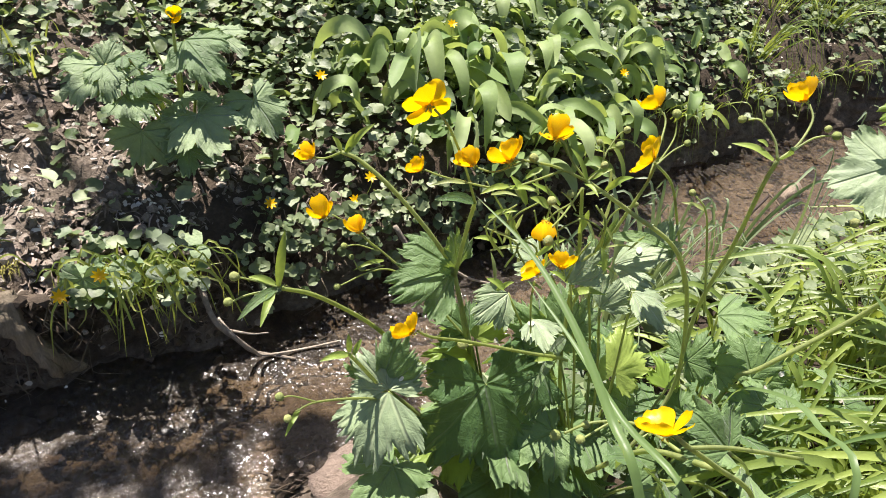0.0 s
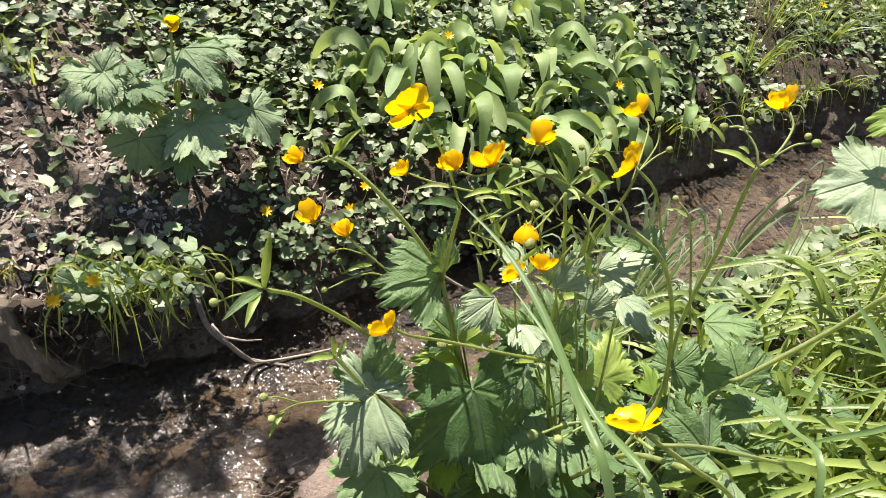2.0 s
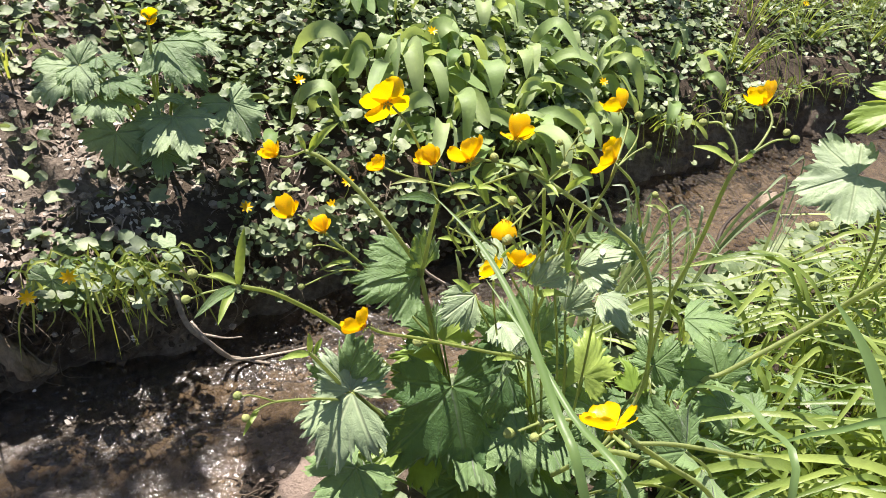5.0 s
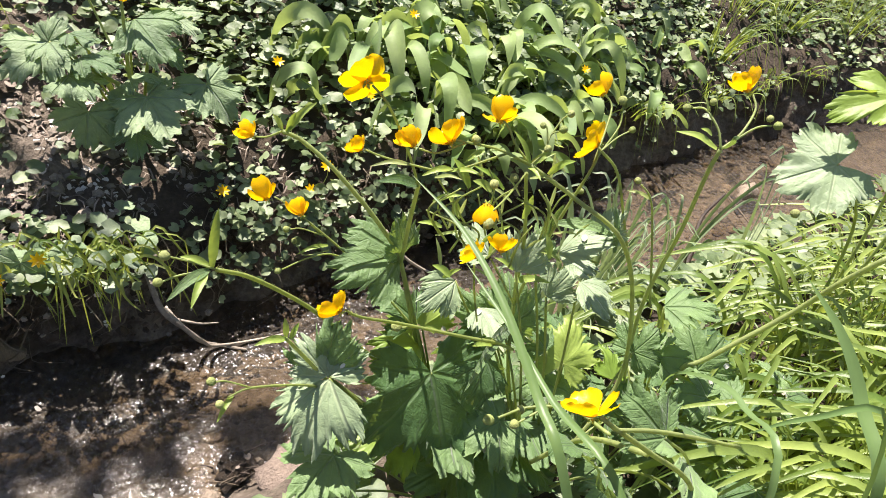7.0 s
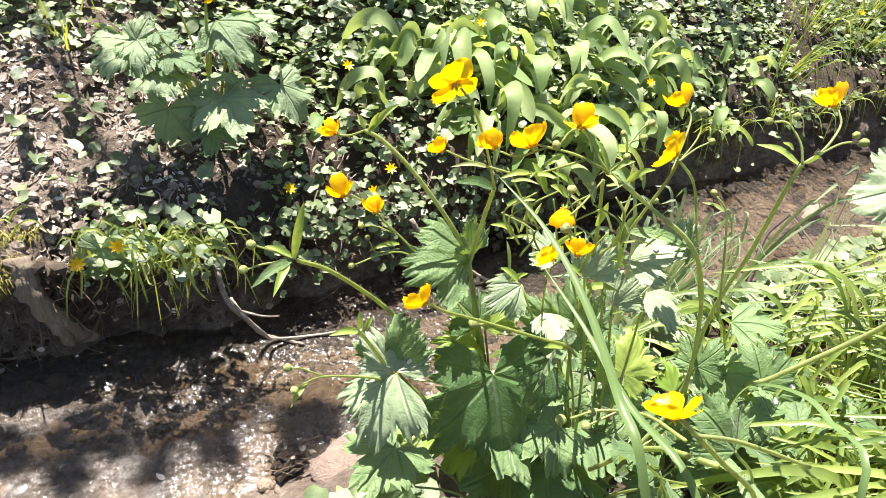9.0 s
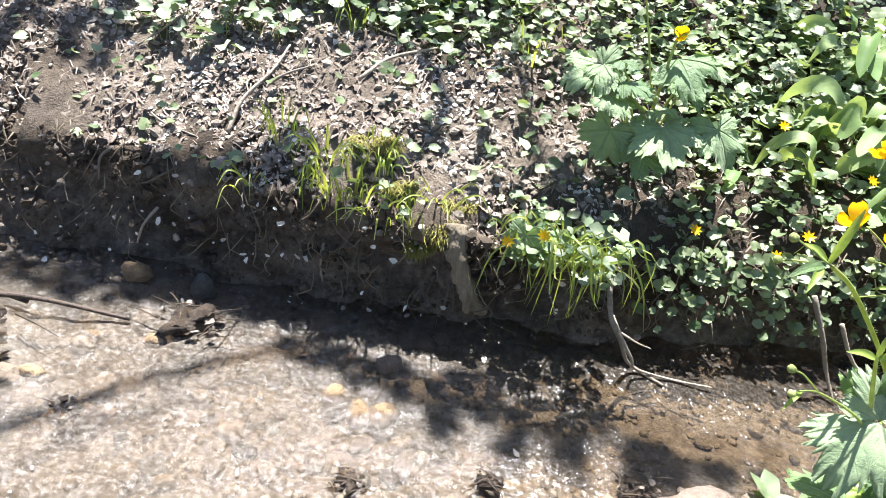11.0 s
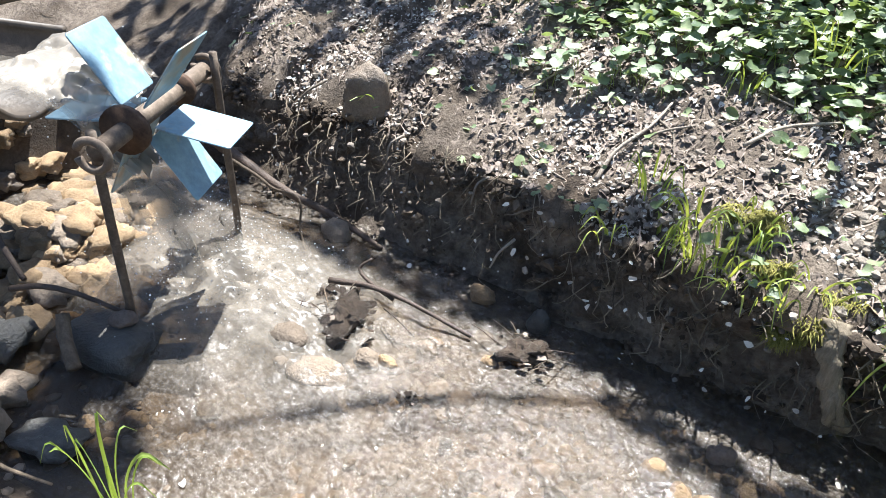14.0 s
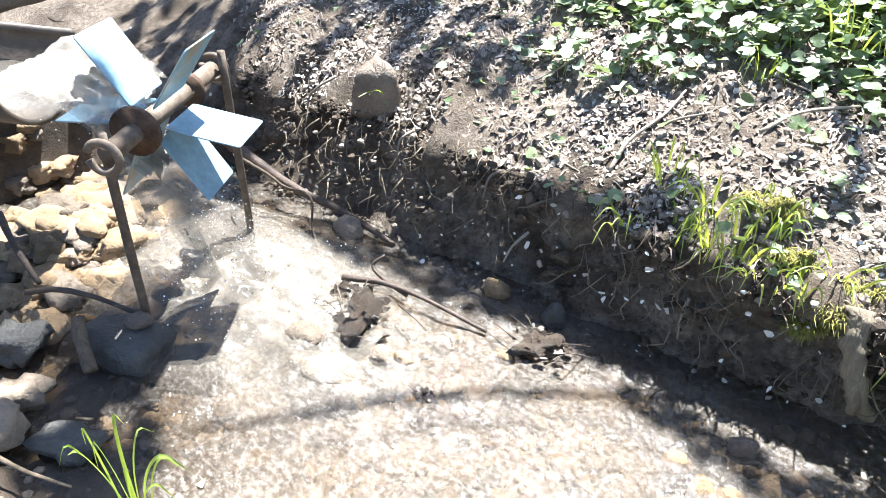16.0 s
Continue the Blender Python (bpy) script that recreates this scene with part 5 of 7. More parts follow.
# ---- lush grass on the near bank ----
def near_grass():
    rnd = random.Random(11)
    s = Shape()
    for _ in range(2600):
        x = rnd.uniform(0.62, 2.4) if rnd.random() < 0.85 else 0.62 + abs(rnd.gauss(0, 1.6))
        y = along(NEAR, x) - 0.02 - rnd.random() * (0.75 + abs(rnd.gauss(0, 0.25)))
        if x < 0.95 and y > 0.30 and rnd.random() < 0.75:
            continue
        b = Vector((x, y, near_z(x, y) - 0.01))
        w = rnd.gauss(math.pi * 0.95, 0.9)
        o = Vector((math.cos(w), math.sin(w), 0))
        d = along(NEAR, x) - y
        far = ease((d - 0.10) / 0.5)
        if d < 0.16 and rnd.random() < 0.65:
            continue
        h, r = rnd.uniform(0.12, 0.27) * (0.22 + 0.78 * far), rnd.uniform(0.06, 0.17) * (0.35 + 0.65 * far)
        pts = [b, b + o * r * 0.2 + Vector((0, 0, h * 0.62)), b + o * r * 0.65 + Vector((0, 0, h)), b + o * r * 1.25 + Vector((0, 0, h * rnd.uniform(0.62, 1.0)))]
        thin_blade(s, pts, rnd.uniform(0.0035, 0.0085), up=(rnd.uniform(-0.4, 0.4), -0.5, 1))
    for _ in range(320):
        x = rnd.uniform(0.68, 1.4)
        y = rnd.uniform(0.02, 0.52)
        b = Vector((x, y, near_z(x, y) - 0.01))
        w = rnd.gauss(math.pi * 1.0, 0.7)
        o = Vector((math.cos(w), math.sin(w), 0))
        h, r = rnd.uniform(0.16, 0.28), rnd.uniform(0.10, 0.2)
        thin_blade(s, [b, b + o * r * 0.2 + Vector((0, 0, h * 0.7)), b + o * r * 0.7 + Vector((0, 0, h)), b + o * r * 1.4 + Vector((0, 0, h * rnd.uniform(0.6, 0.9)))], rnd.uniform(0.010, 0.016), up=(0, -0.4, 1), steps=4)
    for _ in range(75):
        x, y = rnd.uniform(0.66, 1.05), rnd.uniform(0.0, 0.26)
        b = Vector((x, y, near_z(x, y) - 0.01))
        w = rnd.gauss(math.pi * 0.93, 0.45)
        o = Vector((math.cos(w), math.sin(w), 0))
        h, r = rnd.uniform(0.14, 0.26), rnd.uniform(0.14, 0.24)
        thin_blade(s, [b, b + o * r * 0.15 + Vector((0, 0, h * 0.7)), b + o * r * 0.6 + Vector((0, 0, h)), b + o * r * 1.3 + Vector((0, 0, h * rnd.uniform(0.7, 1.0)))], rnd.uniform(0.013, 0.021), up=(0, -0.5, 1), steps=5)
    lone("grass", s, M_GRASS, (0, 0, 0), "lush bright green grass on the near bank", "grass", kind="stuff")
    s = Shape()
    for _ in range(900):
        x = rnd.uniform(0.12, 2.2)
        y = along(NEAR, x) - abs(rnd.gauss(0.02, 0.22))
        if y < 0.05 or (x < 0.3 and y > 0.5):
            continue
        p = Vector((x, y, near_z(x, y) + rnd.uniform(0.005, 0.07)))
        small_leaf(s, p, (rnd.uniform(-0.4, 0.4), rnd.uniform(-0.5, 0.3), 1), rnd.uniform(0.010, 0.024), rnd)
    lone("low_herbs", s, M_COVER, (0, 0, 0), "small low green leaves between the grass", "ground cover", kind="stuff")


def small_leaf(s, p, up, r, rnd, flat=False):
    """A small heart-shaped leaf, folded along its midrib, its edge bluntly toothed and waved."""
    w = rnd.uniform(0, 6.283)
    a, c, u = frame_of((math.cos(w), math.sin(w), rnd.uniform(-0.2, 0.2)), up)
    if flat:
        d = Vector(up).normalized()
        w = Vector((math.cos(w), math.sin(w), 0))
        a, c, u = frame_of(w - d * w.dot(d), up)
    cup, long_, ph = rnd.uniform(-0.25, 0.55), rnd.uniform(0.85, 1.35), rnd.uniform(0, 6.283)
    verts = [p]
    n = 12
    for k in range(n):
        th = math.pi * 2 * k / n
        rr = r * (1.0 if k else 0.45) * (1.03 if k % 2 else 0.96) * (0.93 + 0.14 * rnd.random())
        q = -math.cos(th)
        verts.append(p + a * (rr * q * long_) + c * (rr * math.sin(th) * 0.95) + u * (rr * (cup * abs(math.sin(th)) + 0.12 * math.sin(3 * th + ph) - 0.15 * max(0, q))))
    s.add(verts, [(0, 1 + k, 1 + (k + 1) % n) for k in range(n)])


near_grass()


# ---- far bank: ground cover, litter, blossom ----
def cover_amount(x, y):
    """How thickly the bank is overgrown, 0 to 1."""
    d = y - lip_y(x)
    k = 0.5 + 0.9 * noise.noise(Vector((x * 2.3, y * 2.3, 5))) + 0.5 * noise.noise(Vector((x * 6, y * 6, 9)))
    right = ease((x - 0.0) / 0.35)
    left = ease((-0.30 - x) / 0.4) * ease((d - 0.28) / 0.25)
    mid = ease((d - 0.24) / 0.22) * 0.85
    lowleft = max(0.10 * ease((-0.5 - x) / 0.3), 0.22 * ease((x + 0.85) / 0.2) * ease((0.1 - x) / 0.2))
    gone = ease((x + 1.15) / 0.35)
    if 0.1 < x < 0.7 and d < 0.22:
        right *= 0.45
    if x > 1.0 and d < 0.10:
        right *= 0.4
    return max(right * 1.05, left, mid, lowleft, 0.08) * (0.10 + 0.90 * ease(k * 1.25)) * (0.2 + 0.8 * gone)


def bank_cover():
    rnd = random.Random(3)
    s = Shape()
    count = 0
    for _ in range(260000):
        if count > 31000:
            break
        x = rnd.uniform(-2.6, 4.6)
        y = lip_y(x) + rnd.uniform(-0.01, 1.9)
        edge = ease((4.6 - x) / 1.4) * ease((x + 2.6) / 0.5) * ease((lip_y(x) + 1.9 - y) / 0.9)
        if rnd.random() > cover_amount(x, y) * edge:
            continue
        count += 1
        r = rnd.uniform(0.004, 0.0145) * (1.4 if x < -0.35 and y > lip_y(x) + 0.4 else 1.0)
        p = Vector((x, y, top_z(x, y) + rnd.uniform(0.003, 0.065) * (0.3 + rnd.random())))
        small_leaf(s, p, (rnd.uniform(-0.9, 0.7), rnd.uniform(-1.0, 0.7), 1), r, rnd)
    for _ in range(1700):
        x = rnd.uniform(0.10, 2.4)
        k = rnd.random() ** 0.6
        p = Vector((x, face_y(x, k) - 0.03 * rnd.random(), along(LIP, x) * (0.25 + 0.75 * k)))
        if rnd.random() < (0.35 + 0.65 * k) * (1.0 if x < 0.8 else 0.08):
            small_leaf(s, p, (rnd.uniform(-0.4, 0.4), -0.9, 0.7), rnd.uniform(0.005, 0.013), rnd)
    for _ in range(2600):
        x, y = rnd.gauss(0.82, 0.34), rnd.gauss(1.42, 0.2)
        if y > lip_y(x) + 0.02:
            small_leaf(s, Vector((x, y, top_z(x, y) + rnd.uniform(0.01, 0.075))), (rnd.uniform(-0.8, 0.6), rnd.uniform(-1.0, 0.4), 1), rnd.uniform(0.007, 0.016), rnd)
    lone("ground_cover", s, M_COVER, (0, 0, 0), "dense mat of small round celandine leaves on the bank", "ground cover", kind="stuff")


def blossom():
    rnd = random.Random(5)
    s = Shape()
    for k in range(17000):
        x = rnd.uniform(-2.2, 3.0) if k % 3 == 0 else rnd.uniform(-1.9, 0.05)
        y = lip_y(x) + abs(rnd.gauss(0, 0.5))
        if x > 0.15 and rnd.random() < 0.6:
            continue
        if rnd.random() > 0.34 + 1.9 * noise.noise(Vector((x * 4.5, y * 4.5, 7))) + 0.6 * noise.noise(Vector((x * 17, y * 17, 7))):
            continue
        z = top_z(x, y) + rnd.uniform(0.001, 0.004)
        up = (rnd.uniform(-0.4, 0.4), -0.4 + rnd.uniform(-0.4, 0.4), 1)
        if k % 47 == 0:
            q = rnd.random()
            y = face_y(x, q) - 0.01
            z = along(LIP, x) * q
            up = (0, -1, 0.5)
        elif k % 301 == 0:
            y = rnd.uniform(along(NEAR, x), along(FOOT, x))
            z = 0.006
        p = Vector((x, y, z))
        r = rnd.uniform(0.0018, 0.005) if rnd.random() < 0.62 else rnd.uniform(0.0045, 0.0085)
        d = Vector(up).normalized()
        w = Vector((rnd.uniform(-1, 1), rnd.uniform(-1, 1), 0))
        a, c, u = frame_of(w - d * w.dot(d), up)
        n = 7
        slim, curl = rnd.uniform(0.4, 0.9), rnd.uniform(-0.1, 0.8)
        round_ = [p + u * 0.0008]
        for q in range(n):
            w = 6.283 * q / n
            rr = r * rnd.uniform(0.55, 1.15)
            round_.append(p + a * (rr * math.cos(w)) + c * (rr * math.sin(w) * slim) + u * (curl * rr * math.sin(w) ** 2))
        s.add(round_, [(0, 1 + q, 1 + (q + 1) % n) for q in range(n)])
    lone("fallen_petals", s, M_BLOSSOM, (0, 0, 0), "small white fallen blossom petals strewn over the bank", "petals", kind="stuff")
    s = Shape()
    for _ in range(26000):
        x = rnd.uniform(-2.2, 2.6) if rnd.random() < 0.55 else rnd.uniform(-1.9, -0.1)
        if x > -0.1 and rnd.random() < 0.9:
            continue
        y = lip_y(x) + abs(rnd.gauss(0, 0.5))
        if rnd.random() > 0.40 + 1.6 * noise.noise(Vector((x * 6, y * 6, 15))):
            continue
        p = Vector((x, y, top_z(x, y) + 0.0015))
        r = rnd.uniform(0.002, 0.010) * rnd.uniform(0.4, 1.2)
        small_leaf(s, p + Vector((0, 0, 0.002)), (rnd.uniform(-0.8, 0.8), -0.4 + rnd.uniform(-0.8, 0.8), 1), r, rnd, True)
    for _ in range(3600):
        x = rnd.uniform(-2.0, 0.3)
        y = lip_y(x) - 0.01 + abs(rnd.gauss(0, 0.4))
        w, n = rnd.uniform(0, 6.283), rnd.uniform(0.008, 0.035)
        p = Vector((x, y, top_z(x, y) + 0.003))
        d = Vector((math.cos(w) * n, math.sin(w) * n, 0))
        q = p + d
        thin_blade(s, [p, (p + q) / 2 + Vector((rnd.uniform(-0.004, 0.004), 0, 0.2 * d.y + 0.006)), Vector((q.x, q.y, top_z(q.x, q.y) + 0.003))], rnd.uniform(0.0012, 0.0045), steps=1)
    lone("leaf_litter", s, M_LITTER, (0, 0, 0), "brown dead leaves and crumbs lying on the bank", "leaf litter", kind="stuff")
    s = Shape()
    for _ in range(8500):
        x = rnd.uniform(-2.0, 1.2) if rnd.random() < 0.5 else rnd.uniform(-1.9, 0.15)
        if rnd.random() < 0.99:
            y = lip_y(x) + abs(rnd.gauss(0, 0.35))
            z = top_z(x, y)
            if rnd.random() > 0.35 + 1.5 * noise.noise(Vector((x * 7, y * 7, 12))):
                continue
        else:
            q = rnd.random()
            y = face_y(x, q)
            z = along(LIP, x) * q
        r = rnd.uniform(0.002, 0.009)
        stone(s, (x, y, z), (r, r * rnd.uniform(0.6, 1), r * rnd.uniform(0.5, 0.9)), rnd.random() * 6, 0.4, rnd.random() * 90, small=True)
    for _ in range(900):
        x = rnd.uniform(-0.45, 0.12) if rnd.random() < 0.7 else rnd.uniform(-1.6, 0.3)
        y = lip_y(x) + 0.01 + abs(rnd.gauss(0, 0.16))
        if rnd.random() > 0.45 + 1.4 * noise.noise(Vector((x * 9, y * 9, 21))):
            continue
        r = rnd.uniform(0.004, 0.0135)
        stone(s, (x, y, top_z(x, y) + r * 0.15), (r, r * rnd.uniform(0.6, 1), r * rnd.uniform(0.4, 0.8)), rnd.random() * 6, 0.6, rnd.random() * 90, small=True)
    lone("earth_crumbs", s, M_CRUMB, (0, 0, 0), "loose crumbs of dry greyish earth on the bank", "earth", kind="stuff", smooth=False)


M_CLOD = solid("brown_clod", [(0.2, (0.045, 0.034, 0.024)), (0.55, (0.10, 0.077, 0.055)), (0.85, (0.19, 0.15, 0.11))], 60, 0.9, strength=0.9)


def face_clods():
    """Lumps, crumbs and dead stalks that stick out of the crumbling face, thickest under the lip."""
    rnd = random.Random(19)
    s = Shape()
    for _ in range(3600):
        x = rnd.uniform(-1.75, 0.9)
        k = rnd.random() if rnd.random() < 0.6 else rnd.uniform(0.8, 1.05)
        if noise.noise(Vector((x * 8, k * 2.5, 31))) < -0.12:
            continue
        r = rnd.uniform(0.002, 0.007) if rnd.random() < 0.85 else rnd.uniform(0.007, 0.016)
        stone(s, (x, face_y(x, min(1, k)) + rnd.uniform(0.0, 0.03), along(LIP, x) * k * 0.92), (r, r * 0.8, r * rnd.uniform(0.5, 0.9)), rnd.random() * 6, 0.7, rnd.random() * 90, small=True)
    for _ in range(420):
        x = rnd.uniform(-1.6, 0.5)
        k = rnd.uniform(0.55, 1.05)
        p = Vector((x, face_y(x, min(1, k)) + 0.012, along(LIP, x) * k * 0.95))
        q = p + Vector((rnd.uniform(-0.03, 0.03), -rnd.uniform(0.002, 0.022), rnd.uniform(-0.05, 0.008)))
        thin_blade(s, [p, (p + q) / 2 + Vector((rnd.uniform(-0.008, 0.008), -0.008, 0.004)), q], rnd.uniform(0.0010, 0.0030), steps=2)
    lone("earth_clods", s, M_CLOD, (0, 0, 0), "brown clods and dead stalks sticking out of the cut bank", "earth", kind="stuff", smooth=False)


bank_cover()
blossom()
face_clods()


# ---- broad-leaved clumps on the bank ----
def garlic(x, y, count, seed, size=1.0, spread=0.10):
    rnd = random.Random(seed)
    base = Vector((x, y, top_z(x, y)))
    count = int(count * 2.3)
    t = thing("wild_garlic", base, "clump of broad pale green wild garlic leaves on the bank", "plant", "wild garlic on the bank")
    for k in range(count):
        w = rnd.uniform(0, 6.283)
        o = Vector((math.cos(w), math.sin(w) - 0.2, 0)).normalized()
        px, py = x + o.x * spread * rnd.random(), y + o.y * spread * rnd.random()
        b = Vector((px, py, top_z(px, py) - 0.005))
        L = rnd.uniform(0.07, 0.14) * size
        h = rnd.uniform(0.25, 0.95) * L
        side = o.cross(Vector((0, 0, 1))) * rnd.uniform(-0.25, 0.25) * L
        p1 = b + o * L * 0.18 + Vector((0, 0, h * 0.7))
        p2 = b + o * L * 0.5 + Vector((0, 0, h * 1.0)) + side * 0.3
        p3 = b + o * L * 0.85 + Vector((0, 0, h * rnd.uniform(0.55, 1.0))) + side * 0.8
        p4 = b + o * L * 1.05 + Vector((0, 0, h * rnd.uniform(-0.2, 0.75))) + side * 1.2
        s = Shape()
        blade(s, [b, p1, p2, p3, p4], rnd.uniform(0.026, 0.043) * size, up=(rnd.uniform(-1.0, 1.0), rnd.uniform(-1.1, 0.3), 0.9), fold=rnd.uniform(0.1, 0.45), steps=4, swell=rnd.uniform(0.5, 0.62), tip=0.01, neck=0.06, twist=rnd.uniform(-1.1, 1.1))
        part("leaf", s, M_GARLIC, t)


for n_g, (x, y, c, z) in enumerate(((0.62, 1.24, 10, 1.1), (0.76, 1.25, 11, 1.15), (0.90, 1.27, 10, 1.1), (1.02, 1.31, 9, 1.05), (0.58, 1.38, 9, 1.1), (0.74, 1.40, 9, 1.1), (0.90, 1.44, 9, 1.1), (1.08, 1.43, 8, 1.0), (1.2, 1.48, 6, 1.0), (0.48, 1.36, 7, 1.0), (0.62, 1.55, 8, 1.1), (0.85, 1.62, 8, 1.1), (0.28, 1.27, 3, 0.95), (1.40, 1.37, 3, 0.9), (1.5, 1.52, 3, 0.9), (0.5, 1.6, 6, 1.0), (1.1, 1.6, 6, 1.0))):
    garlic(x, y, c, 40 + n_g, z * 0.98)


# ---- the big-leaved buttercup on the bank ----
def bank_plant():
    base = Vector((0.045, 1.135, top_z(0.045, 1.135)))
    pl = thing("buttercup_plant", base, "bushy buttercup with large hairy lobed leaves on the bank", "flower")
    front, lying = (-0.05, -0.75, 0.65), (0.0, -0.15, 1)
    # where a leaf joins its stalk, where its middle lobe ends, which way it faces, its kind
    leaves = (
        ((-0.024, 1.08, 0.366), (-0.050, 1.045, 0.298), front, FIVE), ((0.044, 1.06, 0.335), (0.038, 1.00, 0.325), lying, FIVE), ((0.065, 1.09, 0.384), (0.110, 1.00, 0.352), lying, FIVE),
        ((0.061, 1.15, 0.488), (0.104, 1.07, 0.463), (-0.1, -0.3, 1), TRI), ((0.161, 1.12, 0.388), (0.206, 1.06, 0.330), (0.1, -0.5, 0.9), FIVE), ((-0.063, 1.13, 0.46), (-0.123, 1.07, 0.438), (-0.1, -0.2, 1), TRI),
        ((-0.063, 1.13, 0.46), (-0.043, 1.15, 0.493), (0.1, -0.7, 0.6), TRI), ((-0.063, 1.13, 0.46), (-0.047, 1.075, 0.458), lying, TRI), ((-0.035, 1.14, 0.469), (0.006, 1.11, 0.465), lying, TRI),
        ((-0.024, 1.12, 0.439), (0.036, 1.08, 0.449), lying, TRI), ((-0.042, 1.09, 0.424), (0.004, 1.03, 0.411), lying, FIVE), ((0.041, 1.12, 0.402), (0.085, 1.09, 0.418), lying, TRI),
        ((0.109, 1.18, 0.486), (0.167, 1.13, 0.479), (0, -0.3, 1), FIVE), ((0.085, 1.17, 0.44), (0.135, 1.12, 0.425), lying, FIVE), ((0.02, 1.10, 0.37), (0.01, 1.05, 0.35), lying, TRI),
        ((0.10, 1.20, 0.47), (0.13, 1.24, 0.48), lying, FIVE), ((-0.02, 1.18, 0.43), (-0.07, 1.20, 0.41), lying, FIVE),
    )
    rnd = random.Random(12)
    for seed, (a, b, up, lobes) in enumerate(leaves):
        a, b = Vector(a), Vector(b)
        s = Shape()
        lobed(s, a, b - a, up, (b - a).length * (0.80 if lobes is FIVE else 0.98), lobes, deep=0.42, teeth=0.12, fold=0.06, droop=0.35, seed=seed + 70, broad=31 if lobes is FIVE else 29, crumple=0.14, half=152 if lobes is FIVE else 88)
        part("leaf", s, M_BANKLEAF, pl)
        stalk(pl, [base - Vector((0, 0, 0.01)), base.lerp(a, 0.6) + Vector((rnd.uniform(-0.01, 0.01), 0.01, 0.02)), a], 0.0026, 0.0018, 0)
    top = (0.050, 1.15, 0.527)
    stalk(pl, [base, (0.042, 1.12, 0.41), (0.044, 1.13, 0.46), (0.046, 1.14, 0.514), top], 0.0042, 0.0022, 60)
    stalk(pl, [(0.042, 1.12, 0.41), (0.020, 1.135, 0.46), (0.003, 1.15, 0.511), (-0.014, 1.16, 0.557), (-0.03, 1.165, 0.60)], 0.0026, 0.0016, 30)
    stalk(pl, [(0.027, 1.10, 0.401), (-0.005, 1.11, 0.42), (-0.063, 1.13, 0.46)], 0.0042, 0.003, 30)
    bloom(pl, top, (0.0, -0.6, 0.6), 0.0165, 0.9, 33)
    bract(pl, top, (0.01, 1.13, 0.548), 0.016, 0.1)
    bract(pl, top, (0.09, 1.12, 0.545), 0.016, 0.1)


bank_plant()


# ---- celandines ----
def celandine(at, seed):
    rnd = random.Random(seed)
    at = Vector(at)
    base = at - Vector((0, -0.02, 0.05))
    t = thing("celandine", base, "small yellow celandine flower on a thin stalk on the bank", "flower", "celandines")
    stalk(t, [base, base.lerp(at, 0.5) + Vector((0.004, 0, 0)), at], 0.0008, 0.0006, 0)
    z = Vector((rnd.uniform(-0.3, 0.3), -0.5, 0.8)).normalized()
    x = z.orthogonal().normalized()
    turn = Matrix((x, z.cross(x), z)).transposed()
    for k in range(8):
        w = 2 * math.pi * k / 8
        d = turn @ Vector((math.cos(w), math.sin(w), 0.25))
        s = Shape()
        blade(s, [at, at + d * 0.006, at + d * 0.0125], 0.005, up=z, fold=0.2, steps=2, swell=0.5)
        part("petal", s, M_PETAL, t)


for n_c, at in enumerate(((0.166, 1.02, 0.235), (0.329, 1.05, 0.20), (0.47, 1.17, 0.33), (1.05, 1.28, 0.32), (0.985, 1.25, 0.23), (-0.10, 0.84, 0.27), (-0.155, 0.83, 0.25), (0.35, 1.02, 0.27), (2.1, 1.70, 0.37), (0.62, 1.36, 0.42), (0.30, 1.22, 0.38))):
    celandine(at, n_c)


# ---- the drooping clump at the lip of the bank ----
def lip_clump():
    rnd = random.Random(17)
    base = Vector((-0.09, 0.89, top_z(-0.09, 0.915)))
    t = thing("herb_clump", base, "small herbs and grass drooping over the bank's edge", "plant")
    for k in range(150):
        o = Vector((rnd.uniform(-0.07, 0.13), rnd.uniform(-0.05, 0.10), 0))
        s = Shape()
        small_leaf(s, base + o + Vector((0, 0, rnd.uniform(-0.015, 0.065))), (rnd.uniform(-0.8, 0.8), rnd.uniform(-1.1, 0.3), 1), rnd.uniform(0.004, 0.016), rnd)
        part("leaf", s, (M_COVER, M_BANKLEAF, M_PATCH)[k % 3], t)
    for k in range(70):
        b = base + Vector((rnd.uniform(-0.05, 0.11), rnd.uniform(-0.02, 0.04), 0))
        w = rnd.uniform(-1.7, 1.7)
        o = Vector((math.sin(w) + 0.25, -math.cos(w) * 0.7, 0))
        r = rnd.uniform(0.04, 0.12)
        s = Shape()
        thin_blade(s, [b, b + o * r * 0.5 + Vector((0, 0, rnd.uniform(0.02, 0.075))), b + o * r * 0.9 + Vector((0.01 * rnd.uniform(-1, 1), 0, rnd.uniform(-0.02, 0.05))), b + o * r * 1.1 + Vector((0.03 * rnd.uniform(-1, 1), 0, rnd.uniform(-0.09, 0.05)))], rnd.uniform(0.0018, 0.0065), up=(0, -0.5, 1), steps=3)
        part("blade", s, M_LIPGRASS if k % 2 else M_GRASS, t)
    s = Shape()
    lobed(s, (-0.128, 0.87, 0.245), (-0.1, -0.35, -0.85), (0, -1, 0.5), 0.042, FIVE, deep=0.65, fold=0.15, seed=91, broad=42)
    part("leaf", s, M_BANKLEAF, t)


lip_clump()

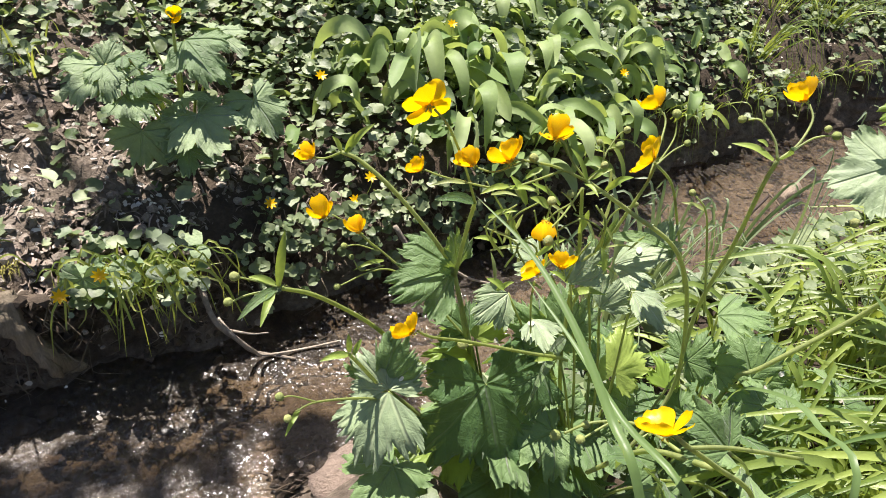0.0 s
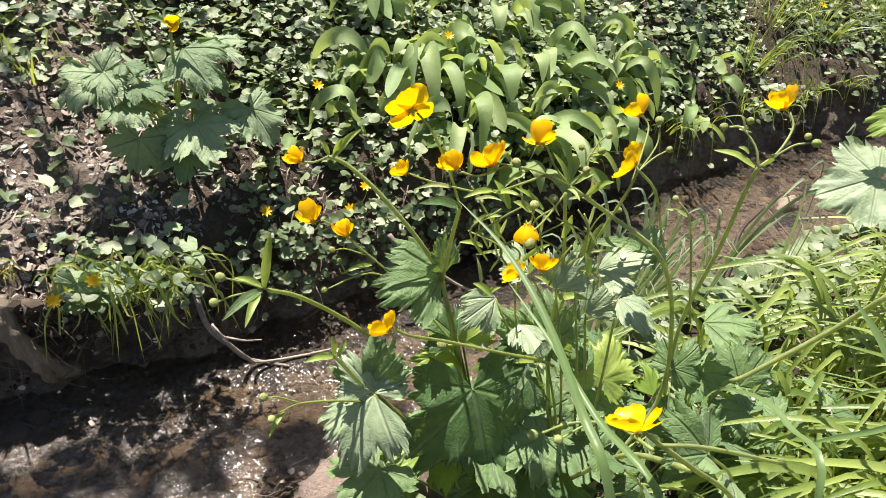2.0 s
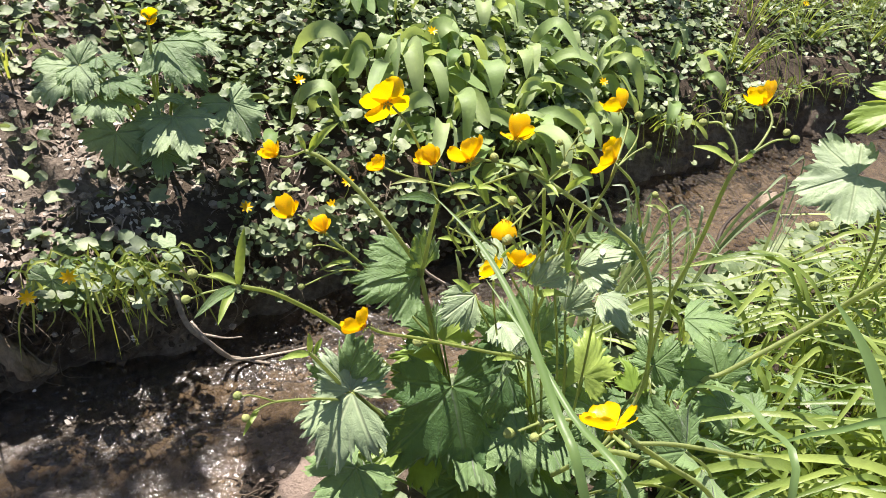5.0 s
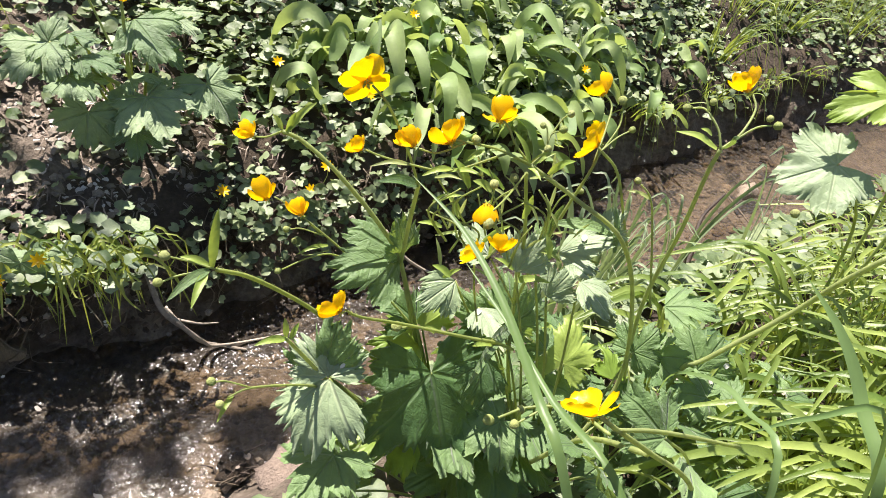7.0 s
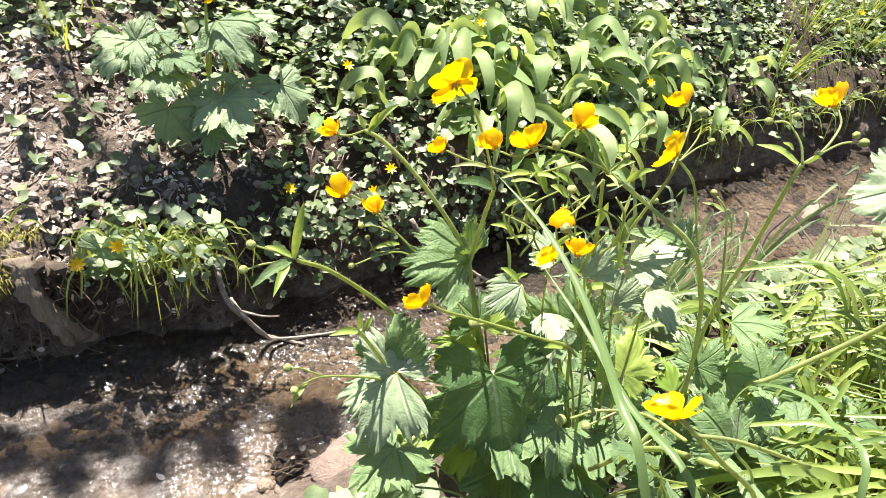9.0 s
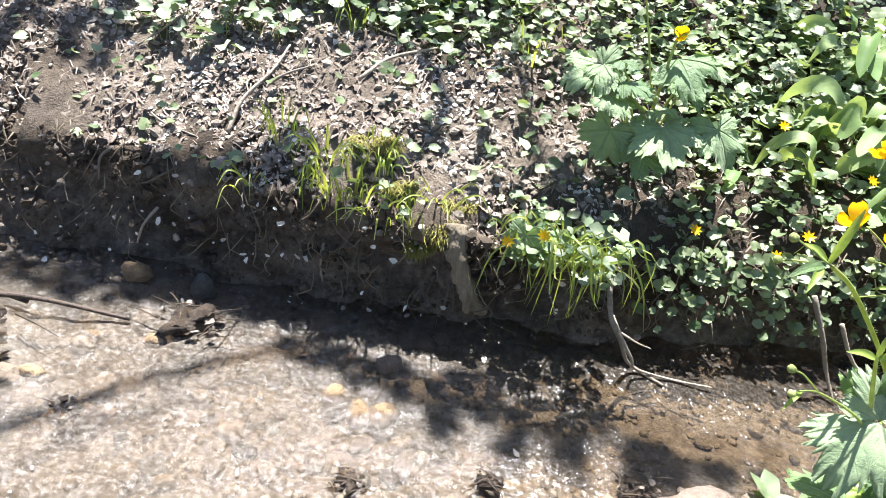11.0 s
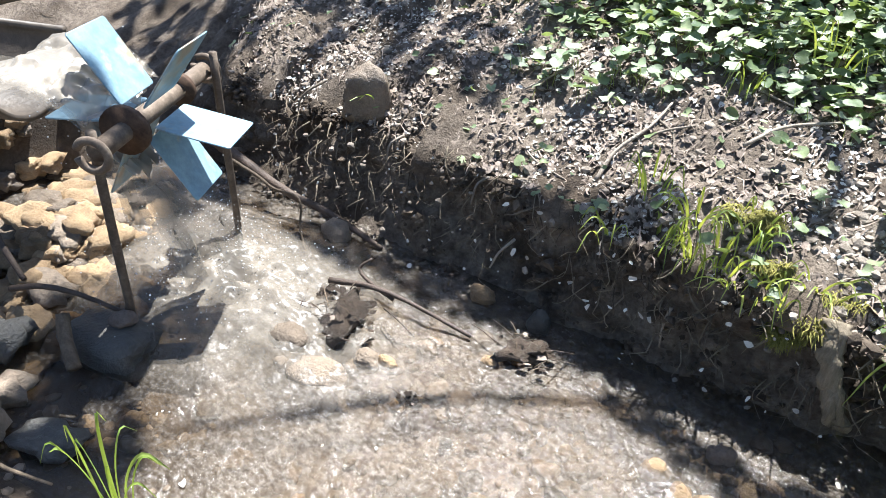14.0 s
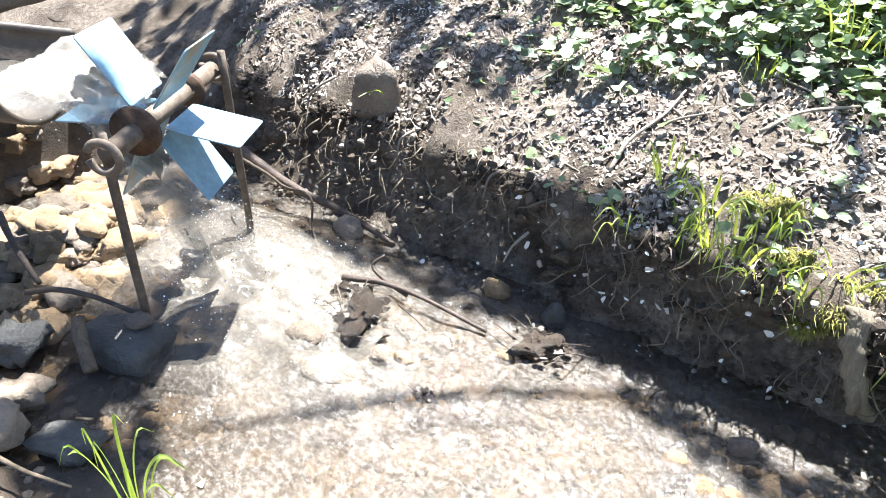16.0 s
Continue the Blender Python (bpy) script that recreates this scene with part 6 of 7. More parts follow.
# grass along the lip of the bank
for n_t, (x, y, c, h) in enumerate(((-0.535, 0.85, 10, 0.07), (-0.474, 0.87, 12, 0.07), (-0.44, 0.90, 12, 0.08), (-0.60, 0.95, 9, 0.07), (-0.335, 0.90, 12, 0.05), (-0.45, 1.38, 8, 0.10), (-0.57, 1.28, 8, 0.07), (-0.39, 0.83, 12, 0.03), (-0.62, 0.86, 6, 0.05), (-1.27, 0.98, 6, 0.05), (-0.2, 1.3, 6, 0.08), (-0.50, 0.93, 14, 0.06), (-0.41, 0.95, 14, 0.06), (-0.36, 0.86, 10, 0.05), (-0.29, 0.93, 8, 0.04), (-0.14, 0.93, 8, 0.05))):
    y = max(y, lip_y(x) + 0.008)
    tuft("grass_tuft", (x, y, top_z(x, y)), c, 0.065, h * 1.1, 0.0042, M_LIPGRASS if n_t % 3 else M_GRASS, "small bright grass tuft on the lip of the bank", 60 + n_t, lean=(0, -0.03), group="grass tufts on the bank", droop=0.6, spread=0.035)
# fine grass at the far right of the bank
for n_t in range(14):
    x = 1.75 + 0.12 * n_t + 0.05 * (n_t % 3)
    y = lip_y(x) + 0.12 + 0.13 * ((n_t * 7) % 5) / 2
    tuft("grass_tuft", (x, y, top_z(x, y)), 26, 0.16, 0.16, 0.005, M_GRASS, "fine arching yellow-green grass tuft on the bank", 90 + n_t, lean=(0.02, -0.06), group="fine grass tufts", droop=0.9, spread=0.06)


for n_t in range(11):
    x = 0.98 + 0.11 * n_t + 0.03 * (n_t % 3)
    y = lip_y(x) + 0.012
    tuft("grass_tuft", (x, y, top_z(x, y)), 13, 0.09, 0.06, 0.0042, M_GRASS, "dark grass tuft drooping over the edge of the far bank", 130 + n_t, lean=(0.0, -0.04), group="drooping grass tufts", droop=1.6, spread=0.05)


# ---- moss, roots and twigs ----
def moss(x, y, z, size, seed):
    """A low ragged cushion: a few flat lumps under a shag of fine strands, longest where they hang."""
    rnd = random.Random(seed)
    s = Shape()
    c = Vector((x, y, z))
    for k in range(8):
        o = Vector((rnd.uniform(-0.8, 0.8) * size[0], rnd.uniform(-0.7, 0.7) * size[1], rnd.uniform(-0.6, 0.3) * size[2]))
        q = rnd.uniform(0.25, 0.5)
        stone(s, c + o, (size[0] * q, size[1] * q, size[2] * q * 0.8), 0.3, 0.7, seed + k)
        for _ in range(120):
            d = Vector((rnd.gauss(0, 1), rnd.gauss(0, 1) - 0.5, rnd.gauss(0, 1) + 0.3)).normalized()
            p = c + o + Vector((d.x * size[0], d.y * size[1], d.z * size[2])) * q * rnd.uniform(0.7, 1.2)
            far = rnd.uniform(0.5, 1.7)
            thin_blade(s, [p, p + (d * 0.005 + Vector((rnd.uniform(-0.003, 0.003), 0, 0.003))) * far, p + (d * 0.010 + Vector((rnd.uniform(-0.006, 0.006), -0.002, -0.004))) * far], rnd.uniform(0.0012, 0.0024), steps=1)
    lone("moss_cushion", s, M_MOSS, tuple(c - Vector((0, 0, size[2]))), "yellow-green moss cushion hanging on the edge of the bank", "moss", "moss cushions")


moss(-0.27, 0.955, 0.226, (0.045, 0.035, 0.009), 1)
moss(-0.285, 0.898, 0.200, (0.038, 0.022, 0.018), 2)
moss(-0.305, 0.880, 0.168, (0.022, 0.014, 0.020), 3)
moss(-0.43, 0.98, top_z(-0.43, 0.98) - 0.004, (0.045, 0.03, 0.004), 5)
moss(-0.36, 0.935, top_z(-0.36, 0.935) - 0.004, (0.03, 0.02, 0.004), 6)


def root(points, r0, r1, mat, label, name="root", seed=0, group="", wob=0.12):
    s = Shape()
    tube(s, points, r0, r1, 8, 7, wob, seed)
    b = points[0]
    return lone(name, s, mat, b, label, "root" if name == "root" else "stick", group)


def broken_root():
    s = Shape()
    tube(s, [(-0.245, 0.90, 0.215), (-0.238, 0.872, 0.175), (-0.213, 0.866, 0.115), (-0.196, 0.880, 0.065), (-0.172, 0.897, 0.035)], 0.021, 0.011, 10, 7, 0.25, 4)
    tube(s, [(-0.225, 0.868, 0.14), (-0.205, 0.855, 0.09), (-0.200, 0.865, 0.055)], 0.013, 0.007, 8, 5, 0.3, 5)
    lone("root", s, M_MIDROOT, (-0.172, 0.897, 0.0), "thick broken pale root jutting from the cut bank", "root")


broken_root()
for n_r, (pts, r0, r1) in enumerate((
    ([(0.03, 0.90, 0.175), (0.045, 0.855, 0.13), (0.074, 0.85, 0.085), (0.10, 0.865, 0.03), (0.13, 0.87, 0.008), (0.173, 0.852, 0.004)], 0.0048, 0.0026),
    ([(0.05, 0.87, 0.12), (0.07, 0.845, 0.10), (0.10, 0.84, 0.06), (0.12, 0.86, 0.02), (0.19, 0.87, 0.006), (0.26, 0.87, 0.01)], 0.0036, 0.002),
    ([(0.06, 0.86, 0.10), (0.10, 0.85, 0.09), (0.13, 0.86, 0.075)], 0.0025, 0.001),
    ([(0.39, 0.98, 0.18), (0.43, 0.955, 0.11), (0.46, 0.945, 0.05), (0.486, 0.916, 0.004)], 0.005, 0.003),
    ([(0.47, 1.00, 0.12), (0.51, 0.985, 0.06), (0.56, 0.975, 0.02), (0.61, 0.96, 0.004)], 0.004, 0.0025),
)):
    root(pts, r0, r1, M_PALEROOT, "thin bare root hanging from the bank down to the water", seed=n_r, group="bare roots")


def hanging_roots():
    rnd = random.Random(23)
    s = Shape()
    for _ in range(260):
        x = rnd.uniform(-1.5, 0.6)
        k = rnd.uniform(0.25, 1.0)
        y = face_y(x, k) - 0.006
        p = Vector((x, y, along(LIP, x) * k))
        pts = [p + Vector((0, 0.02, 0.01))]
        q = p
        for _ in range(3):
            q = q + Vector((rnd.uniform(-0.03, 0.03), rnd.uniform(-0.010, 0.006), -rnd.uniform(0.002, 0.028)))
            pts.append(q)
        tube(s, pts, rnd.uniform(0.0006, 0.0022), 0.0004, 4, 2)
    lone("rootlets", s, M_MIDROOT, (0, 0, 0), "fine hair-like rootlets hanging from the cut bank", "roots", kind="stuff")


hanging_roots()

for pts, r0, r1 in (
    ([(-0.705, 0.965), (-0.70, 1.02), (-0.672, 1.09), (-0.668, 1.17)], 0.0055, 0.003),
    ([(-0.69, 1.045), (-0.65, 1.085), (-0.60, 1.125)], 0.004, 0.0025),
    ([(-0.672, 1.12), (-0.63, 1.10), (-0.605, 1.06)], 0.003, 0.002),
    ([(-0.50, 1.10), (-0.46, 1.17), (-0.385, 1.25)], 0.005, 0.003),
    ([(-0.90, 0.99), (-0.84, 0.965), (-0.76, 0.95)], 0.003, 0.0015),
    ([(-0.98, 1.12), (-0.93, 1.17), (-0.90, 1.25)], 0.003, 0.002),
    ([(-0.56, 1.30), (-0.50, 1.27), (-0.42, 1.26)], 0.003, 0.002),
):
    root([(x, y, top_z(x, y) + 1.6 * r0 + 0.008 * (k % 2)) for k, (x, y) in enumerate(pts)], r0 * 0.8, r1 * 0.8, M_PALEROOT, "dry forked twig lying on the bank", "twig", group="twigs on the bank")
for pts in ([(-1.42, 0.945, 0.262), (-1.435, 0.90, 0.245), (-1.455, 0.885, 0.215), (-1.46, 0.88, 0.17)], [(-0.905, 0.90, 0.21), (-0.908, 0.868, 0.205), (-0.91, 0.855, 0.165)], [(-1.15, 0.92, 0.215), (-1.149, 0.875, 0.21), (-1.148, 0.862, 0.175)], [(-0.80, 0.86, 0.13), (-0.815, 0.83, 0.105), (-0.825, 0.818, 0.07)], [(-0.48, 0.87, 0.13), (-0.482, 0.86, 0.09), (-0.478, 0.862, 0.045)]):
    root(pts, 0.0034, 0.0018, M_PALEROOT, "short pale root end hanging out of the cut bank", group="pale root ends")
root([(-1.60, 0.70, 0.15), (-1.51, 0.72, 0.113), (-1.355, 0.74, 0.067), (-1.235, 0.77, 0.041), (-1.09, 0.785, 0.008)], 0.015, 0.006, M_DARKWOOD, "dark wet branch lying from the bank into the water", "branch")
root([(-1.488, 0.70, 0.112), (-1.40, 0.70, 0.105), (-1.355, 0.71, 0.085), (-1.255, 0.70, 0.101), (-1.233, 0.68, 0.039), (-1.158, 0.64, 0.004)], 0.004, 0.002, M_ROOT, "thin pale twig bent down into the foam", "twig")
root([(-1.06, 0.605, 0.035), (-0.98, 0.635, 0.045), (-0.90, 0.66, 0.035), (-0.765, 0.685, 0.012)], 0.0065, 0.0035, M_DARKWOOD, "dark wet stick lying across the shallow stream", "stick")
root([(-0.93, 0.65, 0.03), (-1.0, 0.655, 0.035), (-1.03, 0.66, 0.05), (-1.015, 0.68, 0.07)], 0.004, 0.003, M_DARKWOOD, "short crooked dark stick caught in the stream", "stick")
root([(1.04, 0.75, 0.0), (1.12, 0.82, 0.10), (1.20, 0.90, 0.13), (1.30, 0.95, 0.15)], 0.007, 0.003, M_DARKWOOD, "dark dead branch standing out of the shallow water", "branch")
root([(1.05, 0.75, 0.0), (1.055, 0.77, 0.08), (1.07, 0.80, 0.17)], 0.006, 0.004, M_ROOT, "pale dead stick standing at the water's edge", "stick")
root([(1.53, 1.12, 0.01), (1.50, 1.05, 0.02), (1.47, 0.95, 0.02), (1.42, 0.87, 0.015)], 0.003, 0.0018, M_ROOT, "pale thin twig lying in the shallow water", "twig")


M_MUCK = solid("wet_muck", [(0.2, (0.03, 0.023, 0.017)), (0.6, (0.085, 0.065, 0.048)), (0.9, (0.19, 0.15, 0.115))], 60, 0.28, strength=1.0, distance=0.008, spec=0.6)


def debris(c, size, seed, label):
    """A knot of dark leaves and twigs caught on a stone."""
    rnd = random.Random(seed)
    c = Vector(c)
    t = thing("debris_clump", c, label, "debris", "debris in the stream")
    s = Shape()
    stone(s, c + Vector((0, 0, size * 0.05)), (size * 0.75, size * 0.5, size * 0.30), seed, 1.1, seed)
    part("mud", s, M_MUCK, t)
    for _ in range(17):
        w, q = rnd.uniform(0, 6.283), rnd.random() ** 0.6
        p = c + Vector((math.cos(w) * q * size * 1.25, math.sin(w) * q * size * 0.85, size * 0.36 * (1 - q * q) + rnd.uniform(0, 0.2) * size))
        s = Shape()
        small_leaf(s, p, (rnd.uniform(-1, 1), rnd.uniform(-1, 1), 1.2), size * rnd.uniform(0.08, 0.20), rnd)
        part("dead_leaf", s, M_LITTER if rnd.random() < 0.08 else M_MUCK, t)
    for _ in range(11):
        p = c + Vector((rnd.uniform(-1, 1) * size * 1.1, rnd.uniform(-1, 1) * size * 0.8, size * rnd.uniform(0.15, 0.4)))
        q = p + Vector((rnd.uniform(-1.4, 1.4), rnd.uniform(-0.8, 0.8), rnd.uniform(-0.15, 0.15))) * size
        s = Shape()
        tube(s, [p, (p + q) / 2 + Vector((0, 0, 0.003)), q], rnd.uniform(0.0008, 0.002), 0.0006, 5, 2)
        part("twig", s, M_DARKWOOD if rnd.random() < 0.6 else M_ROOT, t)


debris((-0.665, 0.716, 0.012), 0.046, 1, "knot of dark wet leaves and twigs caught in the stream")
debris((-0.97, 0.555, 0.022), 0.072, 2, "dark heap of wet leaves and twigs in the foaming stream")
debris((-0.755, 0.50, -0.005), 0.026, 3, "small tangle of black twigs in the shallow stream")
debris((0.117, 0.607, 0.012), 0.032, 4, "dark crumbly clod of leaves on the mud beside a stone")
debris((-0.30, 0.50, 0.0), 0.024, 5, "dark tangle of wet twigs at the muddy edge")
debris((-0.10, 0.555, 0.005), 0.022, 6, "dark wet leaves and twigs lying on the mud")


# ---- stones ----
def rock(c, size, mat, label, seed, turn=0.0, rough=0.3, cut=0.0, group="stones in the stream"):
    s = Shape()
    stone(s, c, size, turn, rough, seed, cut=cut)
    return lone("stone", s, mat, (c[0], c[1], c[2] - size[2]), label, "stone", group)


rock((0.196, 0.578, 0.020), (0.052, 0.036, 0.024), M_PINK, "flat pinkish stone lying on the muddy edge", 3, 0.3, 0.5, 0.5)
rock((-0.308, 0.735, 0.0), (0.022, 0.013, 0.022), M_PINK, "pinkish stone sticking out of the water", 5, 0.4, 0.3, 0.4)
rock((-0.379, 0.66, -0.015), (0.024, 0.018, 0.019), M_OCHRE, "ochre stone under shallow water", 6, 0.8)
rock((-0.328, 0.632, -0.012), (0.02, 0.026, 0.018), M_OCHRE, "ochre stone under shallow water", 7, 0.2)
rock((-0.29, 0.645, -0.014), (0.026, 0.02, 0.017), M_OCHRE, "ochre stone under shallow water", 8, 1.2)
rock((-0.863, 0.511, 0.012), (0.026, 0.022, 0.02), M_STONE, "brown rounded stone breaking the water", 9, 0.2)
rock((-0.835, 0.53, 0.010), (0.018, 0.013, 0.016), M_OCHRE, "ochre stone breaking the water", 10, 0.2)
rock((-0.993, 0.448, 0.028), (0.038, 0.028, 0.022), M_STONE, "wet brown stone in the rushing water", 11, 0.2)
rock((-0.707, 0.665, -0.004), (0.02, 0.014, 0.014), M_OCHRE, "ochre stone breaking the water", 12, 0.2)
rock((-0.905, 0.433, 0.008), (0.05, 0.034, 0.02), M_STONE, "flat pale stone just under the water", 13, 0.6)
rock((-0.96, 0.402, 0.018), (0.016, 0.014, 0.014), M_STONE, "small rounded stone in the stream", 14, 0.6)
rock((-0.824, 0.80, 0.012), (0.028, 0.02, 0.022), M_OCHRE, "ochre stone at the foot of the bank", 15, 0.1)
rock((-0.691, 0.805, 0.012), (0.022, 0.02, 0.032), M_GREY, "grey upright stone at the foot of the bank", 16, 0.1)
rock((-1.20, 0.755, 0.012), (0.036, 0.026, 0.035), M_STONE, "brown stone at the foot of the bank", 17, 0.1)
rock((-1.225, 0.235, 0.012), (0.085, 0.055, 0.042), M_GREY, "dark wet block of stone at the foot of the wheel", 18, 0.35, 0.2, 0.5)
rock((-1.21, 0.265, 0.06), (0.022, 0.02, 0.014), M_PINK, "small pale stone lying on a dark block", 19, 0.35)
rock((-1.35, 0.11, 0.03), (0.042, 0.035, 0.03), M_GREY, "round grey stone at the waterside", 20, 0.4, 0.6, 0.5)
rock((-1.25, 0.06, 0.015), (0.04, 0.03, 0.022), M_STONE, "flat brown stone at the waterside", 21, 0.9, 0.6, 0.5)
rock((-1.10, 0.065, 0.005), (0.042, 0.028, 0.018), M_GREY, "bluish grey wet stone in still water", 22, 0.5, 0.6, 0.6)
rock((-1.18, 0.01, 0.035), (0.045, 0.04, 0.03), M_STONE, "brown stone on the near shore", 23)
rock((-1.29, 0.945, 0.26), (0.052, 0.030, 0.062), M_STONE, "grey-brown slab sticking out of the edge of the bank", 7, 0.5, 0.3, 0.5)
rock((1.622, 1.13, -0.004), (0.045, 0.03, 0.024), M_STONE, "rough brown stone in the shallow water", 25, 0.3, 0.5)


def bed_stones():
    """Worn stones on the bed, some just breaking the water."""
    rnd = random.Random(57)
    for k in range(95):
        x = rnd.uniform(-1.15, -0.15)
        a, b = along(NEAR, x), along(FOOT, x)
        y = a + (b - a) * rnd.uniform(0.05, 0.85)
        r = rnd.uniform(0.008, 0.024)
        rock((x, y, bed_z(x, y) + r * 0.35 + 0.004), (r, r * rnd.uniform(0.6, 1), r * rnd.uniform(0.5, 0.8)), rnd.choice((M_OCHRE, M_STONE, M_STONE, M_GREY, M_PINK)), "small worn stone on the bed of the shallow stream", 400 + k, rnd.random() * 3, 0.4, rnd.uniform(0.0, 0.4), "stones on the stream bed")


bed_stones()


def stone_pile():
    rnd = random.Random(31)
    for k in range(300):
        x, y = rnd.uniform(-1.98, -1.30), rnd.uniform(0.06, 0.62)
        if x > -1.48 and y > 0.36:
            continue
        r = rnd.uniform(0.012, 0.032) if rnd.random() < 0.75 else rnd.uniform(0.03, 0.052)
        z = land_z(x, y) + r * 0.3
        rock((x, y, z), (r, r * rnd.uniform(0.6, 1), r * rnd.uniform(0.45, 0.8)), rnd.choice((M_OCHRE, M_STONE, M_OCHRE, M_OCHRE)), "angular ochre-brown stone in the pile below the flume", 100 + k, rnd.random() * 3, 0.6, rnd.uniform(0.3, 0.8), "stone pile")


stone_pile()


def gravel():
    rnd = random.Random(41)
    s = Shape()
    for _ in range(2600):
        x = rnd.uniform(-1.7, 2.2)
        a, b = along(NEAR, x), along(FOOT, x)
        y = rnd.uniform(a - 0.08, b)
        r = rnd.uniform(0.003, 0.010) if rnd.random() < 0.85 else rnd.uniform(0.010, 0.022)
        stone(s, (x, y, surf_z(x, y) + r * 0.1), (r, r * rnd.uniform(0.6, 1), r * 0.6), rnd.random() * 6, 0.3, rnd.random() * 50, small=True)
    lone("gravel", s, M_STONE, (0, 0, 0), "small brown gravel on the bed of the stream", "gravel", kind="stuff")


gravel()


# ---- grass tuft on the near shore ----
tuft("grass_tuft", (-0.90, 0.075, near_z(-0.90, 0.075)), 10, 0.085, 0.18, 0.0075, M_YOUNG, "fresh light green grass tuft on the near shore", 7, lean=(0.02, 0.02), droop=0.25)
tuft("grass_tuft", (-0.33, 0.34, near_z(-0.33, 0.34)), 7, 0.03, 0.10, 0.012, M_YOUNG, "short light green shoot on the near shore", 8, lean=(0.0, 0.02), droop=0.1)
root([(-1.12, -0.02, 0.06), (-1.05, 0.0, 0.055), (-0.98, 0.03, 0.05)], 0.004, 0.002, M_ROOT, "pale dry stick on the near shore", "stick")
root([(-1.42, 0.17, 0.07), (-1.36, 0.20, 0.09), (-1.30, 0.235, 0.085), (-1.235, 0.28, 0.05)], 0.006, 0.004, M_DARKWOOD, "bent dark stick leaning against the wheel post", "stick")
root([(-1.60, 0.22, 0.14), (-1.50, 0.20, 0.12), (-1.40, 0.19, 0.09)], 0.007, 0.005, M_DARKWOOD, "dark stick lying on the stone pile", "stick")
root([(-1.19, 0.16, 0.03), (-1.235, 0.175, 0.06), (-1.26, 0.19, 0.09)], 0.012, 0.011, M_ROOT, "short brown stub of a branch", "stick", wob=0.05)


# ---- thick patches of celandine leaves ----
def leaf_patch(x, y, count, size, spread, seed, mat, label, high=0.06):
    rnd = random.Random(seed)
    base = Vector((x, y, top_z(x, y)))
    t = thing("leaf_patch", base, label, "plant", "leaf patches on the bank")
    for _ in range(count):
        px, py = x + rnd.gauss(0, spread), y + rnd.gauss(0, spread * 0.7)
        p = Vector((px, py, top_z(px, py) + rnd.uniform(0.2, 1) * high))
        s = Shape()
        small_leaf(s, p, (rnd.uniform(-0.7, 0.5), rnd.uniform(-0.9, 0.4), 1), size * rnd.uniform(0.7, 1.25), rnd)
        part("leaf", s, mat, t)
        s = Shape()
        q = Vector((px + rnd.uniform(-0.02, 0.02), py + rnd.uniform(-0.01, 0.02), top_z(px, py) - 0.003))
        tube(s, [q, (p + q) / 2 + Vector((0.003, 0, 0.004)), p], 0.0008, 0.0006, 4, 2)
        part("stem", s, M_STEM, t)


for n_p, (x, y, c, r) in enumerate(((-0.95, 1.20, 20, 0.014), (-0.85, 1.16, 26, 0.015), (-0.75, 1.22, 28, 0.015), (-0.66, 1.27, 26, 0.015), (-0.55, 1.32, 20, 0.014), (-0.78, 1.32, 26, 0.015), (-0.60, 1.42, 22, 0.015), (-0.42, 1.25, 14, 0.013), (-0.30, 1.38, 18, 0.013))):
    leaf_patch(x, y, int(c * 0.8), r, 0.05, 300 + n_p, M_PATCH, "patch of rounded shiny celandine leaves on the bank")
leaf_patch(-1.30, 0.98, 7, 0.013, 0.02, 320, M_YOUNG, "small yellow-green seedling on the lip of the bank", 0.07)


# ---- white petals that have dropped onto the buttercup leaves ----
def petals_on_leaves():
    rnd = random.Random(63)
    s = Shape()
    for plant in (plant_a, plant_b, plant_c, plant_d):
        base = Vector(plant["base"])
        leaves = sorted((ob for ob in plant.children if ob.name.split(".")[0] == "leaf"), key=lambda ob: ob.name)
        for ob in rnd.sample(leaves, min(6, len(leaves))):
            v = ob.data.vertices[rnd.randrange(len(ob.data.vertices))]
            n = v.normal if v.normal.z > 0 else -v.normal
            p = v.co + base + n * 0.001
            a, c, u = frame_of(n.orthogonal(), n)
            r = rnd.uniform(0.003, 0.0055)
            ring_ = [p + u * 0.0006]
            for q in range(7):
                w = 6.283 * q / 7
                rr = r * rnd.uniform(0.75, 1.1)
                ring_.append(p + a * (rr * math.cos(w)) + c * (rr * math.sin(w) * 0.8) + u * (0.3 * rr * math.sin(w) ** 2))
            s.add(ring_, [(0, 1 + q, 1 + (q + 1) % 7) for q in range(7)])
    lone("fallen_petals", s, M_BLOSSOM, (0, 0, 0), "few white fallen petals lying on buttercup leaves", "petals", kind="stuff")


petals_on_leaves()


# ---- the little water wheel ----
M_BLUE = solid("pale_blue_paint", [(0.36, (0.34, 0.26, 0.17)), (0.42, (0.28, 0.31, 0.28)), (0.47, (0.19, 0.30, 0.37)), (0.75, (0.29, 0.40, 0.43))], 9, 0.35, 0.0, strength=0.3, distance=0.001, vary=False, spec=0.5)
M_PIPE = solid("weathered_pipe", [(0.25, (0.055, 0.043, 0.032)), (0.55, (0.11, 0.09, 0.07)), (0.85, (0.19, 0.16, 0.13))], 8, 0.5, 0.0, strength=0.4, vary=False)
WHEEL = Vector((-1.242, 0.386, 0.387))
AXLE = Vector((-0.52, 0.85, 0.0)).normalized()
RADIAL = Vector((AXLE.y, -AXLE.x, 0))


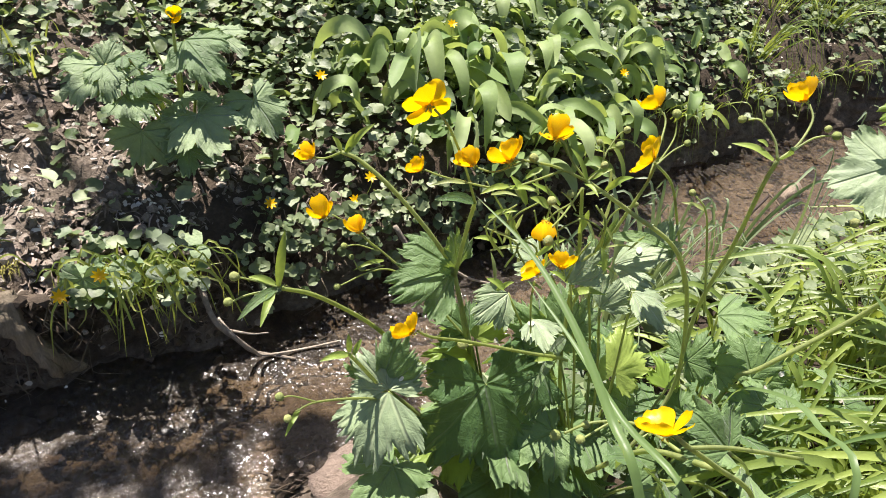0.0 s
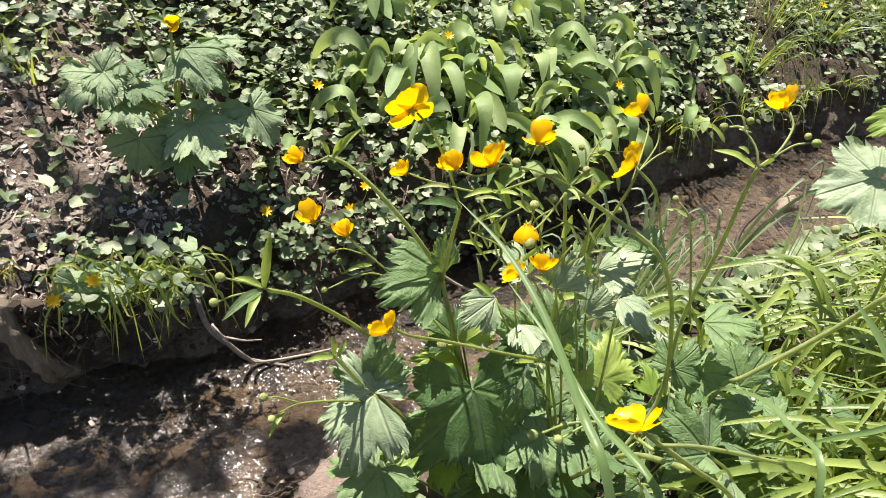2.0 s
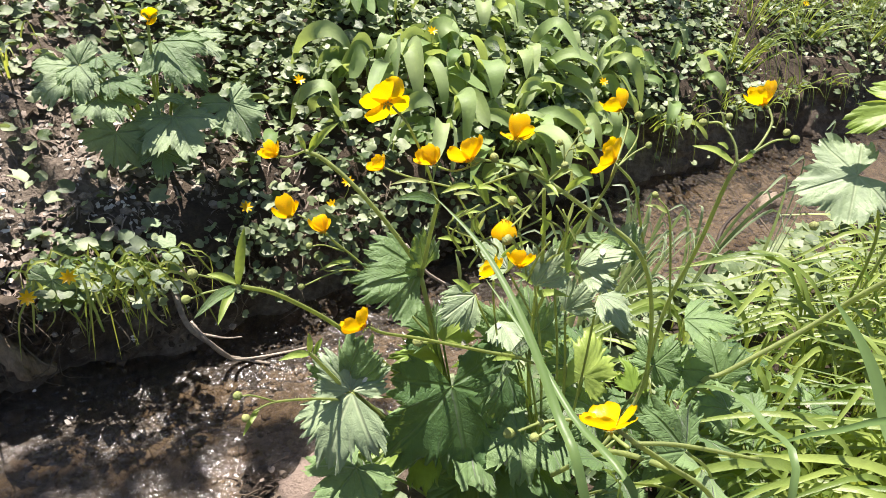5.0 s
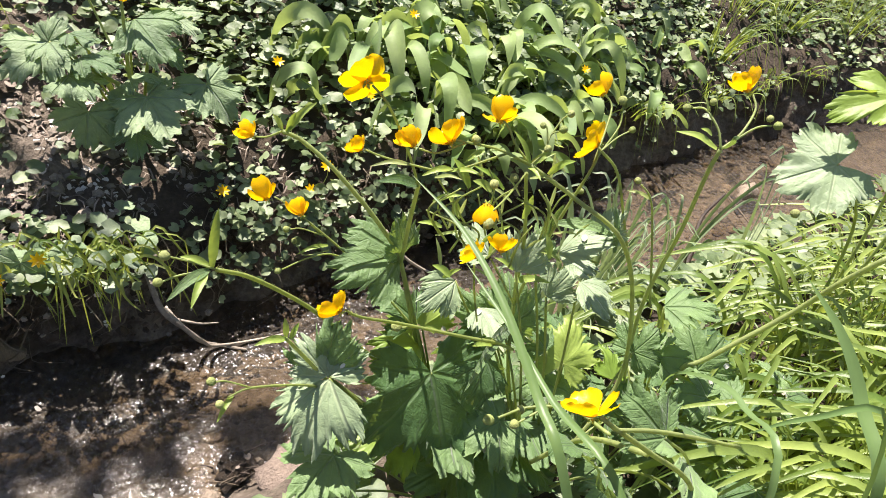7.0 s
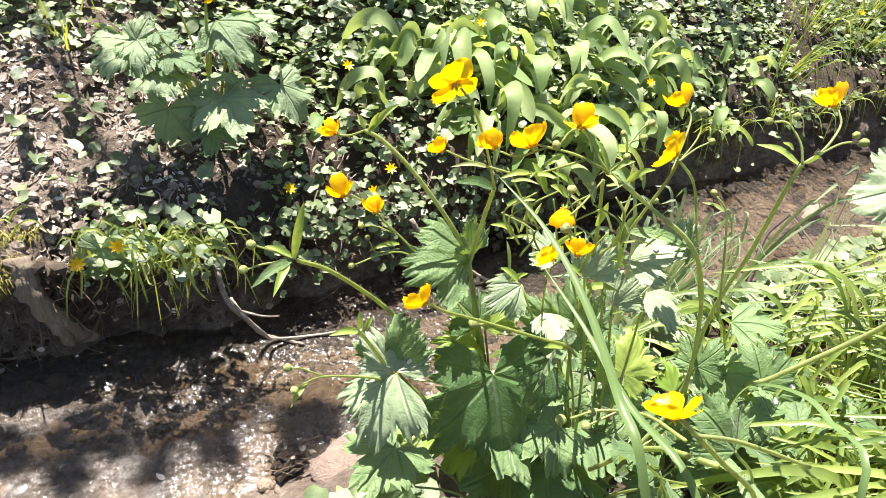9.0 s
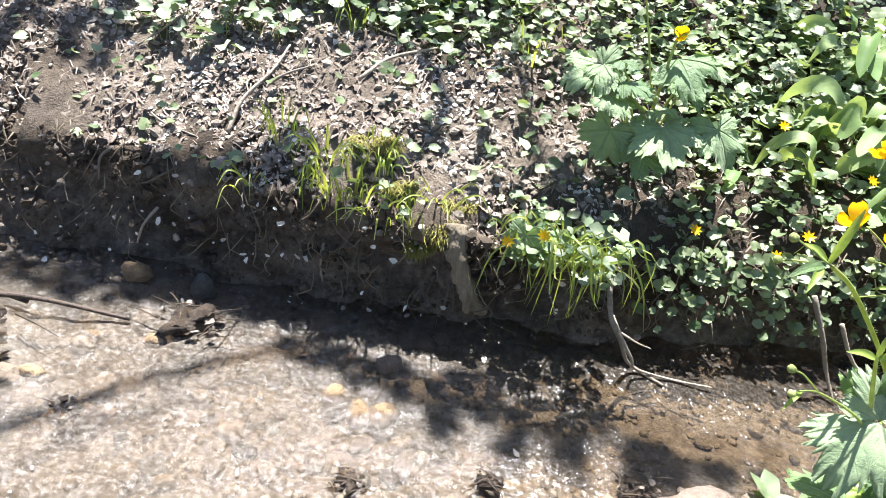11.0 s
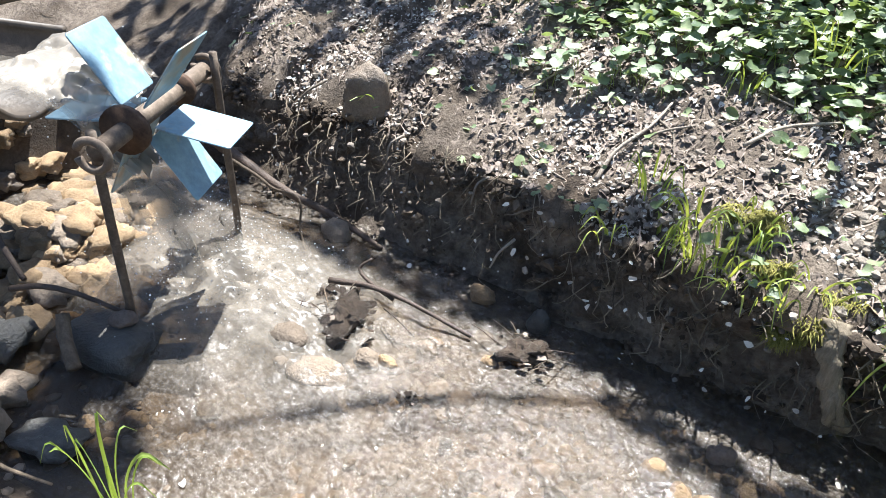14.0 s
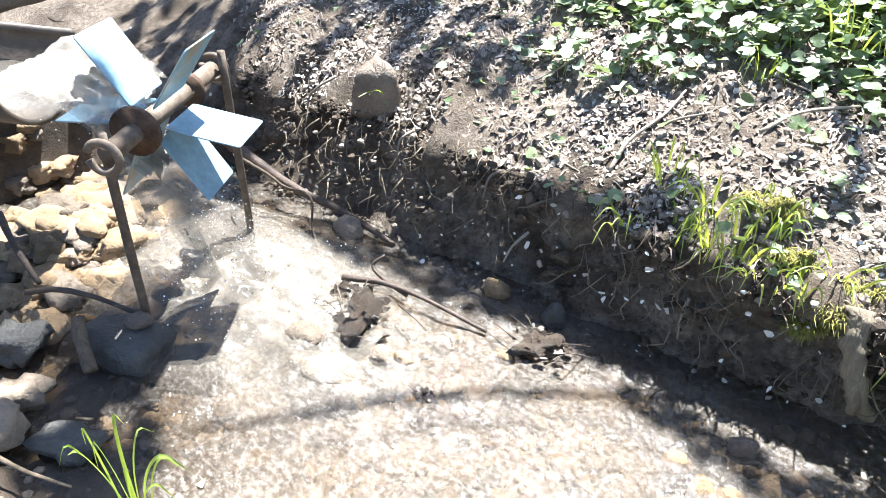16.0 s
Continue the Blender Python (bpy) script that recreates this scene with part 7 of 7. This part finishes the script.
def ring(s, centre, axis, radius, thick, turns=1.0, n=22, start=0.0, rise=0.0):
    a, c, u = frame_of(axis)
    pts = [Vector(centre) + c * (radius * math.cos(start + 6.283 * turns * k / n)) + u * (radius * math.sin(start + 6.283 * turns * k / n)) + a * (rise * k / n) for k in range(n + 1)]
    return tube(s, pts, thick, thick, 8, 1, smooth_path=False)


def box(s, centre, x, y, z):
    """A bevelled plate: three half-axes."""
    verts, faces = [], []
    for sz, k in ((-1, 0.92), (-0.6, 1.0), (0.6, 1.0), (1, 0.92)):
        for sx, sy in ((-1, -0.94), (-0.94, -1), (0.94, -1), (1, -0.94), (1, 0.94), (0.94, 1), (-0.94, 1), (-1, 0.94)):
            e = 1 - (1 - k) * 0.25
            verts.append(Vector(centre) + x * (sx * e) + y * (sy * e) + z * sz)
    for r in range(3):
        for k in range(8):
            a, b = r * 8 + k, r * 8 + (k + 1) % 8
            faces.append((a, b, b + 8, a + 8))
    faces += [tuple(range(8))[::-1], tuple(24 + k for k in range(8))]
    return s.add(verts, faces)


def water_wheel():
    base = Vector((-1.27, 0.42, 0.0))
    t = thing("water_wheel", base, "small homemade water wheel with pale blue blades on rusty iron posts", "water wheel")
    for k in range(6):
        w = radians((121, 53, -10, -58, -118, 183)[k])
        r = RADIAL * math.cos(w) + Vector((0, 0, math.sin(w)))
        n = AXLE.cross(r)
        s = Shape()
        box(s, WHEEL + r * 0.094 + AXLE * 0.034, r * 0.062, AXLE * 0.052, n * 0.0016)
        part("blade", s, M_BLUE, t, "pale blue painted sheet-metal blade", smooth=False)
    s = Shape()
    tube(s, [WHEEL - AXLE * 0.125, WHEEL + AXLE * 0.235], 0.0155, 0.0155, 16, 1)
    part("axle", s, M_RUST, t, "rusty iron tube axle")
    s = Shape()
    tube(s, [WHEEL - AXLE * 0.050, WHEEL - AXLE * 0.038], 0.040, 0.040, 20, 1)
    part("hub", s, M_DARKRUST, t, "dark rusty hub disc")
    s = Shape()
    tube(s, [WHEEL + AXLE * 0.128, WHEEL + AXLE * 0.140], 0.030, 0.030, 20, 1)
    part("hub", s, M_DARKRUST, t, "dark rusty hub disc")
    for at, start in ((WHEEL - AXLE * 0.135, 0.4), (WHEEL + AXLE * 0.245, 0.9)):
        s = Shape()
        ring(s, at, AXLE, 0.024, 0.0065, 0.9, 20, start)
        part("hook", s, M_RUST, t, "rusty bent iron eye holding the axle")
    for foot, top in (((-1.234, 0.284, -0.05), (-1.200, 0.288, 0.41)), ((-1.34, 0.595, -0.05), (-1.342, 0.597, 0.425))):
        s = Shape()
        f, p = Vector(foot), Vector(top)
        tube(s, [f, f.lerp(p, 0.33) + Vector((0.003, 0, 0)), f.lerp(p, 0.66), p], 0.0075, 0.0075, 10, 3, 0.05, 3)
        part("post", s, M_RUST, t, "rusty reinforcing-bar post")


water_wheel()


def flume():
    """An open half-pipe that brings the water."""
    mouth = Vector((-1.537, 0.348, 0.436))
    a, c, u = RADIAL, AXLE, Vector((0, 0, 1))
    far = mouth - a * 1.6 + Vector((0, 0, 0.05))
    t = thing("flume", (mouth.x - 0.05, mouth.y, mouth.z - 0.125), "weathered brown half-pipe flume pouring water onto the wheel", "flume")
    s = Shape()
    verts, faces = [], []
    n = 18
    for k in range(n + 1):
        w = math.pi * (1 + k / n)
        for p, r in ((far, 0.125), (mouth, 0.125), (mouth - a * 0.002, 0.115), (far, 0.115)):
            verts.append(p + c * (r * math.cos(w)) + u * (r * math.sin(w)))
    for k in range(n):
        for q in range(4):
            p, o = k * 4 + q, k * 4 + (q + 1) % 4
            faces.append((p, o, o + 4, p + 4))
    faces += [(0, 1, 2, 3), tuple(n * 4 + q for q in (3, 2, 1, 0))]
    s.add(verts, faces)
    part("channel", s, M_PIPE, t)
    s = Shape()
    for side in (-1, 1):
        tube(s, [far + c * side * 0.12, mouth + c * side * 0.12], 0.008, 0.008, 8, 3)
    part("rim", s, M_PIPE, t)
    return mouth, a, c, u


PIPE = flume()


# ---- white water ----
def foam_material():
    m, t, p, out = shader("foaming_water")
    p.inputs["Base Color"].default_value = (0.28, 0.25, 0.205, 1)
    p.inputs["Roughness"].default_value = 0.3
    clear = t.nodes.new("ShaderNodeBsdfTransparent")
    mx = t.nodes.new("ShaderNodeMixShader")
    at = t.nodes.new("ShaderNodeAttribute")
    at.attribute_name = "froth"
    add = t.nodes.new("ShaderNodeMath")
    add.operation = "MULTIPLY_ADD"
    add.inputs[1].default_value = 0.5
    n = noise_out(t, 17, 4, 0.55)
    t.links.new(n, add.inputs[0])
    t.links.new(at.outputs["Fac"], add.inputs[2])
    part_of = t.nodes.new("ShaderNodeMath")
    part_of.operation = "MULTIPLY"
    part_of.inputs[1].default_value = 0.6
    t.links.new(add.outputs[0], part_of.inputs[0])
    f = ramp(t, part_of.outputs[0], [(0.085, (0, 0, 0)), (0.33, (0.18, 0.18, 0.18)), (0.62, (0.52, 0.52, 0.52)), (0.95, (0.92, 0.92, 0.92))])
    t.links.new(f, mx.inputs[0])
    t.links.new(clear.outputs[0], mx.inputs[1])
    t.links.new(p.outputs[0], mx.inputs[2])
    t.links.new(mx.outputs[0], out.inputs["Surface"])
    bump(t, n, 0.4, 0.01, p)
    return m


M_FOAM = foam_material()


def foam():
    verts, froth = [], []
    nx, ny = 250, 150
    for i in range(nx):
        x = -1.62 + 0.95 * i / (nx - 1)
        for j in range(ny):
            y = 0.22 + 0.54 * j / (ny - 1)
            c = churn(x, y)
            z = wave(x, y) + 0.005 + 0.012 * c + 0.004 * c * noise.noise(Vector((x * 60, y * 60, 5)))
            verts.append((x, y, z))
            froth.append(1.25 * c**0.6 - 0.42)
    faces = [(i * ny + j, (i + 1) * ny + j, (i + 1) * ny + j + 1, i * ny + j + 1) for i in range(nx - 1) for j in range(ny - 1)]
    ob = lone("foam", Shape().add(verts, faces), M_FOAM, (0, 0, 0), "white foaming water below the wheel", "foam", kind="stuff")
    ob.data.attributes.new("froth", "FLOAT", "POINT").data.foreach_set("value", froth)
    # the falling sheet from the pipe over the blades
    mouth, a, c, u = PIPE
    verts, froth = [], []
    n, m = 70, 26
    for i in range(n):
        f = i / (n - 1)
        for j in range(m):
            k = -1 + 2 * j / (m - 1)
            fall = 1.4 * max(0, f - 0.70) ** 2
            p = mouth - a * 0.55 + a * (0.80 * f) + c * (k * (0.098 - 0.015 * f)) - u * (0.055 - 0.006 * k * k + fall)
            turn = ease((f - 0.66) / 0.34)
            p = p - c * (0.055 * turn) + u * (0.045 * turn * (1 - 0.4 * turn))
            wild = 1 + 3.0 * ease((f - 0.66) / 0.3)
            p = p + Vector((0.3, -0.3, 1)) * (wild * (0.010 * noise.noise(Vector((f * 9, k * 3, 2))) + 0.007 * noise.noise(Vector((f * 26, k * 9, 2)))))
            verts.append(p)
            froth.append(0.28 + 0.95 * f**3 - 0.15 * abs(k) ** 4)
    faces = [(i * m + j, (i + 1) * m + j, (i + 1) * m + j + 1, i * m + j + 1) for i in range(n - 1) for j in range(m - 1)]
    ob = lone("pouring_water", Shape().add(verts, faces), M_FOAM, tuple(mouth), "white sheet of water pouring from the pipe onto the blades", "water", kind="stuff")
    ob.data.attributes.new("froth", "FLOAT", "POINT").data.foreach_set("value", froth)
    # the gush that fills the space between the two blades it strikes
    verts, froth = [], []
    n, m = 54, 30
    for i in range(n):
        f = i / (n - 1)
        for j in range(m):
            k = j / (m - 1)
            rad = 0.27 - 0.235 * f
            w = radians(172 - 22 * math.sin(math.pi * min(1, f * 0.62)) - 8 * f)
            jolt = 0.022 * noise.noise(Vector((f * 7, k * 4, 8))) + 0.014 * noise.noise(Vector((f * 19, k * 11, 8)))
            q = WHEEL + (RADIAL * math.cos(w) + Vector((0, 0, math.sin(w)))) * rad + AXLE * (-0.095 + 0.225 * k + 0.05 * (1 - f) * k)
            verts.append(q + Vector((0.4, -0.5, 1.0)) * (jolt * (0.4 + f)))
            froth.append(0.75 + 0.6 * f - 0.8 * (2 * k - 1) ** 6 - 0.5 * max(0, f - 0.9) * 10)
    faces = [(i * m + j, (i + 1) * m + j, (i + 1) * m + j + 1, i * m + j + 1) for i in range(n - 1) for j in range(m - 1)]
    ob = lone("splashing_water", Shape().add(verts, faces), M_FOAM, tuple(WHEEL), "white gush of water striking the wheel's blades", "water", kind="stuff")
    ob.data.attributes.new("froth", "FLOAT", "POINT").data.foreach_set("value", froth)
    # water streaming down from the blades
    verts, faces, froth = [], [], []
    rnd = random.Random(9)
    for (x0, y0, z0), (x1, y1, z1), w in (((-1.36, 0.43, 0.24), (-1.28, 0.47, 0.05), 0.05), ((-1.30, 0.40, 0.25), (-1.24, 0.42, 0.05), 0.03), ((-1.14, 0.43, 0.24), (-1.17, 0.47, 0.05), 0.035), ((-1.45, 0.40, 0.33), (-1.40, 0.42, 0.10), 0.03)):
        base = len(verts)
        for i in range(16):
            f = i / 15
            for j in range(8):
                k = -1 + 2 * j / 7
                o = 0.012 * noise.noise(Vector((f * 4 + x0 * 9, k * 2, 1)))
                verts.append((x0 + (x1 - x0) * f + k * w * (0.6 + 0.6 * f) * 0.8 + o, y0 + (y1 - y0) * f + k * w * 0.55 + o, z0 + (z1 - z0) * f**1.5))
                froth.append(0.62 + 0.30 * f - 0.45 * k * k)
        faces += [(base + i * 8 + j, base + (i + 1) * 8 + j, base + (i + 1) * 8 + j + 1, base + i * 8 + j + 1) for i in range(15) for j in range(7)]
    ob = lone("falling_water", Shape().add(verts, faces), M_FOAM, (-1.27, 0.42, 0.05), "white strands of water falling from the blades", "water", kind="stuff")
    ob.data.attributes.new("froth", "FLOAT", "POINT").data.foreach_set("value", [v for v in froth])
    s = Shape()
    for _ in range(600):
        x, y = rnd.gauss(-1.27, 0.13), rnd.gauss(0.47, 0.09)
        r = rnd.uniform(0.0006, 0.0017)
        z = 0.05 + abs(rnd.gauss(0, 0.05)) * churn(x, y)
        stone(s, (x, y, z), (r, r, r), 0, 0.2, 1, small=True)
    mouth, a, c, u = PIPE
    for _ in range(160):
        p = mouth + a * rnd.gauss(0.10, 0.06) + c * rnd.gauss(0, 0.06) + Vector((0, 0, rnd.gauss(-0.06, 0.04)))
        r = rnd.uniform(0.0006, 0.0018)
        stone(s, p, (r, r, r), 0, 0.2, 1, small=True)
    ob = lone("droplets", s, M_SPRAY, (0, 0, 0), "white droplets thrown up from the foam", "spray", kind="stuff")


def spray_material():
    m, t, p, _ = shader("water_drop")
    p.inputs["Base Color"].default_value = (0.9, 0.92, 0.93, 1)
    p.inputs["Roughness"].default_value = 0.08
    p.inputs["Transmission Weight"].default_value = 0.4
    p.inputs["IOR"].default_value = 1.33
    return m


M_SPRAY = spray_material()
foam()


# ---- logs across the stream above the flume ----
for pts, r in (([(-2.27, 0.25, 0.33), (-2.17, 0.56, 0.385), (-2.07, 0.90, 0.43)], 0.036), ([(-2.55, 0.40, 0.42), (-2.42, 0.70, 0.47), (-2.30, 1.0, 0.50)], 0.045)):
    root(pts, r, r * 0.85, M_PALEROOT, "pale weathered log lying across the stream", "log", 3, "logs", 0.06)


# ---- unseen tree, added to cast dappled shade on the bank and stream ----
def tree():
    rnd = random.Random(77)
    base = Vector((-2.4, 4.2, top_z(-2.4, 4.2) - 0.05))
    t = thing("tree", base, "unseen tree added to cast dappled shade over the stream and bank", "tree")
    s = Shape()
    head = base + Vector((0.3, -0.5, 3.6))
    tube(s, [base, base + Vector((0.05, -0.1, 1.2)), base + Vector((0.15, -0.3, 2.5)), head, head + Vector((0.2, -0.3, 1.5))], 0.13, 0.03, 12, 6, 0.06, 1)
    part("trunk", s, M_DARKWOOD, t)

    # a point at height h that shades the ground at gx, gy
    def over(gx, gy, h):
        return Vector((gx, gy, 0)) + SUN_WAY * (h / SUN_WAY.z)

    limbs = (
        [over(-0.98, 0.20, 2.9), over(-0.70, 0.55, 2.8), over(-0.3, 1.0, 3.0)],
        [over(0.12, 0.72, 3.0), over(-0.1, 0.95, 3.05), over(-0.45, 1.5, 3.3)],
    )
    for k, pts in enumerate(limbs):
        s = Shape()
        tube(s, pts + [pts[-1].lerp(head, 0.6) + Vector((0, 0, 0.15)), head], 0.008, 0.022, 8, 6, 0.08, k)
        part("limb", s, M_DARKWOOD, t)
    s = Shape()
    made = 0
    while made < 620:
        gx, gy = rnd.uniform(-1.8, 1.9), rnd.uniform(0.5, 2.4)
        k = noise.noise(Vector((gx * 4.2, gy * 4.2, 3.3)))
        if gy < 0.95:
            want = 0.6 if -0.22 < gx < 0.22 and 0.62 < gy < 0.77 and k > -0.12 else 0.0
        elif gx < 0.35:
            want = (0.6 if k > 0.02 else 0.04) if gx < -1.0 else (0.45 if k > 0.2 else 0.02) if gx < -0.9 or gx > -0.55 and gy > 1.25 else 0.03
        else:
            want = 0.35 if k > 0.22 else 0.02
        if rnd.random() > want:
            continue
        made += 1
        small_leaf(s, over(gx, gy, rnd.uniform(2.6, 3.6)), (rnd.uniform(-0.6, 0.6), rnd.uniform(-0.6, 0.6), 1), rnd.uniform(0.018, 0.034), rnd)
    # more leaves, added over the water and banks that should lie in shade
    for _ in range(420):
        gx, gy = rnd.uniform(-0.38, 0.36), rnd.uniform(0.60, 0.77)
        rim = 0.685 + 0.55 * max(0.0, -0.02 - gx) ** 1.2 + 0.05 * noise.noise(Vector((gx * 14, gy * 14, 4)))
        if (gy < 0.735 or gx > 0.06) and gy > rim and noise.noise(Vector((gx * 9, gy * 9, 8.1))) > -0.32:
            small_leaf(s, over(gx, gy, rnd.uniform(2.6, 3.6)), (rnd.uniform(-0.6, 0.6), rnd.uniform(-0.6, 0.6), 1), rnd.uniform(0.014, 0.026), rnd)
    for _ in range(330):
        gx, gy = rnd.uniform(-2.65, -1.5), rnd.uniform(0.56, 1.12)
        if gy - 0.62 < 0.10 + 0.75 * (-1.5 - gx):
            small_leaf(s, over(gx, gy, rnd.uniform(2.6, 3.4)), (rnd.uniform(-0.5, 0.5), rnd.uniform(-0.5, 0.5), 1), rnd.uniform(0.024, 0.042), rnd)
    for _ in range(150):
        gx = rnd.uniform(-1.3, -0.5)
        gy = along(FOOT, gx) - rnd.uniform(0.02, 0.085 + 0.045 * ease((-0.75 - gx) / 0.2))
        small_leaf(s, over(gx, gy, rnd.uniform(2.6, 3.4)), (rnd.uniform(-0.6, 0.6), rnd.uniform(-0.6, 0.6), 1), rnd.uniform(0.014, 0.026), rnd)
    for _ in range(75):
        gx = rnd.uniform(-0.50, -0.14)
        gy = lip_y(gx) - 0.41 * (along(LIP, gx) + 0.04) - rnd.uniform(0.03, 0.05 + 0.055 * ease((gx + 0.5) / 0.3))
        small_leaf(s, over(gx, gy, rnd.uniform(2.6, 3.4)), (rnd.uniform(-0.6, 0.6), rnd.uniform(-0.6, 0.6), 1), rnd.uniform(0.014, 0.026), rnd)
    made = 0
    while made < 32:
        gx, gy = rnd.uniform(-2.1, -1.05), rnd.uniform(0.58, 1.15)
        if noise.noise(Vector((gx * 4.2, gy * 4.2, 3.3))) < -0.06:
            continue
        made += 1
        small_leaf(s, over(gx, gy, rnd.uniform(2.6, 3.4)), (rnd.uniform(-0.5, 0.5), rnd.uniform(-0.5, 0.5), 1), rnd.uniform(0.026, 0.046), rnd)
    for _ in range(30):
        small_leaf(s, over(rnd.uniform(-1.20, -0.95), rnd.uniform(0.0, 0.20), rnd.uniform(2.6, 3.4)), (rnd.uniform(-0.5, 0.5), rnd.uniform(-0.5, 0.5), 1), rnd.uniform(0.026, 0.046), rnd)
    part("crown", s, M_COVER, t, "unseen leaves placed to shade parts of the bank and stream")


tree()
